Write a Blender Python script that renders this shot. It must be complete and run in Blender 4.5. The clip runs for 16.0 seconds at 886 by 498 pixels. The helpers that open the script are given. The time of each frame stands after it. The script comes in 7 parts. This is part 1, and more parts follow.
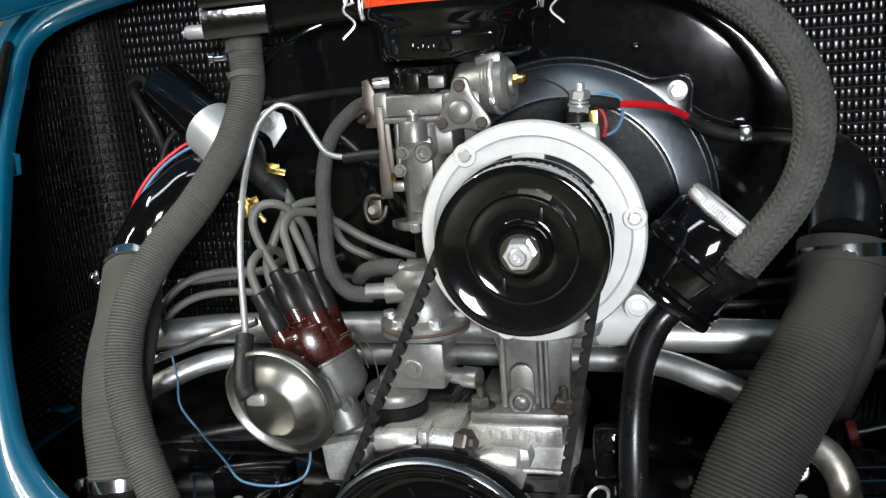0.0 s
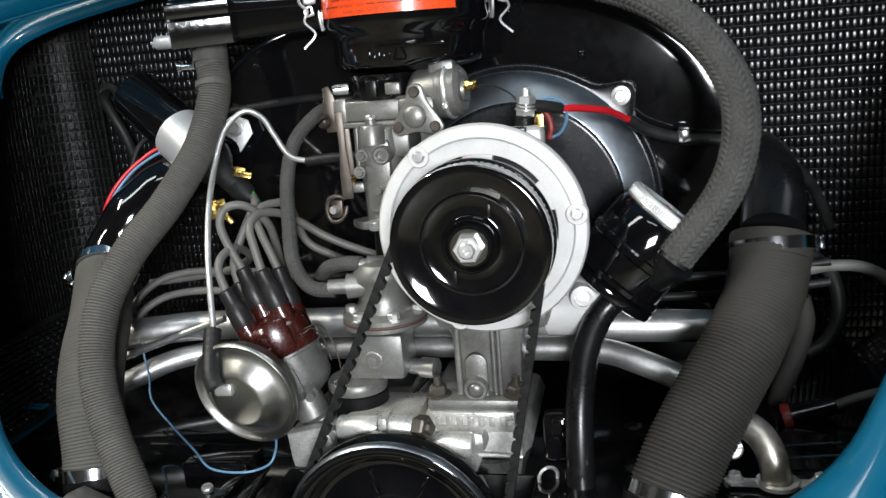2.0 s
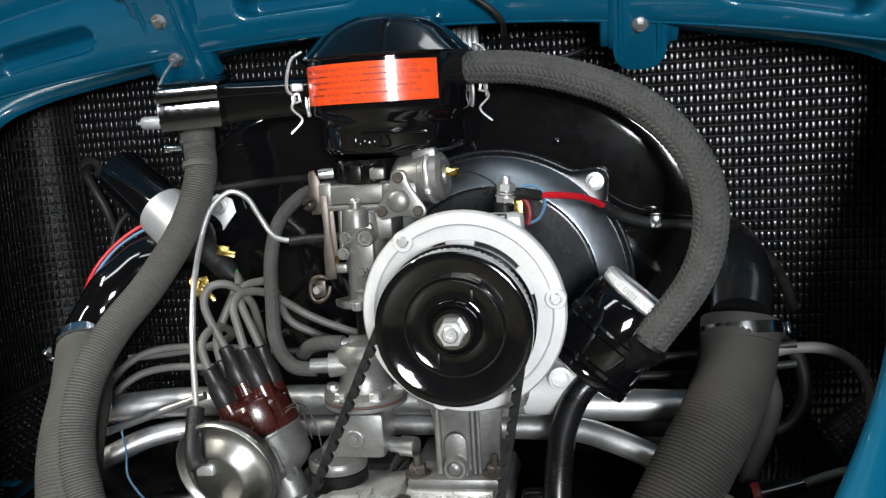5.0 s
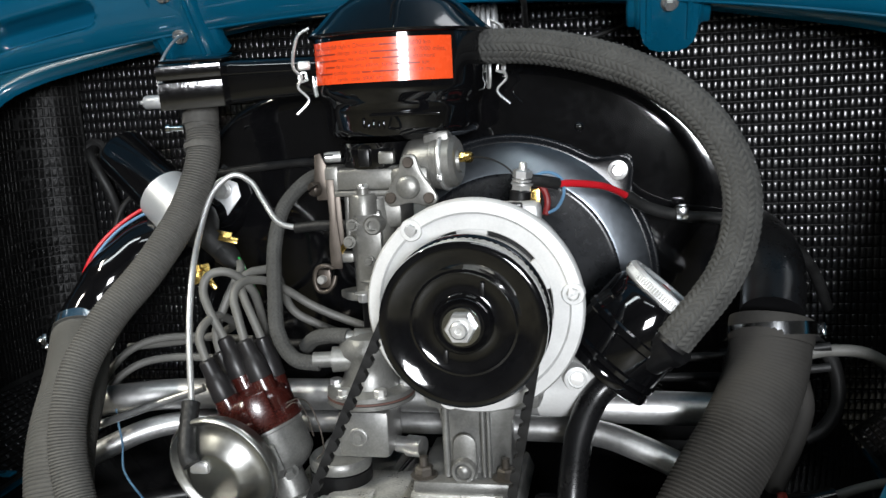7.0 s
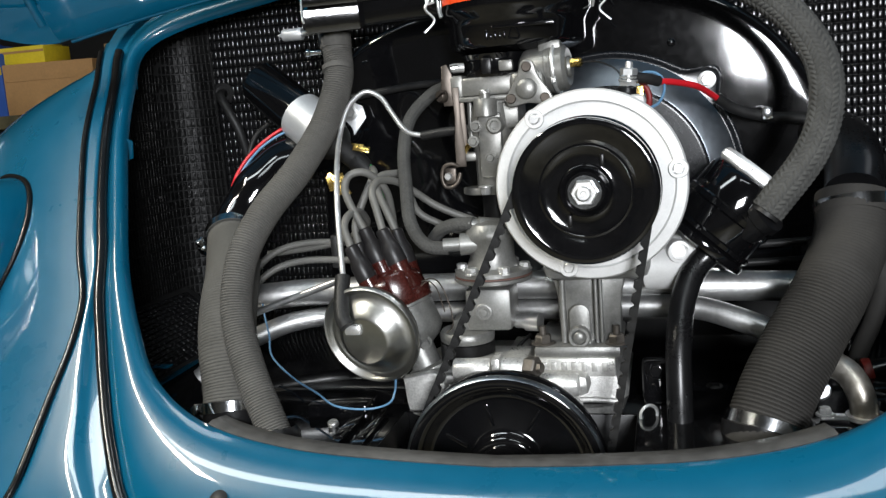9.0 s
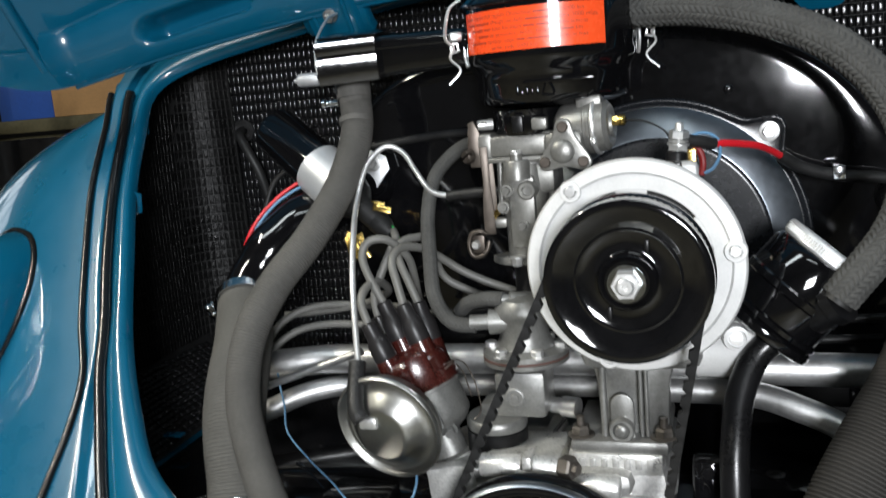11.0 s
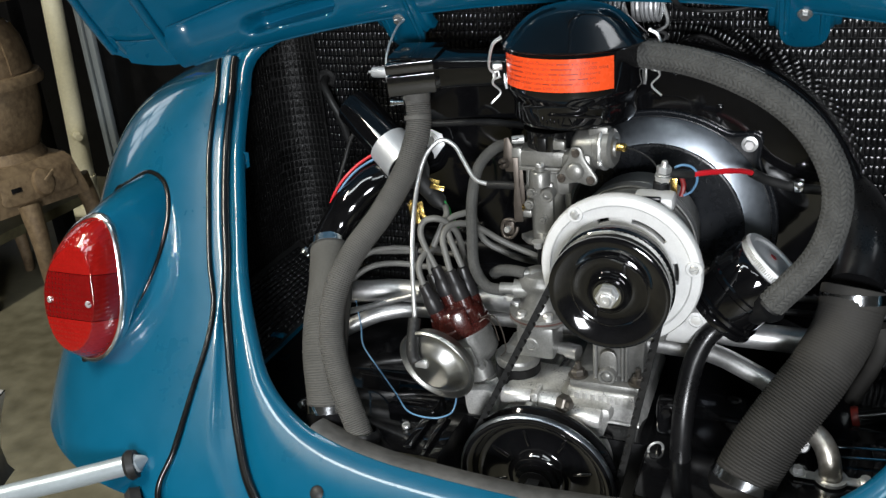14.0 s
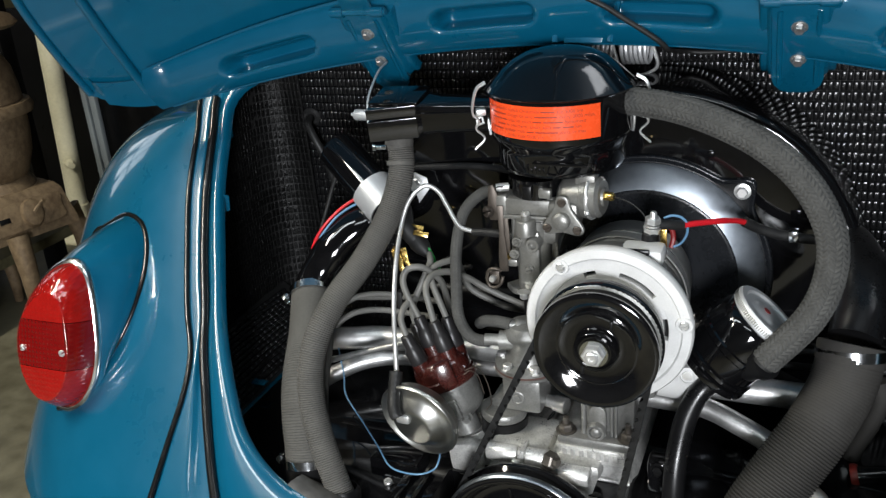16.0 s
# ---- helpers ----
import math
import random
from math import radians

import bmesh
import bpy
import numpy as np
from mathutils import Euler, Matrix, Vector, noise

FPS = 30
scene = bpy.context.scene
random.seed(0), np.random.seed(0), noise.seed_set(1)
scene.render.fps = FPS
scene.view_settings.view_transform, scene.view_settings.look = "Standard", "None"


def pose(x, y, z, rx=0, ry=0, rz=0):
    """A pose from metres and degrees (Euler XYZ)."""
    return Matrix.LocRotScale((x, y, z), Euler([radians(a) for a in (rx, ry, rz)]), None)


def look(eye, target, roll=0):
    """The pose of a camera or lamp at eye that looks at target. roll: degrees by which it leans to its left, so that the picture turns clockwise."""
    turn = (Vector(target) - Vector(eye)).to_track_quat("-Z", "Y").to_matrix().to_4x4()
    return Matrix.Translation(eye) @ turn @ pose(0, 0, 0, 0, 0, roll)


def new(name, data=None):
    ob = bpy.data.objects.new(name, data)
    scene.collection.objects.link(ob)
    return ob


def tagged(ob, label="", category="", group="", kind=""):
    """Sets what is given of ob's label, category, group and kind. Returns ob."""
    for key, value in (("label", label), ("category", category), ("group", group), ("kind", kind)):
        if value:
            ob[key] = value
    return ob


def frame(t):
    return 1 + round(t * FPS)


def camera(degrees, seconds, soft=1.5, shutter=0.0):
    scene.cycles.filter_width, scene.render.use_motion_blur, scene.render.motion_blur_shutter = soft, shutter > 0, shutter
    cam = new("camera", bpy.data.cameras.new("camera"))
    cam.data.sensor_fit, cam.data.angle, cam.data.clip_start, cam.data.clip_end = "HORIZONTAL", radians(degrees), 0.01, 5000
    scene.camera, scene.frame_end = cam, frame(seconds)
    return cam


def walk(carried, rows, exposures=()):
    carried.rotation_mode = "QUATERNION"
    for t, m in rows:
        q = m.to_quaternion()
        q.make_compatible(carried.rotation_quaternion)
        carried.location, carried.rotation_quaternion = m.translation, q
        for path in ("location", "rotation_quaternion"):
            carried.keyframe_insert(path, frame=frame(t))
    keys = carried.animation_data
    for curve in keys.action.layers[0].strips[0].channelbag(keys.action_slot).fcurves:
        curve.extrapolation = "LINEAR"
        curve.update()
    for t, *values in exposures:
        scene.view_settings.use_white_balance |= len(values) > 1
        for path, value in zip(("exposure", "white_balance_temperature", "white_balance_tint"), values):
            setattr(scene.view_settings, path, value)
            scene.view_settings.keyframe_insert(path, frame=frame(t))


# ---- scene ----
cam = camera(52.6, 16.0, soft=1.4, shutter=0.5)
METRES, EYE, TILT, LEAN, TURN = 0.948, 0.7755, -13.5, 4.37, 13.28
ROWS = [
    (0.0, 0.0, 0.0, 0.0, -0.0, 0.0, -0.0),
    (0.5, -0.0005, -0.0034, -0.0021, -0.08, -0.14, -0.42),
    (1.0, 0.0004, -0.0067, -0.0011, -0.27, -0.21, -0.55),
    (1.5, 0.0067, -0.0212, -0.0036, -0.7, 0.03, -0.34),
    (2.0, 0.0152, -0.0433, -0.0102, -1.57, 0.54, 0.57),
    (2.5, 0.0159, -0.0716, -0.0217, -2.63, 1.6, 1.05),
    (3.0, 0.0085, -0.104, -0.0308, -3.68, 2.98, 1.43),
    (3.5, -0.008, -0.1147, -0.0286, -4.38, 3.91, 1.49),
    (4.0, -0.0161, -0.1019, -0.0165, -4.67, 4.54, 1.05),
    (4.2, -0.0091, -0.0962, -0.0082, -4.32, 4.58, 1.03),
    (6.3, 0.0083, -0.031, 0.0164, -3.55, 4.15, -0.68),
    (6.5, 0.0089, -0.0284, 0.0148, -3.43, 4.03, -0.62),
    (7.0, 0.0115, -0.021, 0.0086, -2.51, 3.88, -0.91),
    (7.5, 0.0017, -0.0375, -0.0007, -0.64, 3.78, -1.21),
    (8.0, -0.0174, -0.0761, -0.0412, 0.25, 3.79, -1.14),
    (8.5, -0.0541, -0.1134, -0.0974, 0.14, 4.04, -0.75),
    (8.7, -0.0597, -0.122, -0.1068, 0.08, 4.42, -0.26),
    (10.8, -0.0147, -0.0391, -0.0326, 3.54, 3.36, -1.5),
    (11.0, -0.036, -0.0375, -0.0136, 3.76, 3.09, -0.4),
    (11.5, -0.0334, -0.1026, 0.0884, 4.75, 1.36, 1.44),
    (12.0, 0.0065, -0.1573, 0.1724, 6.7, -0.29, 2.18),
    (12.5, 0.0399, -0.2356, 0.183, 10.33, -4.78, 0.15),
    (13.0, 0.033, -0.2506, 0.188, 11.72, -7.59, -1.13),
    (13.5, 0.0204, -0.2542, 0.2038, 9.56, -9.56, -1.97),
    (14.0, 0.0115, -0.2614, 0.2003, 8.47, -10.84, -1.96),
    (14.5, 0.0103, -0.2469, 0.2073, 8.37, -11.17, -2.2),
    (15.0, 0.0145, -0.2284, 0.2156, 8.41, -10.48, -1.93),
    (15.5, 0.0183, -0.2266, 0.2254, 8.49, -9.47, -1.77),
    (16.0, 0.0251, -0.2195, 0.2289, 8.56, -9.65, -1.92),
]
walk(cam, [(t, pose(0.162, 0, EYE, TILT, LEAN, TURN) @ pose(METRES * x, METRES * y, METRES * z, 90 + pitch, roll, yaw)) for t, x, y, z, yaw, pitch, roll in ROWS])

# ---- light ----
world = bpy.data.worlds.new("garage_dim")
scene.world = world
world.use_nodes = True
world.node_tree.nodes["Background"].inputs[0].default_value = (0.75, 0.85, 1.0, 1)
world.node_tree.nodes["Background"].inputs[1].default_value = 0.004


def area_lamp(name, eye, target, sx, sy, power, color=(1, 1, 1)):
    d = bpy.data.lights.new(name, "AREA")
    d.shape, d.size, d.size_y, d.energy, d.color = "RECTANGLE", sx, sy, power, color
    ob = new(name, d)
    ob.matrix_world = look(eye, target)
    return ob


LAMP_AT, LAMP_TO = (0.6, -1.4, 0.97), (0.05, 0.65, 0.66)
area_lamp("work_light", LAMP_AT, LAMP_TO, 0.44, 0.4, 53, (0.955, 0.985, 1.03))
area_lamp("ceiling_tube_light", (-0.9, -0.5, 2.5), (-0.9, -0.5, 0), 1.2, 0.25, 15, (0.88, 0.97, 1.0))
area_lamp("ceiling_tube_light", (0.62, -1.0, 2.5), (0.62, -1.0, 0), 1.2, 0.3, 10, (0.88, 0.97, 1.0))
area_lamp("ceiling_tube_light", (-1.7, -0.45, 2.5), (-1.7, -0.45, 0), 0.16, 1.2, 82, (1.0, 0.95, 0.82))

# ---- materials ----


def material(name, color, rough=0.5, metal=0.0, var=0.15, scale=30.0, bump=0.0, bscale=200.0, coat=0.0, rvar=0.1, color2=None, spec=0.5, space="Object", bdist=0.0004):
    m = bpy.data.materials.new(name)
    m.use_nodes = True
    n, l = m.node_tree.nodes, m.node_tree.links
    b = n["Principled BSDF"]
    tc = n.new("ShaderNodeTexCoord")
    big, fine = n.new("ShaderNodeTexNoise"), n.new("ShaderNodeTexNoise")
    for t, s, d in ((big, scale, 4.0), (fine, scale * 9, 3.0)):
        t.inputs["Scale"].default_value, t.inputs["Detail"].default_value = s, d
        l.new(tc.outputs[space], t.inputs["Vector"])
    add = n.new("ShaderNodeMath")
    add.operation = "MULTIPLY_ADD"
    add.inputs[1].default_value = 0.45
    l.new(fine.outputs["Fac"], add.inputs[0])
    sc = n.new("ShaderNodeMath")
    sc.operation = "MULTIPLY"
    sc.inputs[1].default_value = 0.55
    l.new(big.outputs["Fac"], sc.inputs[0])
    l.new(sc.outputs[0], add.inputs[2])
    ramp = n.new("ShaderNodeValToRGB")
    c2 = color2 or tuple(c * (1 + var) for c in color)
    c1 = color if color2 else tuple(c * (1 - var) for c in color)
    ramp.color_ramp.elements[0].position, ramp.color_ramp.elements[1].position = 0.36, 0.64
    ramp.color_ramp.elements[0].color, ramp.color_ramp.elements[1].color = (*c1, 1), (*c2, 1)
    l.new(add.outputs[0], ramp.inputs[0])
    l.new(ramp.outputs[0], b.inputs["Base Color"])
    rr = n.new("ShaderNodeMapRange")
    rr.inputs["To Min"].default_value, rr.inputs["To Max"].default_value = max(0.02, rough - rvar), min(1, rough + rvar)
    rr.inputs["From Min"].default_value, rr.inputs["From Max"].default_value = 0.3, 0.7
    l.new(add.outputs[0], rr.inputs["Value"])
    l.new(rr.outputs[0], b.inputs["Roughness"])
    b.inputs["Metallic"].default_value = metal
    b.inputs["Specular IOR Level"].default_value = spec
    b.inputs["Coat Weight"].default_value = coat
    b.inputs["Coat Roughness"].default_value = 0.04
    if bump:
        bn = n.new("ShaderNodeTexNoise")
        bn.inputs["Scale"].default_value, bn.inputs["Detail"].default_value = bscale, 4.0
        l.new(tc.outputs[space], bn.inputs["Vector"])
        bp = n.new("ShaderNodeBump")
        bp.inputs["Strength"].default_value, bp.inputs["Distance"].default_value = bump, bdist
        l.new(bn.outputs["Fac"], bp.inputs["Height"])
        l.new(bp.outputs[0], b.inputs["Normal"])
    return m


TEAL = material("teal_car_paint", (0.001, 0.08, 0.15), 0.3, 0.0, 0.06, 6, 0.02, 40, coat=1.0, rvar=0.05, spec=0.3)
BLACKGLOSS = material("black_gloss_paint", (0.0035, 0.0035, 0.004), 0.075, 0, 0.2, 20, 0.02, 60, coat=0.25, rvar=0.025)
BOXBLACK = material("orange_peel_black_paint", (0.004, 0.004, 0.0045), 0.12, 0, 0.2, 20, 0.22, 160, coat=0.6, rvar=0.05, spec=0.7, bdist=0.0006)
BLACKSATIN = material("black_satin_paint", (0.005, 0.005, 0.0055), 0.34, 0, 0.25, 30, 0.08, 500, rvar=0.08, spec=0.35)
PULLEYBLACK = material("black_enamel", (0.004, 0.004, 0.0045), 0.08, 0, 0.25, 40, 0.02, 120, coat=0.5, rvar=0.03)
PIPEBLACK = material("black_pipe_paint", (0.006, 0.006, 0.0065), 0.3, 0, 0.25, 40, 0.05, 300, rvar=0.06, spec=0.4)
RUBBER = material("black_rubber", (0.014, 0.014, 0.014), 0.5, 0, 0.3, 60, 0.12, 800, spec=0.35)
BELT = material("belt_rubber", (0.011, 0.011, 0.011), 0.6, 0, 0.3, 80, 0.2, 900, spec=0.2)
RINGALU = material("bright_cast_aluminium", (0.62, 0.62, 0.61), 0.48, 0.12, 0.06, 60, 0.12, 1500)
CASTALU = material("cast_aluminium", (0.235, 0.235, 0.225), 0.38, 0.6, 0.18, 60, 0.35, 1300, rvar=0.08, bdist=0.0005)
CARBALU = material("zinc_casting", (0.23, 0.227, 0.213), 0.38, 0.6, 0.16, 70, 0.2, 1600, rvar=0.07)
CASEALU = material("magnesium_case", (0.68, 0.675, 0.65), 0.33, 0.6, 0.25, 55, 0.45, 700, rvar=0.1, bdist=0.0006)
STEEL = material("zinc_plated_steel", (0.78, 0.78, 0.77), 0.34, 0.8, 0.08, 90, 0.05, 900, rvar=0.05)
PIPESTEEL = material("aluminised_pipe", (0.5, 0.5, 0.495), 0.42, 0.9, 0.14, 30, 0.12, 900, rvar=0.08)
HEATSTEEL = material("heat_tinted_pipe", (0.36, 0.33, 0.28), 0.36, 0.9, 0.2, 22, 0.12, 900, rvar=0.08, color2=(0.58, 0.55, 0.5))
CLAMPSTEEL = material("bright_clip_steel", (0.62, 0.64, 0.66), 0.16, 1.0, 0.1, 60, 0.04, 300, rvar=0.05)
VACSTEEL = material("passivated_steel", (0.42, 0.42, 0.4), 0.33, 1.0, 0.06, 35, 0.04, 500, rvar=0.04)
SATINSTEEL = material("satin_blued_steel", (0.25, 0.278, 0.31), 0.34, 1.0, 0.08, 20, 0.05, 600, rvar=0.05)
BRASS = material("brass", (0.75, 0.52, 0.16), 0.25, 1.0, 0.15, 90)
RUSTY = material("brown_plated_steel", (0.12, 0.108, 0.095), 0.42, 0.7, 0.2, 90, 0.15, 1200)
LEVERSTEEL = material("dull_lever_steel", (0.095, 0.08, 0.068), 0.42, 0.75, 0.15, 90, 0.1, 1200)
COVERPAINT = material("satin_black_cover", (0.008, 0.009, 0.011), 0.27, 0, 0.2, 20, 0.05, 200, rvar=0.04)
RUBBERGLOSS = material("shiny_black_rubber", (0.006, 0.006, 0.006), 0.2, 0, 0.2, 60, 0.03, 500, rvar=0.05)
BOOTRUBBER = material("grey_black_rubber", (0.015, 0.014, 0.0145), 0.36, 0, 0.2, 60, 0.06, 800, spec=0.4)
SEALRED = material("brown_red_rubber", (0.16, 0.014, 0.008), 0.45, 0, 0.15, 60)
DARKRED = material("dark_red_plastic", (0.2, 0.012, 0.012), 0.4, 0, 0.1, 60)
CASEGREY = material("grey_cast_case", (0.42, 0.415, 0.4), 0.42, 0.5, 0.3, 45, 0.5, 700, rvar=0.1, bdist=0.0006)
BAKELITE = material("brown_bakelite", (0.042, 0.0085, 0.0065), 0.22, 0, 0.25, 60, 0.04, 300, coat=0.4)
HOSEGREY = material("grey_paper_hose", (0.095, 0.092, 0.085), 0.75, 0, 0.16, 40, 0.2, 1200, spec=0.3)
HOSEGREY_DARK = material("dark_grey_duct_hose", (0.032, 0.0302, 0.0278), 0.75, 0, 0.15, 40, 0.2, 1200, spec=0.25)
HOSEGREY_MID = material("mid_grey_duct_hose", (0.075, 0.073, 0.067), 0.75, 0, 0.15, 40, 0.2, 1200, spec=0.25)
BRAID = material("grey_braided_fabric", (0.06, 0.06, 0.057), 0.85, 0, 0.25, 60, 0.2, 2500, spec=0.25)
WIREGREY = material("grey_ignition_lead", (0.13, 0.128, 0.118), 0.5, 0, 0.12, 60)
REDPLASTIC = material("red_plastic", (0.55, 0.012, 0.02), 0.35, 0, 0.1, 60)
BLUEPLASTIC = material("light_blue_plastic", (0.1, 0.22, 0.36), 0.4, 0, 0.1, 60)
GREENPLASTIC = material("green_plastic", (0.03, 0.4, 0.08), 0.4, 0, 0.1, 60)
ORANGE = material("orange_red_sticker", (0.9, 0.085, 0.018), 0.25, 0, 0.04, 30, coat=1.0)
INK = material("dark_print", (0.24, 0.024, 0.012), 0.5, 0, 0.1, 60)
MESHBLACK = material("black_waffle_board", (0.007, 0.007, 0.0075), 0.2, 0, 0.4, 14, 0.15, 700, rvar=0.06, spec=0.38)
SIDEBLACK = material("black_tarred_board", (0.004, 0.004, 0.004), 0.36, 0, 0.4, 20, 0.9, 260, rvar=0.14, spec=0.16, bdist=0.0012)
GASKET = material("brown_gasket", (0.1, 0.05, 0.04), 0.6, 0, 0.2, 60)
BOARD = material("black_fibre_board", (0.006, 0.006, 0.006), 0.6, 0, 0.3, 25, 0.3, 500)
SILVERPAINT = material("matte_silver_bracket", (0.62, 0.63, 0.64), 0.45, 0.6, 0.05, 60)
SEALGREY = material("grey_dusty_rubber", (0.06, 0.059, 0.057), 0.55, 0, 0.35, 12, 0.15, 300)
RIMCHROME = material("worn_chrome", (0.7, 0.71, 0.72), 0.2, 1.0, 0.05, 30, rvar=0.06)
WHITEMETAL = material("brushed_bumper_tube", (0.34, 0.385, 0.41), 0.38, 0.35, 0.06, 20)
BLADEGREY = material("dull_bumper_back", (0.5, 0.5, 0.5), 0.42, 0.6, 0.15, 14, 0.05, 200, rvar=0.08)
FLOORMAT = material("oily_concrete", (0.06, 0.054, 0.033), 0.5, 0, 0.3, 2.4, 0.4, 60, rvar=0.16, color2=(0.15, 0.138, 0.092), bdist=0.002)
WALLDARK = material("dark_wall_boards", (0.007, 0.0065, 0.006), 0.7, 0, 0.4, 3, 0.2, 60)
PLASTER = material("garage_plaster", (0.1, 0.1, 0.1), 0.8, 0, 0.12, 2, 0.2, 90)
STOVEIRON = material("rusty_cast_iron", (0.09, 0.058, 0.032), 0.65, 0.2, 0.3, 9, 0.6, 90, color2=(0.205, 0.145, 0.082), bdist=0.002)
CREAM = material("chipped_cream_paint", (0.78, 0.74, 0.54), 0.45, 0, 0.08, 14, 0.1, 120)
CARDBOARD = material("brown_cardboard", (0.42, 0.24, 0.1), 0.75, 0, 0.1, 12, 0.1, 120)
BOXBLUE = material("blue_printed_box", (0.03, 0.1, 0.42), 0.5, 0, 0.1, 12)
BOXYELLOW = material("yellow_printed_box", (0.75, 0.6, 0.03), 0.5, 0, 0.1, 12)
OLIVE = material("olive_metal", (0.1, 0.09, 0.05), 0.5, 0.1, 0.3, 8, 0.2, 90)


def lens_material(name, color):
    m = material(name, color, 0.12, 0, 0.1, 10, coat=0.7)
    n, l = m.node_tree.nodes, m.node_tree.links
    b = n["Principled BSDF"]
    b.inputs["Transmission Weight"].default_value = 0.15
    tc, wave, wave2 = n.new("ShaderNodeTexCoord"), n.new("ShaderNodeTexWave"), n.new("ShaderNodeTexWave")
    for w, d in ((wave, "X"), (wave2, "Z")):
        w.bands_direction = d
        w.inputs["Scale"].default_value = 55
        l.new(tc.outputs["Object"], w.inputs["Vector"])
    mul = n.new("ShaderNodeMath")
    mul.operation = "MULTIPLY"
    l.new(wave.outputs["Fac"], mul.inputs[0])
    l.new(wave2.outputs["Fac"], mul.inputs[1])
    bp = n.new("ShaderNodeBump")
    bp.inputs["Strength"].default_value, bp.inputs["Distance"].default_value = 0.28, 0.0025
    l.new(mul.outputs[0], bp.inputs["Height"])
    l.new(bp.outputs[0], b.inputs["Normal"])
    return m


REDLENS = lens_material("red_lens_plastic", (0.31, 0.008, 0.006))
REDLENS_DARK = lens_material("dark_red_lens_plastic", (0.17, 0.004, 0.004))

DAYLIGHT = bpy.data.materials.new("overcast_daylight")
DAYLIGHT.use_nodes = True
DAYLIGHT.node_tree.nodes["Principled BSDF"].inputs["Emission Color"].default_value = (0.85, 0.93, 1.0, 1)
DAYLIGHT.node_tree.nodes["Principled BSDF"].inputs["Emission Strength"].default_value = 1.6

# ---- builders ----
X, Y, Z = Vector((1, 0, 0)), Vector((0, 1, 0)), Vector((0, 0, 1))
BASE = {}
# the car is drawn in units of 0.79 m, its zero 0.1 m above the floor
CAR = Matrix.Translation((0, 0, 0.1)) @ Matrix.Diagonal((0.79, 0.79, 0.79, 1))
ROOM = Matrix.Identity(4)
SPACE = [ROOM]


def thing(name, at, label, category, group="", kind=""):
    e = new(name)
    e.empty_display_size = 0.02
    e.location = SPACE[0] @ Vector(at)
    BASE[e.name] = Matrix.Translation(e.location)
    return tagged(e, label, category, group, kind)


def finish(bm, smooth=40):
    bmesh.ops.recalc_face_normals(bm, faces=bm.faces)
    for f in bm.faces:
        f.smooth = True
    for e in bm.edges:
        if len(e.link_faces) == 2 and e.calc_face_angle(0) > radians(smooth):
            e.smooth = False


def part(name, bm, mat, parent=None, label="", smooth=40):
    bmesh.ops.transform(bm, matrix=SPACE[0], verts=bm.verts)
    finish(bm, smooth)
    me = bpy.data.meshes.new(name)
    bm.to_mesh(me)
    bm.free()
    me.materials.append(mat)
    ob = new(name, me)
    if parent is not None:
        ob.parent = parent
        ob.matrix_parent_inverse = BASE.get(parent.name, Matrix.Identity(4)).inverted()
    if label:
        ob["label"] = label
    return ob


def solo(name, bm, mat, label, category, group="", kind="", smooth=40):
    return tagged(part(name, bm, mat, None, "", smooth), label, category, group, kind)


def frame_at(o, zdir, up=(0, 0, 1)):
    z = Vector(zdir).normalized()
    u = Vector(up)
    if abs(z.dot(u.normalized())) > 0.98:
        u = Vector((1, 0, 0))
    x = u.cross(z).normalized()
    y = z.cross(x)
    m = Matrix((x, y, z)).transposed().to_4x4()
    m.translation = Vector(o)
    return m


def lathe(profile, m, seg=40, bm=None):
    """profile: (radius, height) pairs along the frame's z."""
    bm = bm or bmesh.new()
    rings = []
    for r, h in profile:
        if r < 1e-6:
            rings.append([bm.verts.new(m @ Vector((0, 0, h)))])
        else:
            rings.append([bm.verts.new(m @ Vector((r * math.cos(2 * math.pi * i / seg), r * math.sin(2 * math.pi * i / seg), h))) for i in range(seg)])
    for a, b in zip(rings, rings[1:]):
        for i in range(seg):
            j = (i + 1) % seg
            if len(a) == 1 and len(b) == 1:
                continue
            if len(a) == 1:
                bm.faces.new((a[0], b[j], b[i]))
            elif len(b) == 1:
                bm.faces.new((a[i], a[j], b[0]))
            else:
                bm.faces.new((a[i], a[j], b[j], b[i]))
    return bm


def arc_lathe(profile, m, a0, a1, seg=24):
    """A closed profile turned through an arc, in degrees, with end caps."""
    bm = bmesh.new()
    rings = []
    for i in range(seg + 1):
        a = radians(a0 + (a1 - a0) * i / seg)
        rings.append([bm.verts.new(m @ Vector((r * math.cos(a), r * math.sin(a), h))) for r, h in profile])
    n = len(profile)
    for p, q in zip(rings, rings[1:]):
        for k in range(n):
            bm.faces.new((p[k], p[(k + 1) % n], q[(k + 1) % n], q[k]))
    bm.faces.new(rings[0])
    bm.faces.new(rings[-1][::-1])
    return bm


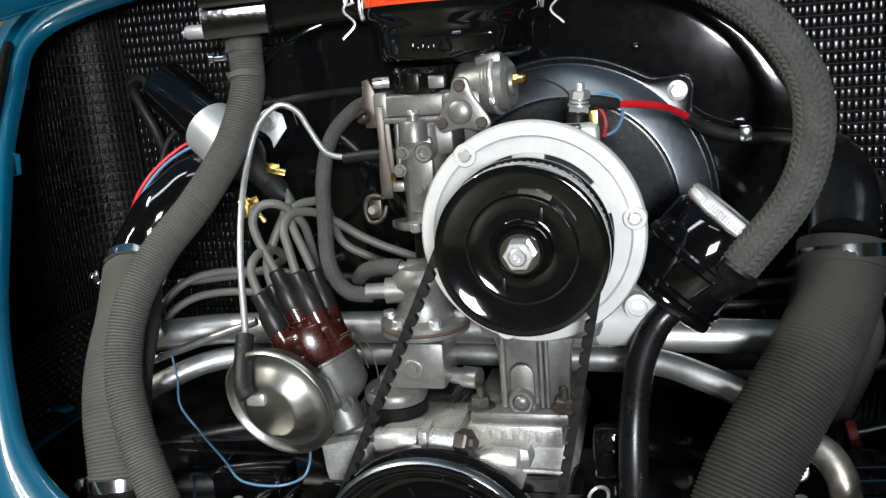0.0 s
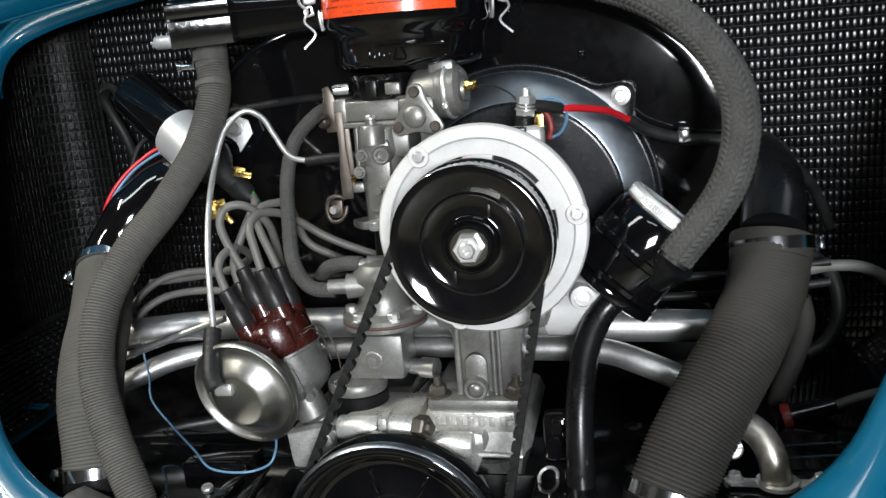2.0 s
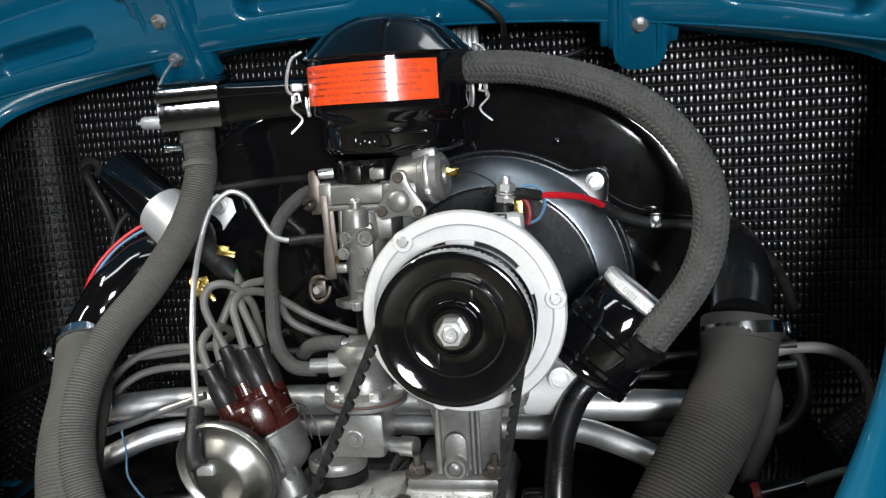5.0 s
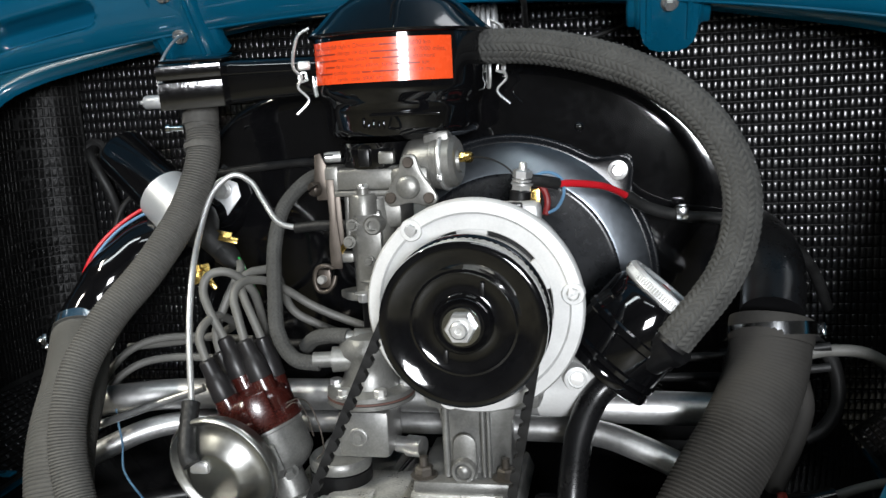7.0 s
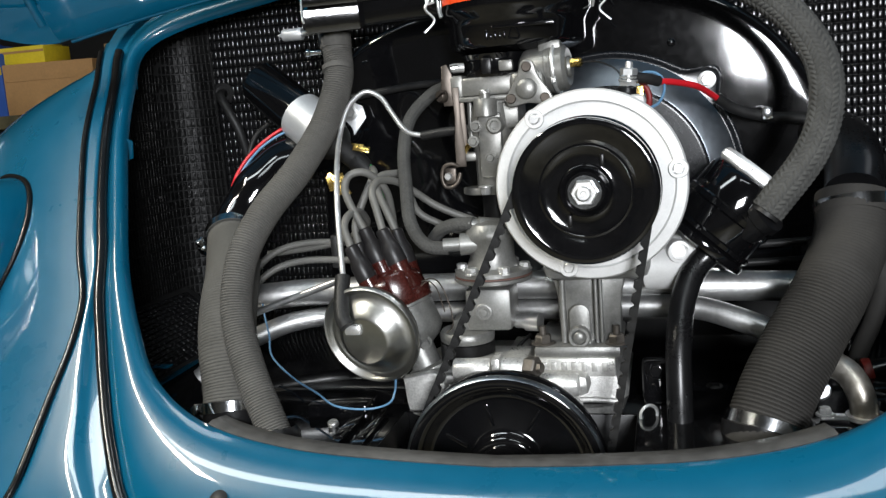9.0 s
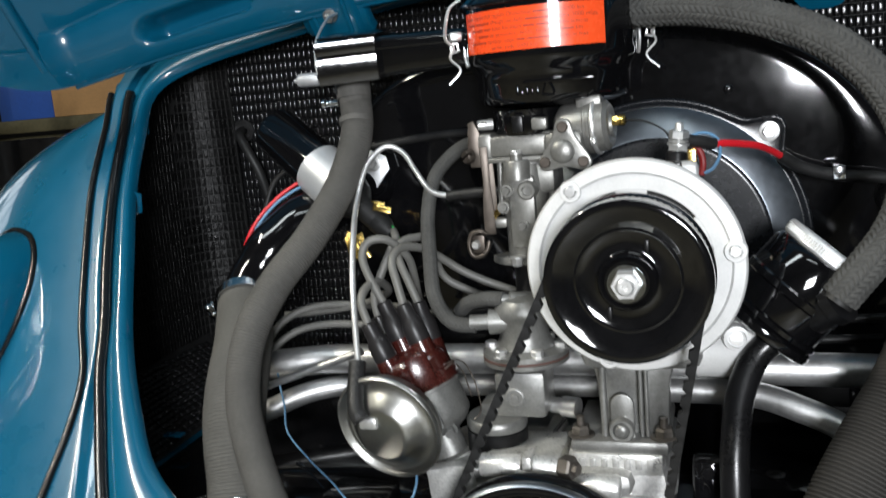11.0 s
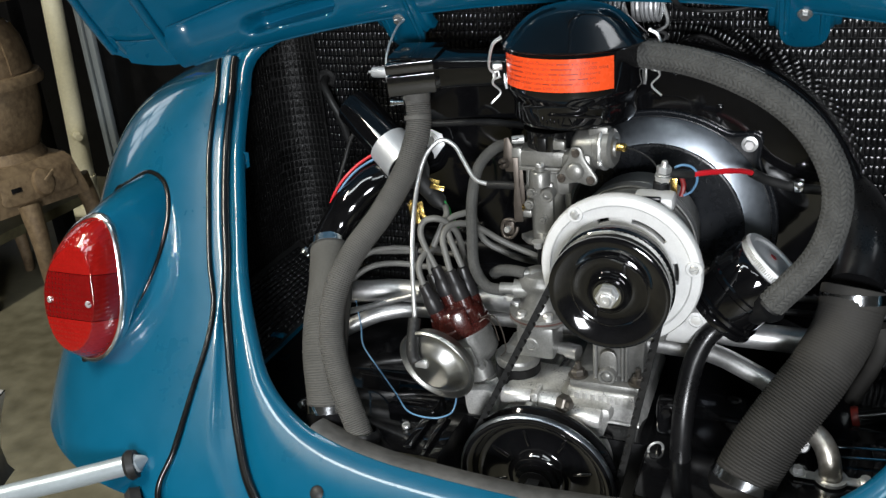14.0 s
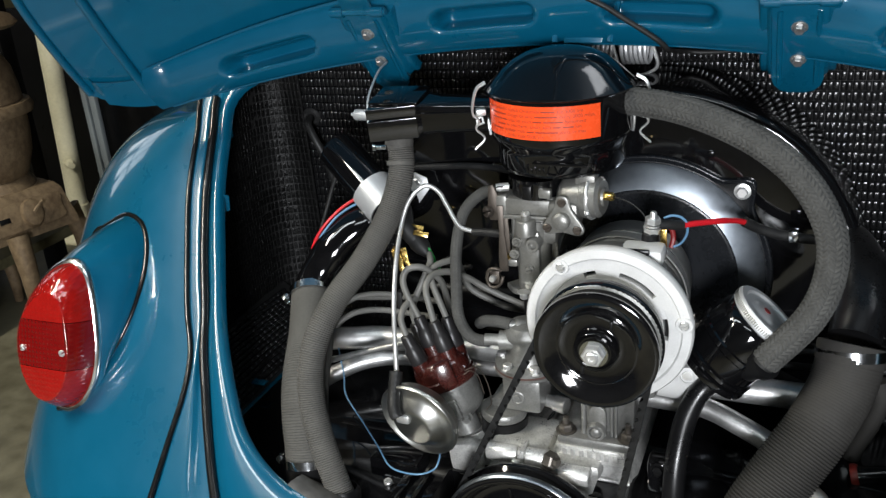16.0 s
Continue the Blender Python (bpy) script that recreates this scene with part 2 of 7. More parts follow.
def spline(pts, n):
    pts = [Vector(p) for p in pts]
    p = [2 * pts[0] - pts[1]] + pts + [2 * pts[-1] - pts[-2]]
    out = []
    for i in range(1, len(p) - 2):
        a, b, c, d = p[i - 1:i + 3]
        for k in range(16):
            t = k / 16
            out.append(0.5 * ((2 * b) + (c - a) * t + (2 * a - 5 * b + 4 * c - d) * t * t + (3 * b - a - 3 * c + d) * t ** 3))
    out.append(pts[-1])
    acc = [0.0]
    for a, b in zip(out, out[1:]):
        acc.append(acc[-1] + (b - a).length)
    res, j = [], 0
    for k in range(n):
        s = acc[-1] * k / (n - 1)
        while j < len(acc) - 2 and acc[j + 1] < s:
            j += 1
        f = (s - acc[j]) / max(acc[j + 1] - acc[j], 1e-9)
        res.append(out[j].lerp(out[j + 1], f))
    return res, acc[-1]


def sweep(pts, radius, n=40, seg=12, shape=None, bm=None, caps=True, flat=None):
    """A tube along pts; shape(s metres, angle) gives a factor on the radius."""
    bm = bm or bmesh.new()
    path, length = spline(pts, n)
    tang = [(path[min(i + 1, n - 1)] - path[max(i - 1, 0)]).normalized() for i in range(n)]
    u = tang[0].orthogonal().normalized() if flat is None else Vector(flat)
    rings = []
    for i in range(n):
        u = (u - tang[i] * u.dot(tang[i])).normalized()
        v = tang[i].cross(u)
        s = length * i / (n - 1)
        r0 = radius(i / (n - 1)) if callable(radius) else radius
        ring = []
        for k in range(seg):
            a = 2 * math.pi * k / seg
            r = r0 * (shape(s, a) if shape else 1)
            ring.append(bm.verts.new(path[i] + u * (r * math.cos(a)) + v * (r * math.sin(a))))
        rings.append(ring)
    for a, b in zip(rings, rings[1:]):
        for k in range(seg):
            bm.faces.new((a[k], a[(k + 1) % seg], b[(k + 1) % seg], b[k]))
    if caps:
        bm.faces.new(rings[0][::-1])
        bm.faces.new(rings[-1])
    return bm


def ribbed(pts, radius, pitch, depth=0.035, seg=32, plain=0.0):
    """A corrugated hose; plain: the share of its start that is nearly smooth."""
    _, length = spline(pts, 50)
    n = int(length / pitch * 6)
    prof = (0.0, 0.55, 0.95, 1.0, 0.95, 0.55)

    def shape(s, a):
        k = min(1.0, max(0.12, (s / length - plain) / 0.12)) if plain else 1.0
        return 1 + k * depth * (prof[int(round(s / length * (n - 1))) % 6] - 0.7) + 0.007 * math.sin(29 * s + 2 * a) + 0.004 * math.sin(83 * s + a)
    return sweep(pts, radius, n, seg, shape)


def braided(pts, radius, strands=12, pitch=0.011, depth=0.09):
    """A braided sleeve: lengthwise columns of slanting strands that mirror one another."""
    _, length = spline(pts, 50)
    seg, n = strands * 6, int(length / pitch * 6)

    def weave(s, a):
        u = (strands * a / (2 * math.pi)) % 2
        f = u % 1
        slant = f if u < 1 else 1 - f
        h = abs(math.sin(math.pi * (s / pitch + 0.9 * slant))) ** 0.6
        h *= 1 - 0.55 * abs(2 * f - 1) ** 5
        return 1 + depth * (h - 0.75) + 0.006 * math.sin(40 * s + a)
    return sweep(pts, radius, n, seg, weave)


def block(c, size, bevel=0.002, m=None, bm=None, seg=2):
    bm2 = bmesh.new()
    bmesh.ops.create_cube(bm2, size=1.0)
    for v in bm2.verts:
        v.co = Vector((v.co.x * size[0], v.co.y * size[1], v.co.z * size[2]))
    if bevel:
        bmesh.ops.bevel(bm2, geom=bm2.edges[:], offset=bevel, segments=seg, affect="EDGES", profile=0.5)
    mm = m if m is not None else Matrix.Identity(4)
    for v in bm2.verts:
        v.co = mm @ (v.co + Vector(c))
    return merge(bm, bm2)


def merge(bm, other):
    if bm is None:
        return other
    me = bpy.data.meshes.new("tmp")
    other.to_mesh(me)
    other.free()
    bm.from_mesh(me)
    bpy.data.meshes.remove(me)
    return bm


def prism(outline, depth, m, bevel=0.0015, bm=None):
    """A plate: outline in the frame's xy, from z = 0 to depth, its edges rounded."""
    b = bmesh.new()
    lo = [b.verts.new(Vector((x, y, 0))) for x, y in outline]
    f = b.faces.new(lo)
    r = bmesh.ops.extrude_face_region(b, geom=[f])
    for v in [g for g in r["geom"] if isinstance(g, bmesh.types.BMVert)]:
        v.co.z += depth
    bmesh.ops.recalc_face_normals(b, faces=b.faces)
    if bevel:
        rim = [e for e in b.edges if abs(e.verts[0].co.z - e.verts[1].co.z) < 1e-7]
        bmesh.ops.bevel(b, geom=rim, offset=bevel, segments=2, affect="EDGES", profile=0.5)
    for v in b.verts:
        v.co = m @ v.co
    return merge(bm, b)


def smooth_outline(pts, n=48):
    p, _ = spline([(x, y, 0) for x, y in pts] + [(pts[0][0], pts[0][1], 0)], n + 1)
    return [(v.x, v.y) for v in p[:-1]]


def hex_bolt(o, d, r=0.0065, h=0.005, washer=True, bm=None):
    m = frame_at(o, d)
    bm = bm or bmesh.new()
    if washer:
        lathe([(0, 0), (r * 1.45, 0), (r * 1.45, 0.0012), (r * 1.3, 0.0016), (0, 0.0016)], m, 20, bm)
    lathe([(0, 0.0016), (r, 0.0016), (r, h * 0.8), (r * 0.86, h), (0, h)], m, 6, bm)
    return bm


def slot_screw(o, d, r=0.005, h=0.004, bm=None):
    """A round head with its slot cut right across."""
    m = frame_at(o, d) @ pose(0, 0, 0, 0, 0, 25)
    bm = lathe([(0, 0), (r, 0), (r, h * 0.45), (0, h * 0.45)], m, 18, bm)
    for s in (-1, 1):
        loop = [Vector((r * math.cos(a), s * r * math.sin(a), 0)) for a in [0.2 + (math.pi - 0.4) * k / 10 for k in range(11)]]
        low = [bm.verts.new(m @ Vector((v.x, v.y, h * 0.45))) for v in loop]
        mid = [bm.verts.new(m @ Vector((v.x, v.y, h * 0.75))) for v in loop]
        top = [bm.verts.new(m @ Vector((v.x * 0.82, max(0.17 * r, abs(v.y) * 0.82) * s, h))) for v in loop]
        for p, q in ((low, mid), (mid, top)):
            for k in range(11):
                n = (k + 1) % 11
                bm.faces.new((p[k], p[n], q[n], q[k]))
        bm.faces.new(top)
    return bm


def sheet(grid, thick, bm=None):
    """A pressed sheet from a grid of points, with real thickness along its normals."""
    b = bmesh.new()
    rows = [[b.verts.new(Vector(p)) for p in row] for row in grid]
    for r0, r1 in zip(rows, rows[1:]):
        for i in range(len(r0) - 1):
            b.faces.new((r0[i], r0[i + 1], r1[i + 1], r1[i]))
    bmesh.ops.recalc_face_normals(b, faces=b.faces)
    bmesh.ops.solidify(b, geom=b.faces[:], thickness=thick)
    return merge(bm, b)


def worm_clamp(name, centre, axis, r, screw_dir, parent=None):
    """A hose clip: a steel band with its screw housing."""
    c = thing(name, centre, "shiny zinc-plated worm-drive clip round a grey hose", "hose clamp", "hose clamps")
    m = frame_at(centre, axis, screw_dir)
    part("band", lathe([(r, -0.006), (r + 0.0018, -0.006), (r + 0.0018, 0.006), (r, 0.006), (r, -0.006)], m, 48), CLAMPSTEEL, c)
    d = Vector(screw_dir).normalized()
    d = (d - Vector(axis).normalized() * d.dot(Vector(axis).normalized())).normalized()
    o = Vector(centre) + d * (r + 0.007)
    side = d.cross(Vector(axis).normalized())
    ms = frame_at(o, side)
    part("screw_housing", block((0, 0, 0), (0.013, 0.012, 0.014), 0.003, ms), CLAMPSTEEL, c)
    part("screw", hex_bolt(o + side * 0.006, side, 0.005, 0.01, False), CLAMPSTEEL, c)
    for k in (-1, 1):
        part("lug", block((0, 0, 0), (0.004, 0.012, 0.012), 0.001, frame_at(o + side * 0.011 * k - d * 0.002, side)), CLAMPSTEEL, c)
    return c

# ---- garage shell ----
solo("floor", block((-0.6, 0.6, -0.05), (8.4, 8.4, 0.1), 0), FLOORMAT, "dusty tan concrete garage floor with oil stains", "floor", kind="structure")
solo("ceiling", block((-0.6, 0.6, 2.75), (8.4, 8.4, 0.1), 0), PLASTER, "plain pale garage ceiling", "ceiling", kind="structure")
solo("wall_north", block((-0.6, 4.75, 1.35), (8.4, 0.1, 2.7), 0), WALLDARK, "near-black garage back wall", "wall", kind="structure")
solo("wall_south", block((-0.6, -3.55, 1.35), (8.4, 0.1, 2.7), 0), PLASTER, "pale garage wall", "wall", kind="structure")
west = bmesh.new()
for c, size in (((-4.75, -0.95, 1.35), (0.1, 5.1, 2.7)), ((-4.75, 4.0, 1.35), (0.1, 1.4, 2.7)), ((-4.75, 2.45, 0.6), (0.1, 1.7, 1.2)), ((-4.75, 2.45, 2.475), (0.1, 1.7, 0.45))):
    block(c, size, 0, None, west)
solo("wall_west", west, WALLDARK, "near-black garage side wall with a window", "wall", kind="structure")
win = thing("window_1", (-4.75, 2.45, 1.2), "grey daylight window with bars in the side wall", "window", kind="structure")
part("pane", block((-4.77, 2.45, 1.725), (0.01, 1.7, 1.05), 0), DAYLIGHT, win, "bright overcast daylight behind glass")
for y in (1.62, 2.03, 2.45, 2.87, 3.28):
    part("bar", block((-4.73, y, 1.725), (0.05, 0.04, 1.05), 0.003), WALLDARK, win)
for z in (1.22, 1.725, 2.23):
    part("bar", block((-4.735, 2.45, z), (0.03, 1.7, 0.04), 0.003), WALLDARK, win)
solo("wall_east", block((3.55, 0.6, 1.35), (0.1, 8.2, 2.7), 0), PLASTER, "pale garage wall", "wall", kind="structure")


# ---- car body ----
SPACE[0] = CAR


def plane_y(z):
    return 0.8 + 0.9 * (z - 0.65) if z > 0.43 else 0.602 - 0.9 * (0.43 - z) + 1.6 * (0.43 - z) ** 2


OPEN = [(-0.0, 0.985), (-0.2, 0.975), (-0.42, 0.938), (-0.525, 0.912), (-0.565, 0.883), (-0.558, 0.836), (-0.54, 0.768), (-0.509, 0.695), (-0.479, 0.628), (-0.456, 0.587),
        (-0.428, 0.547), (-0.394, 0.507), (-0.345, 0.476), (-0.285, 0.456), (-0.2, 0.443), (-0.1, 0.437), (0.0, 0.434)]
SEAL = [(-0.0, 1.02), (-0.22, 1.008), (-0.44, 0.968), (-0.56, 0.94), (-0.60, 0.895), (-0.588, 0.838), (-0.569, 0.766), (-0.54, 0.69), (-0.51, 0.625), (-0.492, 0.578),
        (-0.468, 0.532), (-0.445, 0.49), (-0.414, 0.44), (-0.37, 0.385), (-0.29, 0.33), (-0.15, 0.3), (0.0, 0.29)]
BEAD = [(-0.0, 1.06), (-0.23, 1.05), (-0.46, 1.01), (-0.59, 0.965), (-0.628, 0.9), (-0.614, 0.836), (-0.597, 0.762), (-0.567, 0.688), (-0.537, 0.622), (-0.51, 0.575),
        (-0.503, 0.53), (-0.506, 0.48), (-0.51, 0.415), (-0.515, 0.35), (-0.4, 0.27), (-0.2, 0.235), (0.0, 0.225)]
N_OUT = Vector((0, -1, 0.9)).normalized()


def on_body(x, z, h=0.0):
    return Vector((x, plane_y(z), z)) + N_OUT * h


def rail(pts, n=120, side=1):
    p, _ = spline([(x, z, 0) for x, z in pts], n)
    return [(side * v.x, v.y) for v in p]


def mixed(a, b, f):
    return (a[0] + (b[0] - a[0]) * f, a[1] + (b[1] - a[1]) * f)


def body_side(side):
    o, s, b = (rail(k, 120, side) for k in (OPEN, SEAL, BEAD))
    grid = []
    for po, ps, pb in zip(o, s, b):
        gap = math.hypot(ps[0] - po[0], ps[1] - po[1])
        w = min(0.012 / gap, 0.4)
        row = [on_body(*po, -0.010), on_body(*po, -0.006), on_body(*mixed(po, ps, 0.05), 0.0), on_body(*mixed(po, ps, 0.16), 0.005), on_body(*mixed(po, ps, 0.34), 0.006),
               on_body(*mixed(po, ps, 0.6), 0.002), on_body(*mixed(po, ps, 1 - w), -0.001), on_body(*mixed(po, ps, 1 - w * 0.6), -0.006), on_body(*mixed(ps, pb, 0.16), -0.006)]
        row += [on_body(*mixed(ps, pb, f), h) for f, h in ((0.22, -0.003), (0.26, 0.0005), (0.3, 0.0022), (0.36, 0.0026), (0.46, 0.0026), (0.66, 0.0026), (0.8, 0.0026), (0.87, 0.0022), (0.92, 0.0005), (1, -0.004), (1, -0.02))]
        grid.append(row)
    return grid


car = thing("car", (0, 1.2, 0), "rear of a glossy teal vintage car with its engine lid raised", "car")
for side in (-1, 1):
    part("body_panel", sheet(body_side(-side), 0.0015), TEAL, car, smooth=50)
    s = [k for k in rail(SEAL, 120, -side) if k[1] < 0.885][:-5]
    part("lid_seal", sweep([on_body(x, z, -0.001) for x, z in s], 0.0066, 220, 14), RUBBERGLOSS, car, "black rubber lid seal", smooth=60)
    b = [k for k in rail(BEAD, 120, -side) if k[1] < 0.895][:-13]
    part("fender_bead", sweep([on_body(x, z, 0.004) for x, z in b], 0.0042, 200, 14), RUBBERGLOSS, car, "thin black rubber bead between fender and body", smooth=60)


def fender(side):
    """The bulging rear fender, from its bead out and forward."""
    b, _ = spline([(x, z, 0) for x, z in BEAD[4:14]], 60)
    grid = []
    for v in b:
        x0, z = -v.x, v.y
        y0 = plane_y(z)
        f = math.sqrt(max(0.02, 1 - (abs(z - 0.5308) / 0.3368) ** 4.7914)) if z > 0.5308 else 1.0
        d, e = (0.9958 - x0) * f, 0.3932 + -0.2193 * (z - 0.6)
        row = [Vector((-side * x0, y0 + 0.03, z))]
        for k in range(25):
            a = math.pi / 2 * k / 24
            row.append(Vector((-side * (x0 + d * math.sin(a)), y0 + 0.003 + e * (1 - math.cos(a)), z - 0.012 * math.sin(a))))
        row.append(Vector((-side * (x0 + d * 1.01), y0 + e + 0.3, z - 0.03)))
        row.append(Vector((-side * (x0 + d * 1.0), y0 + e + 0.6, z - 0.08)))
        grid.append(row)
    return sheet(grid, 0.0015)


for side in (1, -1):
    part("fender", fender(side), TEAL, car, smooth=60)

# the bodywork above and ahead of the opening, behind the raised lid
rear_cowl = []
for k in range(13):
    f = k / 12
    rear_cowl.append([Vector((x, 1.165 - 0.19 * x * x * (1 - f) + 0.62 * f + 0.002, 1.06 - 0.3 * x * x - 0.004 + 0.42 * f - 0.08 * f * f)) for x in np.linspace(-0.62, 0.62, 25)])
part("cowl", sheet(rear_cowl, 0.0015), TEAL, car, smooth=60)


# engine bay lining: waffle-pressed black board behind and beside the engine
CW, CH = 0.008, 0.0142


def waffle(name, parent, place, w, h, inside=None, deep=0.0024, mat=None):
    """A field of raised pillow-shaped cells; place(a, b) gives a point of the board and its normal."""
    verts, faces = [], []
    rng = random.Random(4)
    steps = ((-1, 0.0), (-0.94, 0.62), (-0.82, 0.82), (-0.42, 0.96), (0, 1.0), (0.42, 0.96), (0.82, 0.82), (0.94, 0.62), (1, 0.0))
    for i in range(int(w / CW)):
        for j in range(int(h / CH)):
            a, b = (i + 0.5) * CW, (j + 0.5) * CH
            if inside and not inside(a, b):
                continue
            k = len(verts)
            wob, tall = rng.uniform(-0.0004, 0.0004), deep * rng.uniform(0.7, 1.2)
            tx, ty = rng.uniform(-0.08, 0.08), rng.uniform(-0.08, 0.08)
            for fy, uy in steps:
                for fx, ux in steps:
                    p, n = place(a + wob + fx * 0.445 * CW, b + fy * 0.47 * CH)
                    up = tall * ux * uy * (1 + tx * fx + ty * fy)
                    verts.append(CAR @ (p + n * up))
            for r in range(8):
                for c in range(8):
                    faces.append((k + 9 * r + c, k + 9 * r + c + 1, k + 9 * r + c + 10, k + 9 * r + c + 9))
    me = bpy.data.meshes.new(name)
    me.from_pydata(verts, [], faces)
    me.polygons.foreach_set("use_smooth", [True] * len(faces))
    me.materials.append(mat or MESHBLACK)
    ob = new(name, me)
    ob.parent = parent
    ob["kind"] = "stuff"
    return ob


FW = 1.16
lining = tagged(part("bay_lining", block((0, FW + 0.012, 0.68), (1.24, 0.02, 0.74), 0.002), BOARD), "black waffle-pressed sound-deadening board lining the engine bay", "lining", kind="structure")


def firewall_place(a, b):
    x, z = 0.6 - a, 0.36 + b
    return Vector((x, FW - 0.003 - 0.003 * math.sin(x * 11) * math.sin(z * 8), z)), Vector((0, -1, 0))


waffle("firewall_waffle", lining, firewall_place, 1.2, 0.68, lambda a, b: not (-0.22 < 0.6 - a < 0.32 and b < 0.44))


def side_plan(side, a):
    """The side board in plan: straight back from the opening, then curled over onto the bulkhead."""
    straight, r = (0.40, 0.052) if side < 0 else (0.445, 0.012)
    if a < straight:
        return Vector((side * 0.6, 0.695 + a, 0)), Vector((-side, 0, 0))
    t = min((a - straight) / r, math.pi / 2)
    d = max(0.0, a - straight - r * math.pi / 2)
    return Vector((side * (0.6 - r * (1 - math.cos(t)) - d), 0.695 + straight + r * math.sin(t), 0)), Vector((-side * math.cos(t), -math.sin(t), 0))


def side_place(side):
    def place(a, b):
        p, n = side_plan(side, a)
        bow = 0.006 * math.sin(5 * b + 9 * a)
        return p + Vector((0, 0, 0.44 + b)) + n * (bow + 0.003), n
    return place


for side in (-1, 1):
    place = side_place(side)
    grid = [[place(a, b)[0] - place(a, b)[1] * 0.003 for a in np.linspace(max(0.0, plane_y(0.44 + b) + 0.03 - 0.695), 0.505 if side < 0 else 0.462, 40)] for b in np.linspace(0, 0.52, 14)]
    part("side_board", sheet(grid, 0.003), BOARD, lining, "black ribbed side board")
    waffle("side_waffle", lining, place, 0.505 if side < 0 else 0.46, 0.52, lambda a, b: a > plane_y(0.44 + b) + 0.045 - 0.695, 0.0012, SIDEBLACK)
part("bay_top", block((0, 1.09, 1.02), (1.16, 0.16, 0.012), 0.003), BOARD, lining)


def skirt_place(side):
    n = Vector((-side * 0.62, -0.1, 0.78)).normalized()

    def place(a, b):
        return Vector((side * (0.59 - 0.8 * a), 0.77 + b, 0.505 - 0.6 * a + 0.004 * math.sin(9 * b))), n
    return place


# the body's inner ledge, which carries the edge of the engine tin, and the strip of waffle that runs down to it
for side in (-1, 1):
    ledge = [[(side * x, y, z - 0.08 * (y - 0.79)) for x, z in ((0.525, 0.444), (0.506, 0.441), (0.4985, 0.437), (0.497, 0.424), (0.499, 0.412))] for y in np.linspace(0.745, 1.1, 12)]
    part("bay_ledge", sheet(ledge, 0.0015), TEAL, car, "teal inner body ledge")
    part("bay_tab", block((side * 0.515, 0.865, 0.452), (0.05, 0.014, 0.003), 0.001, None), TEAL, car, "small teal tab bent over the lining")
    skirt = skirt_place(side)
    part("skirt_board", sheet([[skirt(a, b)[0] - skirt(a, b)[1] * 0.001 for a in np.linspace(-0.01, 0.116, 8)] for b in np.linspace(-0.01, 0.345, 16)], 0.002), BOARD, lining)
    waffle("skirt_waffle", lining, skirt, 0.112, 0.34)
    for z, y0 in ((0.745, 0.905), (0.62, 0.79), (0.84, 0.985)):
        part("lining_tab", prism([(-0.007, -0.016), (0.006, -0.013), (0.008, 0.01), (-0.004, 0.016)], 0.0015, frame_at((side * (0.553 - 0.32 * (0.79 - z)), y0, z), (-side * 0.8, -0.6, 0)), 0.0004), TEAL, car, "teal bent tab holding the lining")

# engine tin: the black sheet round the engine, and its grey rubber edge
def tin_z(y):
    return 0.43 + 0.012 * max(0, y - 0.75)


engine_tin = thing("engine_tin", (0, 0.9, 0.43), "black gloss painted sheet metal tray round the engine", "engine tin")
for name, x0, x1, y0, y1 in (("tin_panel", -0.495, -0.13, 0.655, 1.155), ("tin_panel", 0.13, 0.495, 0.655, 1.155), ("tin_panel", -0.13, 0.13, 0.76, 1.155)):
    part(name, sheet([[(x, y, tin_z(y)) for x in np.linspace(x0, x1, 12)] for y in np.linspace(y0, y1, 14)], 0.0015), BLACKGLOSS, engine_tin)
# added black plate and cheeks stand for the dark gap round the pulley
part("pulley_gap_plate", block((0, 0.775, 0.32), (0.262, 0.012, 0.215), 0.003), BLACKSATIN, engine_tin, "black plate added to keep the gap behind the crank pulley dark")
for s in (-1, 1):
    part("pulley_gap_cheek", block((s * 0.131, 0.715, 0.33), (0.003, 0.115, 0.2), 0.001), BLACKSATIN, engine_tin)
lip = [k for k in rail(OPEN, 160, 1) if k[0] > -0.31 and k[1] < 0.6]
lip = lip + [(-x, z) for x, z in lip[::-1]][1:]
lipgrid = [[on_body(x, z, -0.004) + Vector((0, 0, 0)), on_body(x * 0.992, z + 0.004, -0.006), on_body(x * 0.975, z + 0.013, -0.022), on_body(x * 0.955, z + 0.012, -0.05), on_body(x * 0.95, z + 0.006, -0.062)] for x, z in lip]
solo("tin_seal", sheet(lipgrid, 0.003), SEALGREY, "dusty dark grey rubber seal along the engine bay sill", "rubber seal")

# ---- raised engine lid ----


def lid_y(x):
    return 0.985 - 0.19 * x * x


def stadium(x, z, x0, x1, zc, hw):
    cx = min(max(x, x0), x1)
    return math.hypot(x - cx, z - zc) - hw


LID_UP, LID_OUT = Vector((0, -math.cos(radians(53)), math.sin(radians(53)))), Vector((0, math.sin(radians(53)), math.cos(radians(53))))


def lid_point(u, v):
    half = (0.715 - 0.0 * v - 0.12 * v * v) * (1 - 0.5 * max(0, v - 0.85) ** 2 * 20 * 0.3)
    x = u * half
    base = Vector((x, 0.955 - 0.16 * x * x, 1.046 - 0.30 * x * x))
    lift = 0.075 * (max(0, abs(u) - 0.84) / 0.16) ** 2.2 * (1 - min(1, 2.5 * v))
    return base + LID_UP * (0.62 * v + lift - 0.035 * (1 - min(1, 4 * v)) * min(1, max(0, abs(u) - 0.7) * 6)) + LID_OUT * (0.055 * (1 - u * u) * math.sin(math.pi * min(1, 0.25 + v * 0.75)) + 0.01)


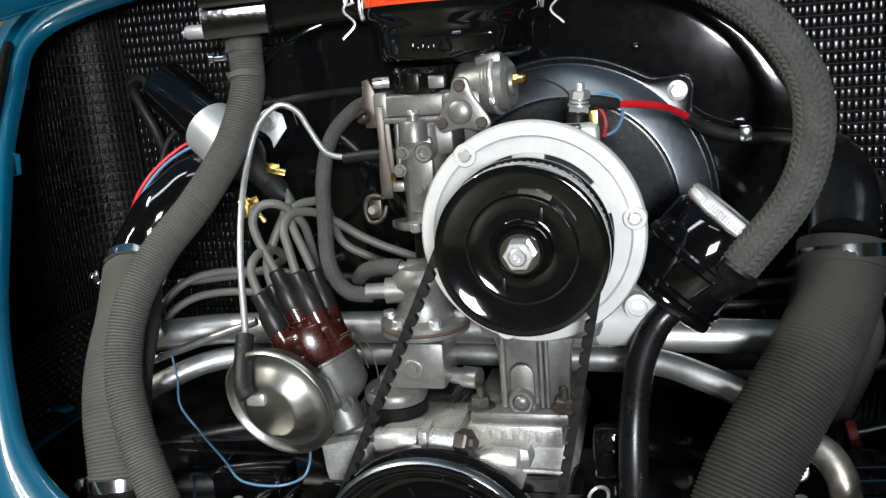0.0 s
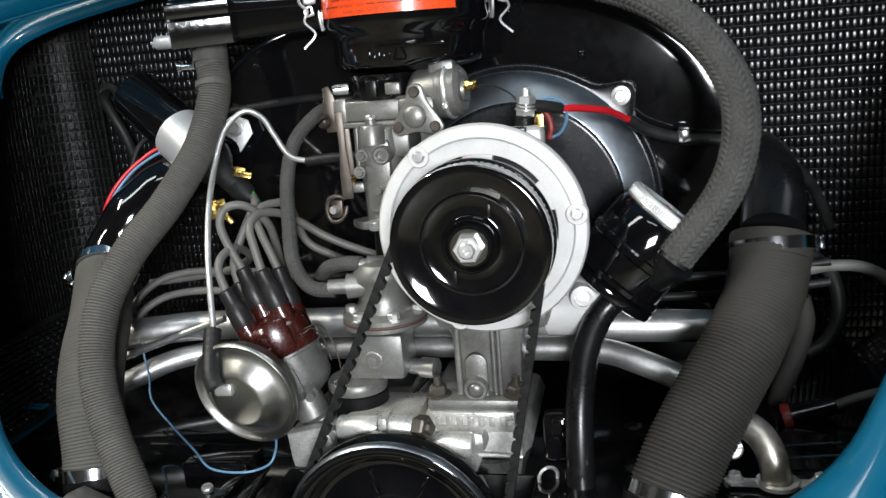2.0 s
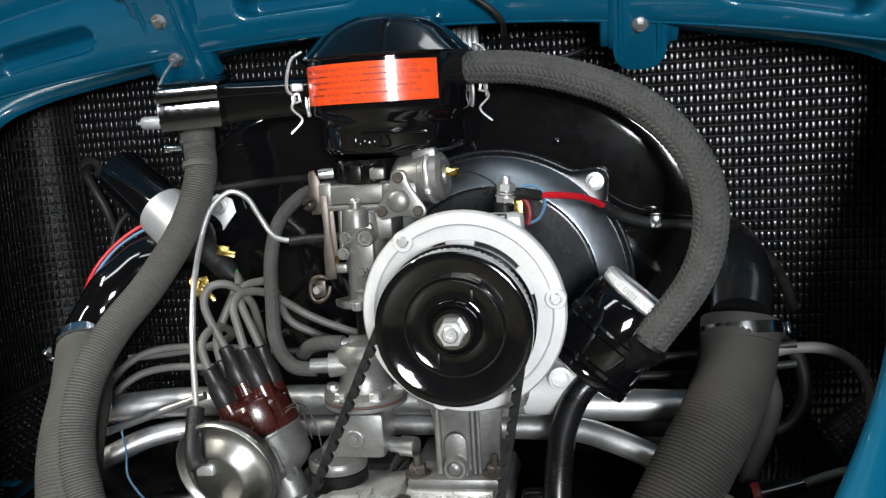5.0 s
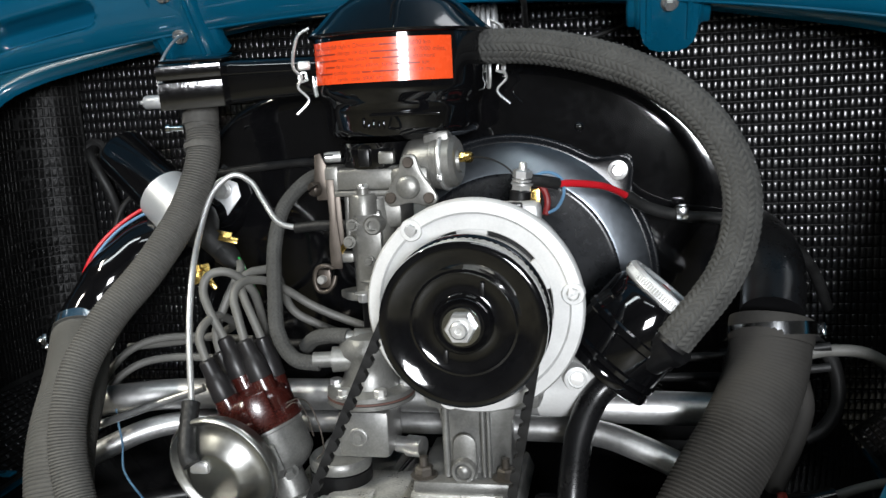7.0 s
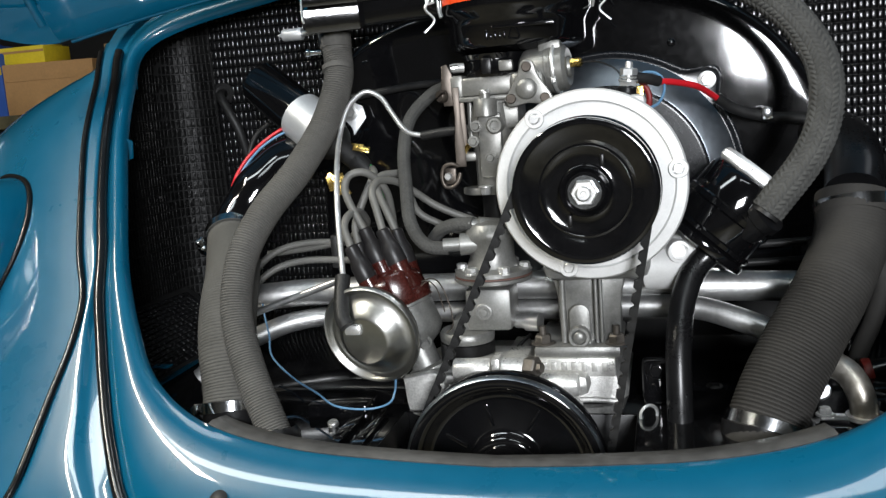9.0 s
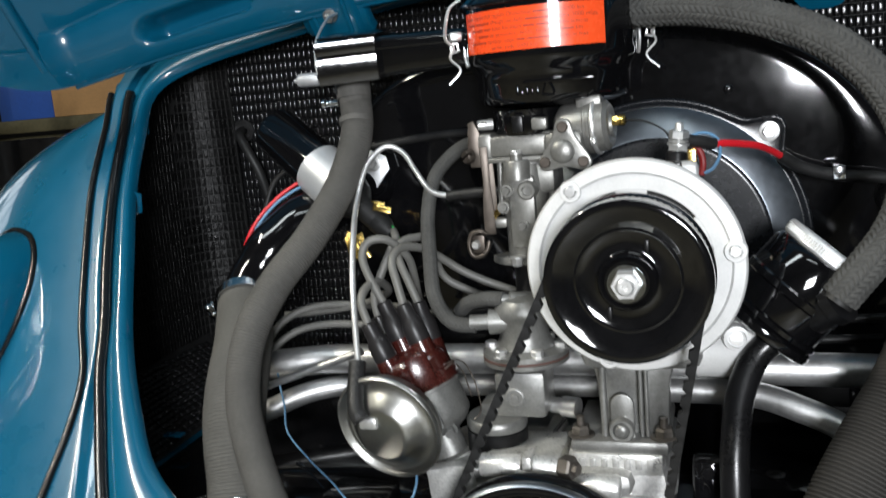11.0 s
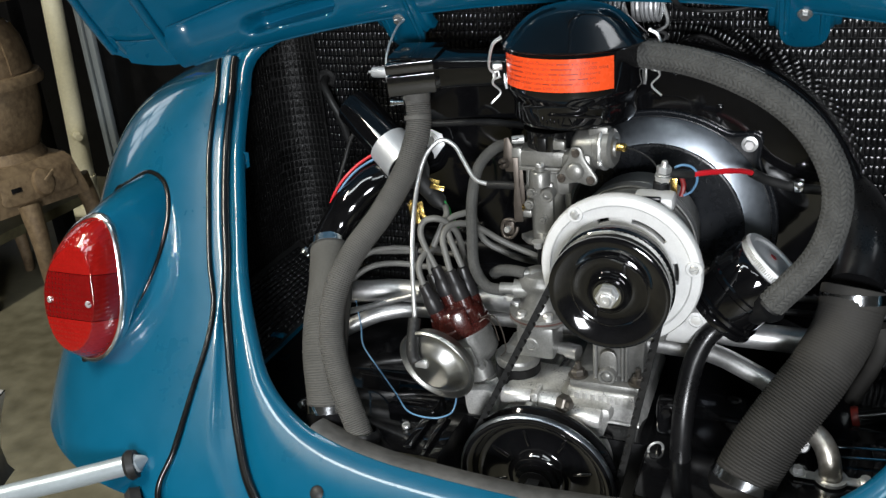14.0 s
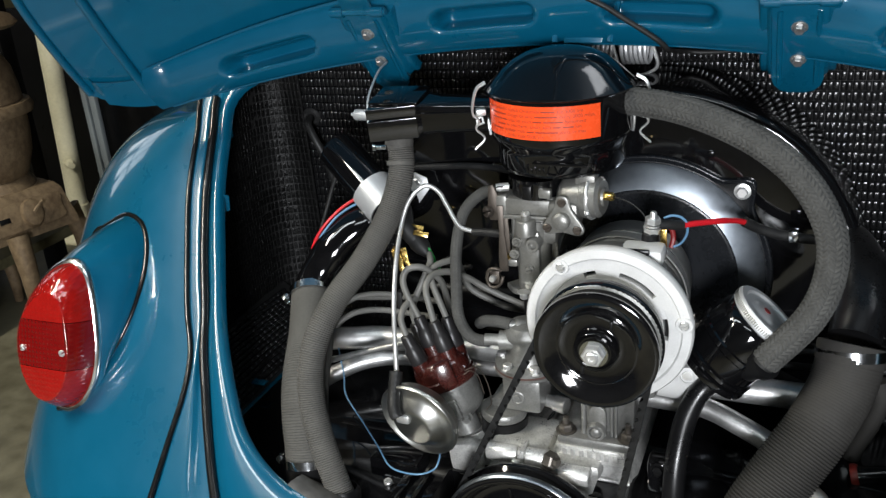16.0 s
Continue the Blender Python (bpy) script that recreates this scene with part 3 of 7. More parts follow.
lid = part("engine_lid", sheet([[lid_point(u, v) for u in np.linspace(-1, 1, 60)] for v in np.linspace(-0.02, 1, 40)], 0.0015), TEAL, car, "teal engine lid propped open", 60)
strip = []
for x in np.linspace(-0.612, 0.612, 260):
    top, low = 1.07 - 0.29 * x * x, 0.972 - 0.205 * x * x
    end = max(0.0, (abs(x) - 0.585) / 0.027)
    row = []
    for f in np.linspace(0, 1, 44):
        z = low + (top - low) * f
        zc = (low + top) / 2 - 0.006
        deep = 0.0
        for x0, x1 in ((0.375, 0.49), (0.06, 0.17)):
            for s in (-1, 1):
                a, b = sorted((s * x0, s * x1))
                dist = stadium(x, z, a, b, zc, 0.012)
                deep = max(deep, 1 / (1 + math.exp(min(60.0, dist / 0.0013))))
        bulge = -0.014 * math.sin(math.pi * min(1, f * 1.05)) ** 0.7
        row.append(Vector((x, lid_y(x) + bulge + 0.044 * deep - 0.03 * f - 0.02 * end * end, z)))
    strip.append(row)
part("inner_frame", sheet(strip, 0.0012), TEAL, lid, "pressed inner frame with long slots", smooth=60)
# lower hem of the frame
part("hem", sweep([Vector((x, lid_y(x) + 0.002, 0.972 - 0.205 * x * x)) for x in np.linspace(-0.61, 0.61, 40)], 0.0035, 120, 8), TEAL, lid)

for s in (-1, 1):
    part("side_hem", sweep([lid_point(s * 0.995, v) - LID_OUT * 0.004 for v in np.linspace(0, 1, 12)], 0.006, 60, 10), TEAL, lid)
    part("side_frame", sweep([lid_point(s * 0.9, v) - LID_OUT * 0.006 for v in np.linspace(0.02, 0.98, 12)], lambda f: 0.007, 60, 12), TEAL, lid)
part("centre_rib", sweep([lid_point(0.0, v) - LID_OUT * 0.004 for v in np.linspace(0.0, 0.98, 10)], 0.014, 40, 10), TEAL, lid)
part("latch_channel", prism([(-0.036, 0.09), (0.036, 0.09), (0.025, 0.0), (-0.025, 0.0)], 0.004, frame_at((0.015, lid_y(0) - 0.008, 0.972), (0, -1, 0.35), (0, 0, 1)), 0.002), TEAL, lid, "tapered centre channel of the inner frame")
for s_, x in ((-1, -0.021), (1, 0.051)):
    part("channel_fold", sweep([(x, lid_y(0) - 0.014, 0.974), (x + s_ * 0.004, lid_y(0) + 0.006, 1.01), (x + s_ * 0.008, lid_y(0) + 0.022, 1.055)], 0.0045, 16, 8), TEAL, lid)
for s_ in (-1, 1):
    plate = [[lid_point(s_ * (0.99 - f * (0.13 + 0.25 * (v + 0.02))), v) - LID_OUT * (0.009 if 0.06 < f < 0.94 and v < 0.12 else 0.002) for f in np.linspace(0, 1, 18)] for v in np.linspace(-0.018, 0.06, 10)]
    part("corner_plate", sheet(plate, 0.0012), TEAL, lid, "raised corner of the inner frame", smooth=60)

HINGE_UP, HINGE_OUT = Vector((0, -0.6, 0.8)), Vector((0, -0.8, -0.6))


def hinge(side):
    """A pressed arm, hooked at its foot, that carries the lid by two bolts and a knuckle."""
    m = frame_at((side * 0.276, 0.972, 0.952), HINGE_OUT, HINGE_UP)
    arm = [(-0.03, 0.088), (-0.03, -0.035), (-0.027, -0.048), (-0.02, -0.057), (-0.01, -0.061), (0.01, -0.061), (0.02, -0.057), (0.027, -0.048), (0.03, -0.035), (0.03, 0.088)]
    h = part("lid_hinge", prism(arm, 0.003, m @ pose(0, 0, -0.003), 0.001), TEAL, car, "teal pressed steel hinge arm")
    for k in (-1, 1):
        wing = [[m @ Vector((k * x, y, z - (0.0 if y > -0.012 else 0.012 * ((-0.012 - y) / 0.03) ** 2))) for x, z in ((0.03, 0.0), (0.0325, -0.001), (0.0345, -0.006), (0.036, -0.007), (0.041, -0.007), (0.043, -0.009), (0.0435, -0.02))] for y in np.linspace(0.086, -0.034, 14)]
        part("wing", sheet(wing, 0.0012), TEAL, h, smooth=60)
        part("bead", sweep([m @ Vector((k * 0.021, 0.08, -0.001)), m @ Vector((k * 0.021, 0.02, 0.0005)), m @ Vector((k * 0.021, -0.045, -0.001))], 0.0035, 16, 8), TEAL, h)
    hook = [[m @ Vector((x, -0.052 - 0.008 * math.sin(t), -0.008 * (1 - math.cos(t)) - 0.02 * max(0.0, t - 1.5))) for x in np.linspace(-0.018, 0.018, 8)] for t in np.linspace(0, 2.6, 10)]
    part("hook", sheet(hook, 0.0015), TEAL, h, smooth=60)
    for k in (-0.03, 0.03):
        part("knuckle", sweep([m @ Vector((k - 0.009, 0.094, 0.0)), m @ Vector((k, 0.094, 0.0)), m @ Vector((k + 0.009, 0.094, 0.0))], 0.007, 12, 14), TEAL, h)
    part("hinge_pin", sweep([m @ Vector((-0.042, 0.094, 0.0)), m @ Vector((0, 0.094, 0.0)), m @ Vector((0.042, 0.094, 0.0))], 0.0045, 12, 14), TEAL, h)
    part("leaf", prism([(-0.022, 0.09), (0.022, 0.09), (0.022, 0.125), (-0.022, 0.125)], 0.003, m @ pose(0, 0, -0.004), 0.001), TEAL, h)
    for y in (0.054, 0.0):
        part("bolt", hex_bolt(m @ Vector((0, y, 0.0)), HINGE_OUT, 0.0064, 0.008), PIPESTEEL, h, "zinc-plated bolt", 20)
    return h


for side in (-1, 1):
    hinge(side)

# lid springs above the air cleaner
for x0, x1 in ((-0.012, 0.028), (0.046, 0.084)):
    sp = thing("lid_spring", (0.05, 1.09, 0.94), "bright zinc coil spring of the lid", "spring", "lid springs")
    coil = [Vector((x0 + (x1 - x0) * t / 72, 1.07 + 0.021 * math.cos(t * math.pi / 6), 0.95 + 0.021 * math.sin(t * math.pi / 6))) for t in range(73)]
    part("coil", sweep(coil, 0.0027, 420, 8), SILVERPAINT, sp)
    part("leg", sweep([coil[-1], coil[-1] + Vector((0.008, -0.01, -0.03)), coil[-1] + Vector((-0.02, -0.025, -0.04)), coil[-1] + Vector((-0.04, -0.02, -0.03))], 0.0027, 20, 8), STEEL, sp)
solo("lid_cable", sweep([(-0.02, 0.86, 1.2), (0.0, 0.91, 1.07), (0.06, 0.935, 1.02), (0.1, 0.95, 0.99), (0.117, 0.957, 0.976), (0.124, 0.972, 0.964), (0.12, 1.02, 0.955), (0.115, 1.1, 0.938), (0.125, 1.135, 0.931), (0.149, 1.142, 0.928), (0.182, 1.142, 0.93), (0.214, 1.14, 0.938), (0.25, 1.13, 0.955)], 0.0034, 110, 10), RUBBER, "thin black cable hanging from the lid", "cable")

# ---- tail light ----
tail = thing("tail_light", (-0.73, 0.74, 0.58), "red oval tail light in a teal housing with chrome rim", "tail light")
TM = frame_at((-0.742, 0.725, 0.59), (0.0, -1, 0.27), (0.0, 0, 1))


def egg(r, k):
    """The lamp's outline: drawn in above, full below."""
    out = []
    for i in range(64):
        a = 2 * math.pi * i / 64
        w = 0.067 * (1 - 0.11 * math.sin(a) - 0.04 * math.sin(a) ** 2) * r
        up = max(0.0, math.sin(a))
        out.append((w * math.cos(a) + 0.024 * r * up ** 2, 0.122 * r * math.sin(a) * (1 - 0.13 * up) + k))
    return out


def lofted(loops, m, cap=True):
    b = bmesh.new()
    rows = [[b.verts.new(m @ Vector((x, y, h))) for x, y in ring] for ring, h in loops]
    for p, q in zip(rows, rows[1:]):
        for i in range(len(p)):
            j = (i + 1) % len(p)
            b.faces.new((p[i], p[j], q[j], q[i]))
    if cap:
        b.faces.new(rows[-1])
        b.faces.new(rows[0][::-1])
    return b


LENS = [(egg(0.98, 0), 0.0), (egg(0.965, -0.001), 0.009), (egg(0.92, -0.003), 0.021), (egg(0.84, -0.006), 0.032), (egg(0.765, -0.010), 0.0395), (egg(0.745, -0.011), 0.0415), (egg(0.735, -0.0115), 0.043), (egg(0.72, -0.012), 0.0437), (egg(0.69, -0.0125), 0.044), (egg(0.42, -0.014), 0.0452), (egg(0.18, -0.015), 0.0458), (egg(0.03, -0.015), 0.046)]


def lens_section(lo, hi):
    b = lofted(LENS, TM)
    up = TM.to_3x3() @ Vector((0, 1, 0))
    for h, s in ((lo, -1), (hi, 1)):
        g = b.verts[:] + b.edges[:] + b.faces[:]
        cut = bmesh.ops.bisect_plane(b, geom=g, plane_co=TM @ Vector((0, h, 0)), plane_no=up * s, clear_outer=True)
        rim = [e for e in cut["geom_cut"] if isinstance(e, bmesh.types.BMEdge)]
        if rim:
            bmesh.ops.edgeloop_fill(b, edges=rim)
    return b


part("lens", lens_section(0.0235, 0.2), REDLENS, tail, "ribbed red plastic lens")
part("lens", lens_section(-0.0485, 0.0225), REDLENS_DARK, tail, "dark red plastic lens band")
part("lens", lens_section(-0.2, -0.0495), REDLENS, tail, "ribbed red plastic lens")
part("rim", lofted([(egg(1.0, 0), -0.006), (egg(1.06, 0), -0.005), (egg(1.07, 0), 0.0), (egg(1.045, 0), 0.004), (egg(1.0, 0), 0.006), (egg(0.97, 0), 0.004)], TM, False), RIMCHROME, tail, "bright plated rim")
# the housing's foot on the fender, where the gasket lies
FOOT = [(-0.771, 0.703, 0.458), (-0.73, 0.696, 0.474), (-0.701, 0.701, 0.494), (-0.684, 0.719, 0.521), (-0.673, 0.741, 0.55), (-0.659, 0.759, 0.577), (-0.649, 0.783, 0.61), (-0.646, 0.805, 0.639), (-0.648, 0.825, 0.663),
        (-0.659, 0.85, 0.69), (-0.677, 0.87, 0.708), (-0.698, 0.882, 0.716), (-0.723, 0.891, 0.718), (-0.745, 0.895, 0.711), (-0.768, 0.896, 0.699), (-0.79, 0.9, 0.688), (-0.82, 0.908, 0.672), (-0.85, 0.9, 0.62), (-0.855, 0.86, 0.55), (-0.82, 0.77, 0.48), (-0.771, 0.703, 0.458)]
foot, _ = spline(FOOT, 400)


def foot_at(a):
    """The point of the foot's outline that lies in the direction a from the lamp's middle."""
    c = Vector((-0.742, 0.79, 0.585))
    return min(foot, key=lambda p: abs((math.atan2(p.z - c.z, p.x - c.x) - a + math.pi) % (2 * math.pi) - math.pi))


hb = bmesh.new()
hv = []
for k in range(14):
    f = k / 13
    ring = []
    for x, y in egg(1.05, 0):
        p, q = TM @ Vector((x, y, -0.003)), foot_at(math.atan2(y, x))
        swell = 0.012 * math.sin(math.pi * f)
        ring.append(hb.verts.new(p.lerp(q, f) + Vector((x * 8, 0, y * 4)) * swell + Vector((0, 0.004 * f, 0))))
    hv.append(ring)
for p, q in zip(hv, hv[1:]):
    for i in range(64):
        hb.faces.new((p[i], p[(i + 1) % 64], q[(i + 1) % 64], q[i]))
part("housing", hb, TEAL, tail, "teal painted teardrop housing", smooth=70)
part("gasket", sweep(FOOT[:-3], 0.0047, 140, 10), RUBBERGLOSS, tail, "black rubber gasket")
for x, h in ((-0.036, 0.0435), (0.04, 0.0425)):
    part("screw", slot_screw(TM @ Vector((x, -0.022, h)), TM.to_3x3() @ Vector((x * 6, 0, 1)), 0.0052, 0.004), STEEL, tail)

bumper = thing("bumper_bar", (-0.7, 0.5, 0.30), "pale satin bumper tube passing through a rubber grommet", "bumper")
part("tube", sweep([(-0.568, 0.57, 0.3945), (-0.576, 0.564, 0.392), (-0.713, 0.5, 0.366), (-0.82, 0.45, 0.352), (-0.98, 0.42, 0.345)], 0.0145, 50, 20), WHITEMETAL, bumper)
part("grommet", lathe([(0.0, -0.008), (0.02, -0.008), (0.0225, 0.002), (0.019, 0.007), (0.0145, 0.006), (0.014, 0.0), (0.0, 0.0)], frame_at((-0.575, 0.563, 0.392), (-0.85, -0.5, -0.15)), 32), RUBBER, bumper, "dark rubber grommet")
# the bumper's end, curling forward beyond the fender
edge = [Vector(p) for p in ((-1.052, 0.755, 0.319), (-1.046, 0.738, 0.319), (-1.035, 0.712, 0.319), (-1.022, 0.679, 0.319), (-0.999, 0.64, 0.319), (-0.956, 0.586, 0.319), (-0.88, 0.515, 0.319), (-0.76, 0.45, 0.319))]
edge, _ = spline(edge, 40)
blade, outer = [], []
for i, p in enumerate(edge):
    d = edge[min(i + 1, 39)] - edge[max(i - 1, 0)]
    out = Vector((d.y, -d.x, 0)).normalized()
    blade.append([p + out * o + Vector((0, 0, z)) for o, z in ((0.016, -0.004), (0.012, 0.001), (0.006, 0.002), (0.0, 0.0), (0.002, -0.01), (0.009, -0.025), (0.02, -0.05), (0.034, -0.085), (0.043, -0.125), (0.04, -0.165), (0.03, -0.18))])
    outer.append(p + out * 0.012 + Vector((0, 0, 0.001)))
part("blade", sheet(blade, 0.003), BLADEGREY, bumper, "dull grey back of the curved bumper blade", 60)
part("rolled_edge", sweep(edge, 0.0016, 60, 8), CLAMPSTEEL, bumper)
part("rolled_edge", sweep(outer, 0.0016, 60, 8), CLAMPSTEEL, bumper)
part("rubber_plug", lathe([(0.0, -0.01), (0.02, -0.01), (0.023, 0.004), (0.016, 0.012), (0.0, 0.012)], frame_at((-0.562, 0.54, 0.345), (-0.7, -0.72, 0.02)), 28), RUBBER, bumper, "dark rubber plug")
for s in (-1, 1):
    part("lip_plug", lathe([(0, 0), (0.009, 0), (0.01, 0.002), (0.006, 0.005), (0.0, 0.005)], frame_at(on_body(s * 0.27, 0.40, 0.006), N_OUT), 20), RUBBER, car, "small black rubber buffer")

# ---- fan shroud ----
AX, AZ = 0.091, 0.678
shroud = thing("fan_shroud", (0.07, 1.03, 0.44), "large black gloss cooling fan shroud behind the alternator", "fan shroud")
half = [(-0.30, 0.47), (-0.297, 0.62), (-0.288, 0.74), (-0.272, 0.80), (-0.245, 0.845), (-0.2, 0.873), (-0.12, 0.895), (-0.02, 0.908), (0.09, 0.913), (0.165, 0.905), (0.235, 0.879), (0.295, 0.838), (0.34, 0.78), (0.372, 0.71), (0.39, 0.62), (0.392, 0.47)]


def shroud_ring(inset, y):
    p, _ = spline([(x, z, 0) for x, z in half], 80)
    cx, cz = 0.06, 0.62
    out = []
    for v in p:
        d = Vector((v.x - cx, v.y - cz))
        k = max(0.0, 1 - inset / d.length)
        out.append(Vector((cx + d.x * k, y, max(0.47, cz + d.y * k))))
    return out


rows = [shroud_ring(i, y) for i, y in ((0.0, 1.12), (0.0, 1.03), (0.0, 1.003), (0.001, 0.9965), (0.0035, 0.992), (0.0075, 0.9895), (0.014, 0.9885), (0.03, 0.988), (0.08, 0.9876), (0.12, 0.9874), (0.2, 0.987), (0.3, 0.987), (0.6, 0.987))]
part("casing", sheet(rows, 0.0015), BLACKGLOSS, shroud, smooth=50)
FX0, FZ0 = 0.0985, 0.657
LOBES = (45, 135, 225, 315)


def cover_radius(a):
    r = 0.166
    for lobe in LOBES:
        d = (math.degrees(a) - lobe + 180) % 360 - 180
        r += 0.026 * math.exp(-(d / 6.5) ** 2) 
    return r


FM = frame_at((FX0, 0.988, FZ0), (0, -1, 0), (0, 0, 1))
ring0 = [(2 * math.pi * i / 240) for i in range(240)]
loops = []
for inset, h in ((0.0, 0.0), (0.0, 0.005), (0.0015, 0.0065), (0.004, 0.0065), (0.006, 0.005), (0.009, 0.0045)):
    loops.append(([((cover_radius(a) - inset) * math.cos(a), (cover_radius(a) - inset) * math.sin(a)) for a in ring0], h))
for r, h in ((0.158, 0.0045), (0.1555, 0.005), (0.150, 0.005), (0.1245, 0.0205), (0.122, 0.0231), (0.118, 0.0233), (0.08, 0.021), (0.05, 0.021)):
    loops.append(([(r * math.cos(a), r * math.sin(a)) for a in ring0], h))
part("fan_cover", lofted(loops, FM), COVERPAINT, shroud, "domed black fan cover plate", 50)
part("air_ring", lathe([(0.1555, 0.0045), (0.1562, 0.0062), (0.1545, 0.0075), (0.1255, 0.0222), (0.1235, 0.0226), (0.1235, 0.02), (0.1535, 0.0045), (0.1555, 0.0045)], FM, 120), SATINSTEEL, shroud, "satin bare steel ring round the fan cover", 30)
for a in LOBES:
    p = FM @ Vector((0.172 * math.cos(radians(a)), 0.172 * math.sin(radians(a)), 0.0045))
    part("cover_bolt", hex_bolt(p, (0, -1, 0), 0.0075, 0.008), STEEL, shroud, "plated bolt", 20)
part("dimple", lathe([(0.006, 0.0), (0.004, 0.0022), (0.0, 0.003)], frame_at((0.179, 0.9885, 0.827), (0, -1, 0)), 16), BLACKGLOSS, shroud)
for s, pts in ((-1, [(-0.376, 0.866, 0.628), (-0.362, 0.885, 0.66), (-0.334, 0.91, 0.698), (-0.285, 0.955, 0.73), (-0.24, 1.01, 0.745)]), (1, [(0.362, 0.853, 0.648), (0.368, 0.885, 0.675), (0.368, 0.93, 0.694), (0.356, 0.99, 0.704), (0.33, 1.05, 0.704)])):
    part("outlet_elbow", sweep(pts, (lambda f: 0.0295 + 0.003 * math.sin(math.pi * f) + 0.0007 * math.sin(f * 29)) if s < 0 else (lambda f: 0.0295 + 0.002 * math.sin(math.pi * f)), 60, 28), BLACKGLOSS if s < 0 else PIPEBLACK, shroud, "black painted warm-air elbow")

# ---- alternator ----
alt = thing("alternator", (AX, 0.85, 0.56), "alternator with bright cast front ring and silver body", "alternator")
AM = frame_at((AX, 0.765, AZ), (0, -1, 0), (0, 0, 1))
part("cast_ring", lathe([(0.0712, -0.0098), (0.099, -0.012), (0.1, -0.008), (0.1, 0.0), (0.098, 0.003), (0.088, 0.004), (0.086, 0.0015), (0.0722, 0.001), (0.0712, -0.001), (0.0712, -0.0098)], AM, 96), RINGALU, alt, "bright white-silver cast ring")
for a in (127, 8, 253):
    c, s = math.cos(radians(a)), math.sin(radians(a))
    part("screw_boss", lathe([(0.0105, -0.006), (0.0105, 0.003), (0.0095, 0.0045), (0.0065, 0.0045), (0.0065, 0.002), (0, 0.002)], AM @ pose(0.0905 * c, 0.0905 * s, 0), 24), RINGALU, alt)
    part("screw", slot_screw(AM @ Vector((0.0905 * c, 0.0905 * s, 0.002)), (0, -1, 0), 0.0055, 0.004), STEEL, alt)
# black disc over the silver body, shade for the slits between the webs
part("slit_shade_disc", lathe([(0.0, -0.0118), (0.0748, -0.0118), (0.0748, -0.0105), (0.0, -0.0105)], AM, 64), BLACKSATIN, alt, "black disc that puts shade into the slits of the ring")
for a0, a1 in ((14, 38), (78, 101), (113, 250), (290, 351)):
    part("inner_web", arc_lathe([(0.06, -0.01), (0.072, -0.01), (0.072, 0.0004), (0.066, 0.0003), (0.06, -0.001)], AM, a0, a1, 40), RINGALU, alt)
part("web_ring", lathe([(0.05, -0.011), (0.0655, -0.011), (0.066, -0.009), (0.066, -0.0005), (0.05, -0.0008), (0.05, -0.011)], AM, 72), RINGALU, alt)
part("body", lathe([(0.0, -0.165), (0.058, -0.165), (0.07, -0.16), (0.078, -0.15), (0.079, -0.115), (0.081, -0.113), (0.081, -0.105), (0.079, -0.103), (0.079, -0.06), (0.088, -0.05), (0.09, -0.03), (0.086, -0.014), (0.06, -0.012)], AM, 72), CASTALU, alt, "ribbed silver body")
part("strap", lathe([(0.0805, -0.098), (0.0825, -0.098), (0.0825, -0.082), (0.0805, -0.082), (0.0805, -0.098)], AM, 72), PIPESTEEL, alt, "zinc clamp strap")
part("strap_bolt", hex_bolt((0.178, 0.85, 0.645), (0.5, -0.75, 0.35), 0.0075, 0.016), RUSTY, alt)
part("strap_lug", block((0.172, 0.858, 0.648), (0.018, 0.006, 0.022), 0.002), RUSTY, alt)
part("terminal_block", block((0.125, 0.806, 0.757), (0.05, 0.036, 0.022), 0.006, pose(0, 0, 0)), RINGALU, alt)
part("terminal_insulator", lathe([(0, 0), (0.0105, 0), (0.0105, 0.012), (0.0085, 0.014), (0, 0.014)], frame_at((0.1295, 0.826, 0.764), (0.06, -0.05, 1)), 24), BLACKSATIN, alt)
# solid black strip for the shade inside the bracket's slot
part("slot_shade", block((0.115, 0.786, 0.767), (0.042, 0.006, 0.007), 0.002), BLACKSATIN, alt)
TS = frame_at((0.131, 0.826, 0.776), (0.1, -0.05, 1))
part("terminal_stud", lathe([(0.0, 0), (0.004, 0), (0.004, 0.026), (0.003, 0.0275), (0.0, 0.028)], TS, 16), STEEL, alt, "plated terminal stud with nuts")
part("terminal_nut", lathe([(0, 0.0), (0.0098, 0.0), (0.0098, 0.006), (0, 0.006)], TS, 6), STEEL, alt, smooth=20)
part("terminal_washer", lathe([(0, 0.0065), (0.0105, 0.0065), (0.0105, 0.0082), (0, 0.0085)], TS, 24), STEEL, alt)
part("terminal_washer", lathe([(0, 0.0095), (0.009, 0.0095), (0.0095, 0.0115), (0, 0.012)], TS, 24), STEEL, alt)
part("terminal_nut", lathe([(0, 0.013), (0.0094, 0.013), (0.0094, 0.0195), (0.008, 0.0205), (0, 0.0205)], TS @ pose(0, 0, 0, 0, 0, 25), 6), STEEL, alt, smooth=20)
part("terminal_tab", block((0.1435, 0.838, 0.764), (0.008, 0.003, 0.026), 0.001), BRASS, alt, "brass spade terminal")
part("foot_saddle", block((AX + 0.0, 0.82, 0.588), (0.115, 0.09, 0.03), 0.012), CASTALU, alt)
PM = frame_at((AX, 0.70, AZ), (0, -1, 0), (0, 0, 1))
pulley = thing("alternator_pulley", (AX, 0.71, AZ - 0.07), "glossy black dished pulley on the alternator shaft", "pulley", "belt pulleys")
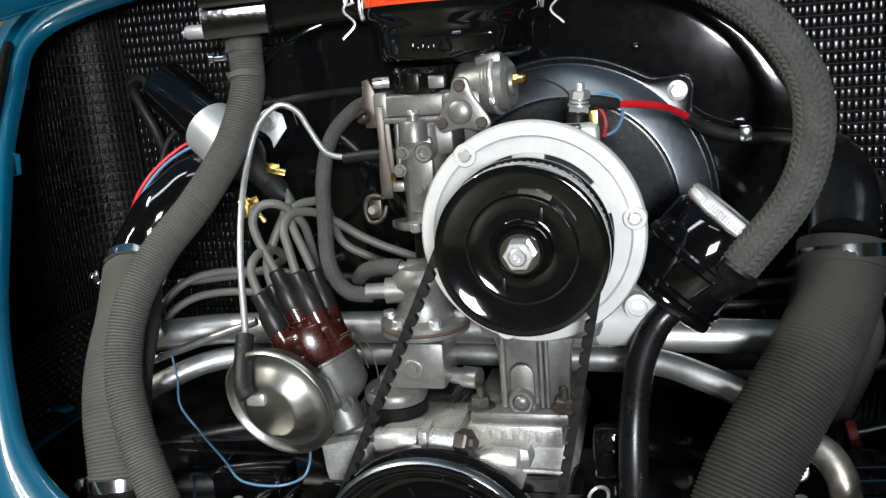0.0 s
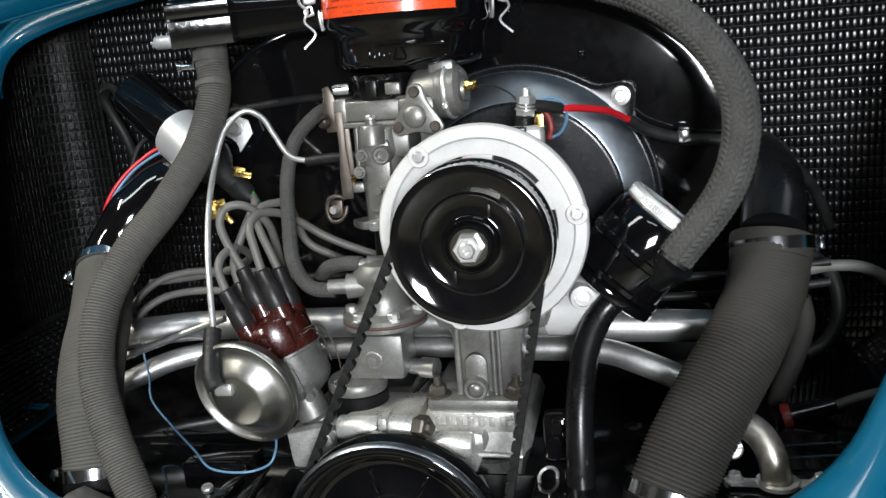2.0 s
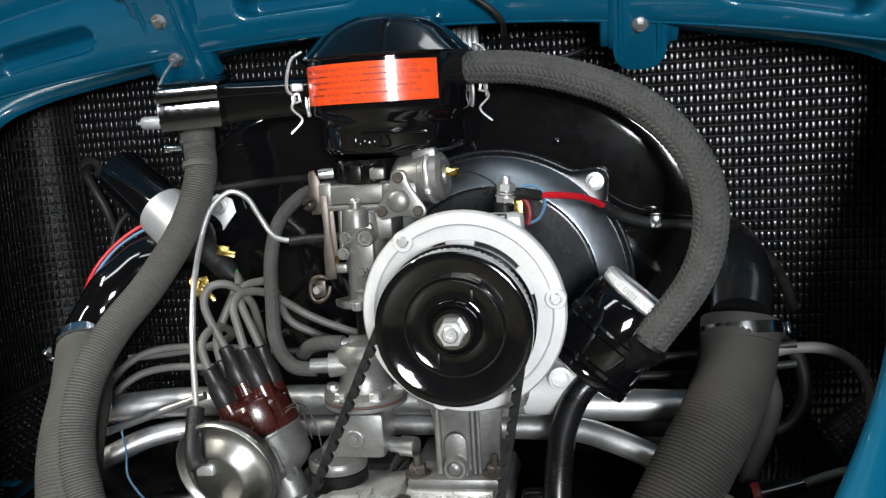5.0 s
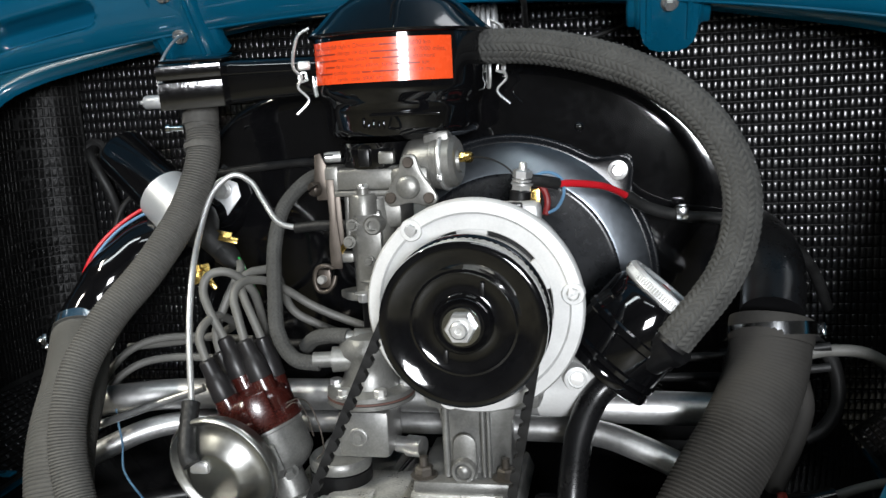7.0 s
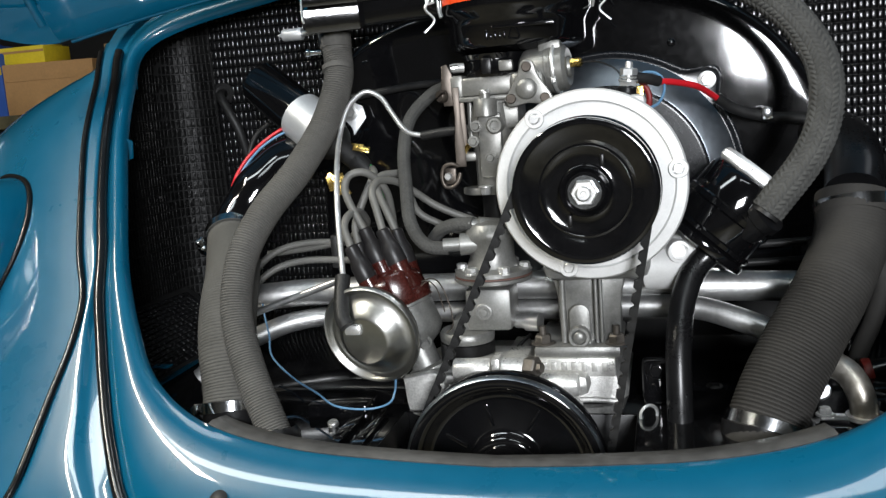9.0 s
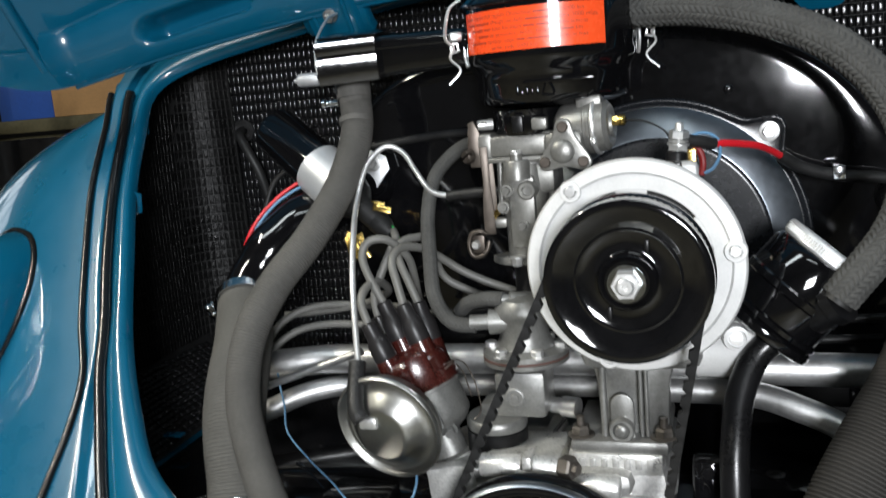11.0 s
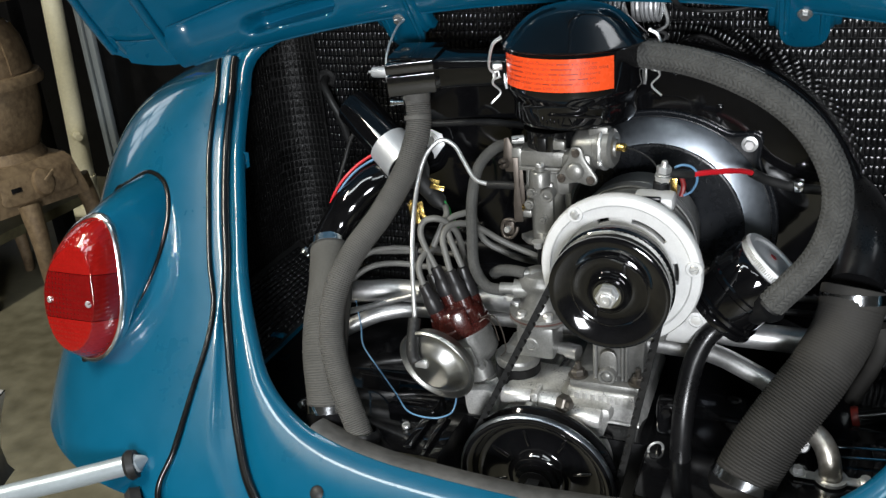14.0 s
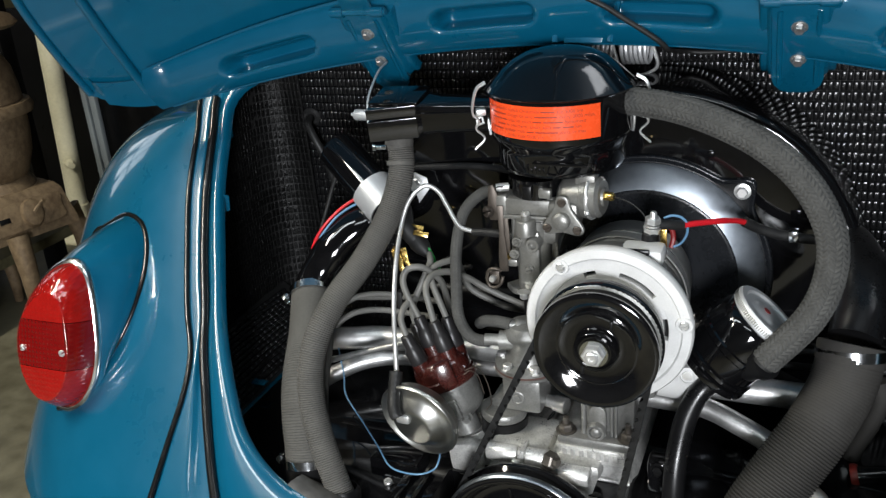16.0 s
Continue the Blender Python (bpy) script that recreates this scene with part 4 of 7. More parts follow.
part("pulley_half", lathe([(0.0715, -0.006), (0.0725, -0.003), (0.072, 0.001), (0.069, 0.003), (0.064, 0.0025), (0.050, -0.006), (0.047, -0.0075), (0.045, -0.0068), (0.043, -0.008), (0.028, -0.010), (0.026, -0.009), (0.025, 0.001), (0.0235, 0.0025), (0.022, 0.001), (0.0205, -0.0005), (0.019, 0.0015), (0.0, 0.0015)], PM, 96), PULLEYBLACK, pulley, "black enamelled dish")
part("pulley_half", lathe([(0.05, -0.012), (0.0715, -0.023), (0.0735, -0.026), (0.0735, -0.03), (0.071, -0.032), (0.04, -0.034), (0.0, -0.034)], PM, 96), PULLEYBLACK, pulley)
part("spacer", lathe([(0.05, -0.034), (0.069, -0.034), (0.071, -0.037), (0.07, -0.044), (0.05, -0.045), (0.0, -0.045)], PM, 72), BLACKSATIN, pulley)
part("groove", lathe([(0.0715, -0.006), (0.055, -0.010), (0.055, -0.014), (0.0715, -0.023)], PM, 72), CASTALU, pulley)
for a in (60, 240):
    part("slot", block((0.034 * math.cos(radians(a)), 0.034 * math.sin(radians(a)), -0.0085), (0.004, 0.012, 0.004), 0.001, PM @ pose(0, 0, 0)), BLACKSATIN, pulley)
part("hub_washer", lathe([(0.0, 0.0015), (0.0155, 0.0015), (0.0172, 0.003), (0.0165, 0.0055), (0, 0.0055)], PM, 32), CLAMPSTEEL, pulley)
part("hub_nut", lathe([(0.0, 0.0055), (0.0132, 0.0055), (0.0132, 0.012), (0.012, 0.0145), (0.0092, 0.0145), (0.0088, 0.0125), (0.0, 0.0125)], PM, 6), STEEL, pulley, "bright hexagon nut", 20)
part("shaft_end", lathe([(0.0075, 0.012), (0.0075, 0.018), (0.006, 0.0195), (0.003, 0.0195), (0.002, 0.0175), (0, 0.0175)], PM, 24), STEEL, pulley)

# ---- crank pulley ----
CX, CZ = -0.006, 0.385
CM = frame_at((CX, 0.695, CZ), (0, -1, 0), (0, 0, 1))
cp = thing("crank_pulley", (CX, 0.7, CZ - 0.1), "large glossy black crankshaft pulley", "pulley", "belt pulleys")
part("rim", lathe([(0.096, -0.026), (0.105, -0.028), (0.1065, -0.025), (0.105, -0.021), (0.096, -0.015), (0.096, -0.011), (0.1062, -0.005), (0.1072, -0.001), (0.1065, 0.002), (0.104, 0.0042), (0.1, 0.0046), (0.096, 0.003), (0.0915, -0.001), (0.0885, -0.007), (0.086, -0.012), (0.082, -0.0148), (0.077, -0.0158), (0.046, -0.0165), (0.0405, -0.0145), (0.038, -0.009), (0.0345, -0.0065), (0.031, -0.006), (0.03, 0.0), (0.022, 0.002), (0.0, 0.002)], CM, 120), PULLEYBLACK, cp, "", 60)
part("worn_edge", lathe([(0.1062, -0.0052), (0.1078, -0.0035), (0.1082, -0.001), (0.1074, 0.0024), (0.1052, 0.0042), (0.1045, 0.0035), (0.1062, -0.0052)], CM, 120), SATINSTEEL, cp, "bare worn metal edge")
for a in range(15, 375, 45):
    part("dish_rib", block((0.062, 0, -0.0158), (0.026, 0.004, 0.003), 0.0012, CM @ pose(0, 0, 0, 0, 0, a)), PULLEYBLACK, cp)
part("crank_bolt", hex_bolt(CM @ Vector((0, 0, 0.006)), (0, -1, 0), 0.016, 0.018), BLACKSATIN, cp, smooth=20)
part("timing_notch", block((0.0, 0.1045, 0.0015), (0.003, 0.006, 0.003), 0.001, CM), BLACKSATIN, cp)

# ---- belt: a toothed loop round both pulleys ----


def belt_path():
    r1, r2 = 0.0665, 0.1055
    c1, c2 = Vector((AX, AZ)), Vector((CX, CZ))
    d = c2 - c1
    base = math.atan2(d.y, d.x)
    off = math.acos((r1 - r2) / d.length)
    a0, a1 = base + off, base - off
    out = []
    top = [a0 + (2 * math.pi - 2 * off) * k / 40 for k in range(41)]
    for a in top:
        out.append(c1 + Vector((math.cos(a), math.sin(a))) * r1)
    e = a1 + 2 * math.pi if a1 < a0 else a1
    q = out[-1]
    p = c2 + Vector((math.cos(e), math.sin(e))) * r2
    for k in range(1, 60):
        out.append(q.lerp(p, k / 60))
    for k in range(41):
        a = e + (2 * off) * k / 40
        out.append(c2 + Vector((math.cos(a), math.sin(a))) * r2)
    q, p = out[-1], out[0]
    for k in range(1, 60):
        out.append(q.lerp(p, k / 60))
    return out


def toothed_belt():
    loop = belt_path()
    pts, acc = [], [0.0]
    loop = loop + [loop[0]]
    for a, b in zip(loop, loop[1:]):
        acc.append(acc[-1] + (b - a).length)
    n = int(acc[-1] / 0.0145) * 10
    bm, rings, j = bmesh.new(), [], 0
    for k in range(n):
        s = acc[-1] * k / n
        while acc[j + 1] < s:
            j += 1
        f = (s - acc[j]) / max(1e-9, acc[j + 1] - acc[j])
        p = loop[j].lerp(loop[j + 1], f)
        t = (loop[j + 1] - loop[j]).normalized()
        inn = Vector((-t.y, t.x))
        h = 0.0068 - 0.0038 * (0.0, 0.0, 0.0, 0.0, 0.55, 0.95, 1.0, 0.95, 0.55, 0.0)[k % 10]
        y0 = 0.7145
        ring = []
        for dy, di in ((-0.0058, -0.002), (0.0058, -0.002), (0.0045, h), (-0.0045, h)):
            q = p + inn * di
            ring.append(bm.verts.new((q.x, y0 + dy, q.y)))
        rings.append(ring)
    for a, b in zip(rings, rings[1:] + rings[:1]):
        for i in range(4):
            bm.faces.new((a[i], a[(i + 1) % 4], b[(i + 1) % 4], b[i]))
    return bm


solo("fan_belt", toothed_belt(), BELT, "black cogged rubber belt round two pulleys", "drive belt", smooth=35)

# ---- crankcase, stand, fuel pump ----
case = thing("crankcase", (0, 0.85, 0.40), "bare silver magnesium engine case", "engine block")
part("case_half", block((0.0, 0.9, 0.415), (0.236, 0.2, 0.075), 0.02), CASEGREY, case)
part("crank_boss", lathe([(0.088, -0.12), (0.088, 0.0), (0.08, 0.01), (0.0, 0.01)], frame_at((CX, 0.765, CZ), (0, -1, 0)), 48), CASEALU, case)
part("case_cheek", prism([(-0.02, 0.045), (0.108, 0.045), (0.114, 0.005), (0.12, -0.06), (0.05, -0.1), (-0.02, -0.1)], 0.05, frame_at((0.0, 0.845, 0.42), (0, -1, 0)), 0.006), CASEGREY, case)
for z in (0.43, 0.405):
    part("case_rib", sweep([(0.03, 0.7945, z), (0.07, 0.7935, z + 0.004), (0.112, 0.7945, z + 0.002)], 0.003, 20, 8), CASEGREY, case)
part("number_pad", block((0.0615, 0.808, 0.4745), (0.092, 0.05, 0.021), 0.0015), CASEALU, case)
for k in range(7):
    part("stamped_mark", block((0.0285 + 0.0112 * k, 0.7826, 0.4755), (0.0062, 0.002, 0.0105), 0.0006, None), CASEGREY, case)
part("case_seam", sweep([(-0.022, 0.79, 0.46), (-0.01, 0.83, 0.482), (0.0, 0.88, 0.487)], 0.0022, 16, 8), BLACKSATIN, case)
part("flange", block((-0.012, 0.84, 0.47), (0.018, 0.12, 0.02), 0.003, pose(0, 0, 0, 0, 0, 0)), CASEALU, case)
for x0, x1, r in ((-0.066, -0.0245, 0.0118), (-0.0125, 0.016, 0.0128), (0.03, 0.07, 0.0125)):
    part("seam_lug", lathe([(0, 0), (r * 0.9, 0), (r, 0.0015), (r, x1 - x0 - 0.003), (r * 0.86, x1 - x0), (0, x1 - x0)], frame_at((x0, 0.75, 0.4835 if x0 < 0.02 else 0.466), (1, 0, 0)), 32), CASEALU, case)
part("seam_plate", block((-0.0175, 0.752, 0.483), (0.009, 0.03, 0.03), 0.002), CASEALU, case)
part("seam_nut", hex_bolt((-0.0215, 0.737, 0.479), (-0.25, -1, 0.05), 0.008, 0.008, False), CASEALU, case, smooth=20)
part("seam_bolt", lathe([(0, 0), (0.0122, 0), (0.0122, 0.011), (0.0105, 0.013), (0.0062, 0.013), (0.006, 0.018), (0, 0.0185)], frame_at((0.0165, 0.745, 0.487), (0.92, -0.4, 0.05)), 6), RUSTY, case, "brown-tinged hexagon nut", 20)
part("top_deck", block((-0.03, 0.8, 0.474), (0.08, 0.09, 0.022), 0.008), CASEALU, case)
part("under_web", block((0.045, 0.78, 0.458), (0.07, 0.03, 0.028), 0.012), CASEGREY, case)
part("oil_pressure_boss", lathe([(0.0, 0), (0.0085, 0), (0.0085, 0.012), (0.011, 0.013), (0.011, 0.03), (0.008, 0.031), (0.0, 0.031)], frame_at((-0.008, 0.835, 0.516), (0.9, -0.25, 0)), 24), PIPESTEEL, case)
part("shoulder", block((-0.09, 0.84, 0.448), (0.08, 0.12, 0.05), 0.018), CASEALU, case)
part("foot", prism(smooth_outline([(-0.02, 0.02), (0.025, 0.025), (0.025, -0.02), (-0.012, -0.022)], 24), 0.02, frame_at((-0.112, 0.785, 0.447), (0, -1, 0)), 0.004), CASEALU, case)

stand = thing("alternator_stand", (0.07, 0.83, 0.478), "bare cast aluminium pedestal under the alternator", "pedestal")
col = [(-0.033, 0.0), (-0.036, 0.06), (-0.045, 0.095), (0.045, 0.095), (0.036, 0.06), (0.033, 0.0)]
SM = frame_at((0.08, 0.80, 0.492), (0, -1, 0), (0, 0, 1))
part("column", prism([(-x, y) for x, y in col], 0.02, SM @ pose(0, 0, -0.03), 0.004), CASTALU, stand)
part("column_core", block((0.08, 0.865, 0.54), (0.062, 0.1, 0.1), 0.01), CASTALU, stand)
part("base_flange", block((0.066, 0.845, 0.491), (0.096, 0.12, 0.014), 0.004), CASTALU, stand)
for x in (0.0515, 0.088, 0.0935):
    part("rib", sweep([(x, 0.799, 0.499), (x, 0.799, 0.58)], 0.0036 if x < 0.06 else 0.0022, 8, 10), CASTALU, stand)
part("arch_pad", prism([(-0.0115, 0.0)] + [(-0.0115 * math.cos(math.pi * k / 14), 0.034 + 0.0115 * math.sin(math.pi * k / 14)) for k in range(15)] + [(0.0115, 0.0)], 0.004, frame_at((0.0695, 0.8008, 0.497), (0, -1, 0)), 0.0012), CASTALU, stand)
part("bolt_boss", lathe([(0.0125, -0.012), (0.0125, 0.0), (0.0112, 0.0018), (0.0085, 0.0018), (0.0078, -0.001), (0.0062, 0.0012), (0.004, 0.0028), (0.0, 0.0032)], frame_at((0.0685, 0.7905, 0.507), (0, -1, 0)), 32), CASTALU, stand)
for x in (0.027, 0.109):
    part("stud", lathe([(0.0, 0.0), (0.004, 0.0), (0.004, 0.021), (0.0, 0.022)], frame_at((x, 0.80, 0.497), (0, 0, 1)), 14), RUSTY, stand)
    part("nut", hex_bolt((x, 0.80, 0.498), (0, 0, 1), 0.0095, 0.0105), RUSTY, stand, "brown-tinged hexagon nut", 20)

fp = thing("fuel_pump", (-0.035, 0.83, 0.475), "cast alloy mechanical fuel pump on a black spacer", "fuel pump")
FX, FY = -0.031, 0.83
ZM = frame_at((FX, FY, 0.0), (0, 0, 1))
part("spacer", lathe([(0, 0.474), (0.032, 0.474), (0.032, 0.497), (0, 0.497)], frame_at((-0.074, 0.825, 0.002), (0.02, -0.02, 1)), 40), BLACKSATIN, fp, "black spacer block")
part("base_flange", lathe([(0, 0.498), (0.031, 0.498), (0.032, 0.501), (0.032, 0.507), (0.03, 0.51), (0, 0.511)], frame_at((-0.074, 0.825, 0.002), (0.02, -0.02, 1)), 40), CASTALU, fp)
part("pump_casting", block((-0.035, 0.832, 0.536), (0.054, 0.055, 0.05), 0.006), CASTALU, fp)
part("body_web", block((-0.058, 0.83, 0.517), (0.045, 0.045, 0.018), 0.006), CASTALU, fp)
part("body_screw", lathe([(0.0, 0.0), (0.0105, 0.0), (0.0105, 0.0022), (0.0095, 0.003), (0.0078, 0.003), (0.0072, 0.0022), (0.005, 0.0022), (0.0042, 0.0038), (0, 0.0042)], frame_at((-0.0405, 0.8055, 0.5335), (0, -1, 0)), 24), CASTALU, fp)
part("diaphragm_flange", lathe([(0, 0.5635), (0.03, 0.564), (0.0435, 0.5675), (0.045, 0.5685), (0.045, 0.5725), (0, 0.573)], ZM, 48), CASTALU, fp)
part("gasket", lathe([(0, 0.5732), (0.0448, 0.5732), (0.0448, 0.5752), (0, 0.5752)], ZM, 48), GASKET, fp, "thin reddish diaphragm edge")
part("valve_body", lathe([(0, 0.5755), (0.0445, 0.5755), (0.0445, 0.5805), (0.031, 0.584), (0.026, 0.595), (0.026, 0.612), (0.03, 0.617), (0.03, 0.624), (0.024, 0.634), (0.012, 0.638), (0.0, 0.638)], ZM, 48), CASTALU, fp)
for k in range(6):
    a = radians(-60 + 60 * k)
    p = (FX + 0.037 * math.cos(a), FY + 0.037 * math.sin(a), 0.579)
    part("flange_screw", lathe([(0, 0), (0.009, 0), (0.009, 0.0015), (0.0066, 0.002), (0.0066, 0.0075), (0.0055, 0.0085), (0, 0.0085)], frame_at(p, (0, 0, 1)), 8), STEEL, fp, smooth=20)
part("inlet", lathe([(0, 0), (0.012, 0), (0.013, 0.025), (0.008, 0.026), (0.008, 0.045), (0, 0.045)], frame_at((-0.04, 0.82, 0.612), (-1, -0.15, 0)), 24), CASTALU, fp)
part("outlet", lathe([(0, 0), (0.009, 0), (0.009, 0.02), (0.006, 0.021), (0.006, 0.032), (0, 0.032)], frame_at((-0.025, 0.83, 0.63), (-0.8, -0.3, 0.15)), 24), CASTALU, fp)

# ---- air cleaner ----
ac = thing("air_cleaner", (0, 0.915, 0.81), "round gloss black oil-bath air cleaner with an orange sticker", "air cleaner")
KM = frame_at((0.0, 0.915, 0), (0, 0, 1), (0, 1, 0))
part("bowl", lathe([(0.0, 0.826), (0.035, 0.826), (0.066, 0.828), (0.078, 0.833), (0.0815, 0.84), (0.0815, 0.858), (0.084, 0.866), (0.089, 0.873), (0.0905, 0.88), (0.0905, 0.93), (0.0, 0.93)], KM, 96), BLACKGLOSS, ac)
part("dome", lathe([(0.0905, 0.930), (0.0945, 0.9315), (0.0955, 0.934), (0.093, 0.937), (0.085, 0.944), (0.072, 0.957), (0.058, 0.967), (0.042, 0.9745), (0.022, 0.979), (0.0, 0.980)], KM, 96), BLACKGLOSS, ac, "domed lid", 60)
part("neck", lathe([(0.03, 0.805), (0.034, 0.806), (0.034, 0.818), (0.038, 0.826), (0.0, 0.826)], frame_at((-0.022, 0.88, 0), (0, 0, 1)), 40), BLACKGLOSS, ac)
part("emboss_line", block((0.02, 0.8325, 0.853), (0.07, 0.004, 0.0035), 0.001, pose(0, 0, 0, 0, 0, 0)), BLACKGLOSS, ac)
for k, h in enumerate((0.011, 0.006, 0.009, 0.007, 0.008)):
    a = -0.28 + 0.065 * k
    p = Vector((0.0815 * math.sin(a), 0.915 - 0.0815 * math.cos(a), 0.84))
    part("emboss_mark", block((p.x, p.y, p.z + h / 2), (0.0022, 0.003, h), 0.0006), BLACKGLOSS, ac)
part("emboss_mark", sweep([(0.003, 0.833, 0.84), (0.009, 0.833, 0.853), (0.015, 0.834, 0.84), (0.003, 0.833, 0.84)], 0.0012, 24, 6), BLACKGLOSS, ac)


def band(z0, z1, a0, a1, r, n=40):
    b = bmesh.new()
    rows = []
    for z in (z0, z1):
        rows.append([b.verts.new((r * math.sin(a0 + (a1 - a0) * i / n), 0.915 - r * math.cos(a0 + (a1 - a0) * i / n), z)) for i in range(n + 1)])
    for i in range(n):
        b.faces.new((rows[0][i], rows[0][i + 1], rows[1][i + 1], rows[1][i]))
    bmesh.ops.recalc_face_normals(b, faces=b.faces)
    bmesh.ops.solidify(b, geom=b.faces[:], thickness=0.0004)
    return b


LA0, LA1 = -1.02, 0.80
sticker = part("sticker", band(0.885, 0.926, LA0, LA1, 0.0911), ORANGE, ac, "orange-red instruction sticker")


def printed_line(words, z, a0, a1, size):
    """A line of print bent round the sticker: words that can be made out, and bars (given as lengths) for the rest."""
    bm = bmesh.new()
    r, at = 0.0915, a0
    gap = 0.022
    for w in words:
        if isinstance(w, float):
            merge(bm, band(z + size * 0.14, z + size * 0.36, at, min(at + w, a1), r, 4))
            at += w + gap
            continue
        d = bpy.data.curves.new("print", "FONT")
        d.body, d.size = w, size
        ob = bpy.data.objects.new("print", d)
        scene.collection.objects.link(ob)
        bpy.context.view_layer.update()
        me = bpy.data.meshes.new_from_object(ob.evaluated_get(bpy.context.evaluated_depsgraph_get()))
        b = bmesh.new()
        b.from_mesh(me)
        far = max(v.co.x for v in b.verts)
        for v in b.verts:
            a = at + v.co.x / r
            v.co = Vector((r * math.sin(a), 0.915 - r * math.cos(a), z + v.co.y))
        merge(bm, b)
        at += far / r + gap
        bpy.data.objects.remove(ob)
        bpy.data.curves.remove(d)
        bpy.data.meshes.remove(me)
    part("print_line", bm, INK, sticker)


T0, T1 = LA0 + 0.08, LA1 - 0.1
for k, (start, words) in enumerate((
        (0.0, [0.12, "Staubanfall", "t\u00e4glich", "\u00d6lwechsel", 0.18, "alle", "5000", "km"]),
        (0.0, [0.16, 0.22, "change", "oil", "daily", 0.3, "every", "3000", "miles,"]),
        (0.1, [0.2, 0.1, "tous", "les", "jours", 0.12, 0.26, "fortement"]),
        (0.22, [0.16, "de", "poussi\u00e8re,", "sinon,", "tous", 0.1, 0.14, "km"]),
        (0.08, [0.26, "cambiar", "cada", 0.1, 0.3, "pero,", "lo", "mas"]),
        (0.42, ["tarde,", "cada", "5000", "km"]))):
    printed_line(words, 0.9182 - 0.0062 * k, T0 + start, T1, 0.0062)


def spring_clip(a):
    c, s = math.cos(a), math.sin(a)

    def q(r, z, t=0.0):
        return Vector((r * s + t * c, 0.915 - r * c + t * s, z))
    cl = thing("spring_clip", q(0.097, 0.9), "bent bright wire clip holding the air cleaner lid", "clip", "air cleaner clips")
    for t in (-0.005, 0.005):
        part("wire", sweep([q(0.0945, 0.943, t), q(0.106, 0.935, t), q(0.112, 0.915, t), q(0.112, 0.903, t * 0.8), q(0.105, 0.895, t * 0.6), q(0.109, 0.884, t * 0.4), q(0.099, 0.871, 0), q(0.112, 0.857, 0)], 0.0014, 60, 8), STEEL, cl)
    part("bracket", block((0, 0, 0), (0.013, 0.009, 0.013), 0.002, frame_at(q(0.102, 0.906), (s, -c, 0))), STEEL, cl)
    part("hook", sweep([q(0.098, 0.892), q(0.106, 0.89), q(0.107, 0.897), q(0.101, 0.899), q(0.1, 0.893)], 0.0015, 24, 8), STEEL, cl)
    part("stay", sweep([q(0.092, 0.905, -0.008), q(0.092, 0.885, -0.008), q(0.0905, 0.874, -0.004)], 0.0018, 16, 8), STEEL, cl)


spring_clip(radians(-66))
spring_clip(radians(97))

def soft_box(w, h, k, dx=0.0):
    return [(dx + w * math.copysign(abs(math.cos(a)) ** k, math.cos(a)), h * math.copysign(abs(math.sin(a)) ** k, math.sin(a))) for a in [2 * math.pi * (i + 0.5) / 40 for i in range(40)]]


SNM = frame_at((-0.078, 0.905, 0.896), (-1, -0.06, 0.0), (0, -0.14, 1))
sn = part("snorkel", lofted([(soft_box(0.021, 0.0205, 0.6), 0.0), (soft_box(0.021, 0.021, 0.5), 0.03), (soft_box(0.024, 0.0215, 0.4), 0.08), (soft_box(0.026, 0.022, 0.3), 0.1), (soft_box(0.03, 0.023, 0.22), 0.105), (soft_box(0.03, 0.0235, 0.2), 0.166), (soft_box(0.029, 0.0225, 0.2), 0.169)], SNM), BLACKGLOSS, ac, "tapered black intake snorkel", 30)
# the box's front is turned towards the engine's middle, in two panels with a seam between
FRONT = SNM @ Matrix(((1, 0, 0, 0), (0, 0, -1, 0), (0, 1, 0, 0), (0, 0, 0, 1)))
for y0, y1 in ((-0.0235, -0.0085), (-0.0062, 0.0225)):
    part("front_panel", prism([(0.027, 0.106), (0.027, 0.168), (0.049, 0.168), (0.0302, 0.106)], y1 - y0, FRONT @ pose(0, 0, y0), 0.0012), BOXBLACK, sn, "glossy orange-peel black paint")
part("box_lid", block((0.0, 0.0255, 0.137), (0.063, 0.003, 0.068), 0.001, SNM), BLACKGLOSS, sn)
part("snorkel_outlet", lathe([(0, 0), (0.02, 0), (0.02, 0.02), (0.017, 0.022), (0.017, 0.03), (0, 0.03)], frame_at((-0.228, 0.905, 0.878), (0, 0.0, -1)), 32), BLACKSATIN, sn)
part("snorkel_seam", sweep([(-0.243, 0.864, 0.901), (-0.19, 0.868, 0.902), (-0.1, 0.884, 0.903)], 0.0016, 20, 8), BLACKGLOSS, sn)
part("weight", lathe([(0, 0), (0.0075, 0), (0.008, 0.001), (0.008, 0.026), (0.007, 0.028), (0.0025, 0.028), (0.002, 0.034), (0, 0.034)], frame_at((-0.288, 0.95, 0.878), (-1, 0.0, 0)), 24), SILVERPAINT, sn, "small silver counterweight")
part("flap_wire", sweep([(-0.262, 0.96, 0.952), (-0.262, 0.93, 0.944), (-0.26, 0.89, 0.918), (-0.255, 0.872, 0.89), (-0.25, 0.868, 0.878)], 0.0016, 40, 8), STEEL, sn, "bright bent wire stay")
part("pivot", lathe([(0, 0), (0.004, 0), (0.004, 0.006), (0, 0.006)], frame_at((-0.249, 0.872, 0.878), (0, -1, 0)), 14), BLACKSATIN, sn)
part("weight_shaft", sweep([(-0.24, 0.93, 0.878), (-0.265, 0.94, 0.878), (-0.29, 0.95, 0.878)], 0.0035, 10, 10), STEEL, sn)
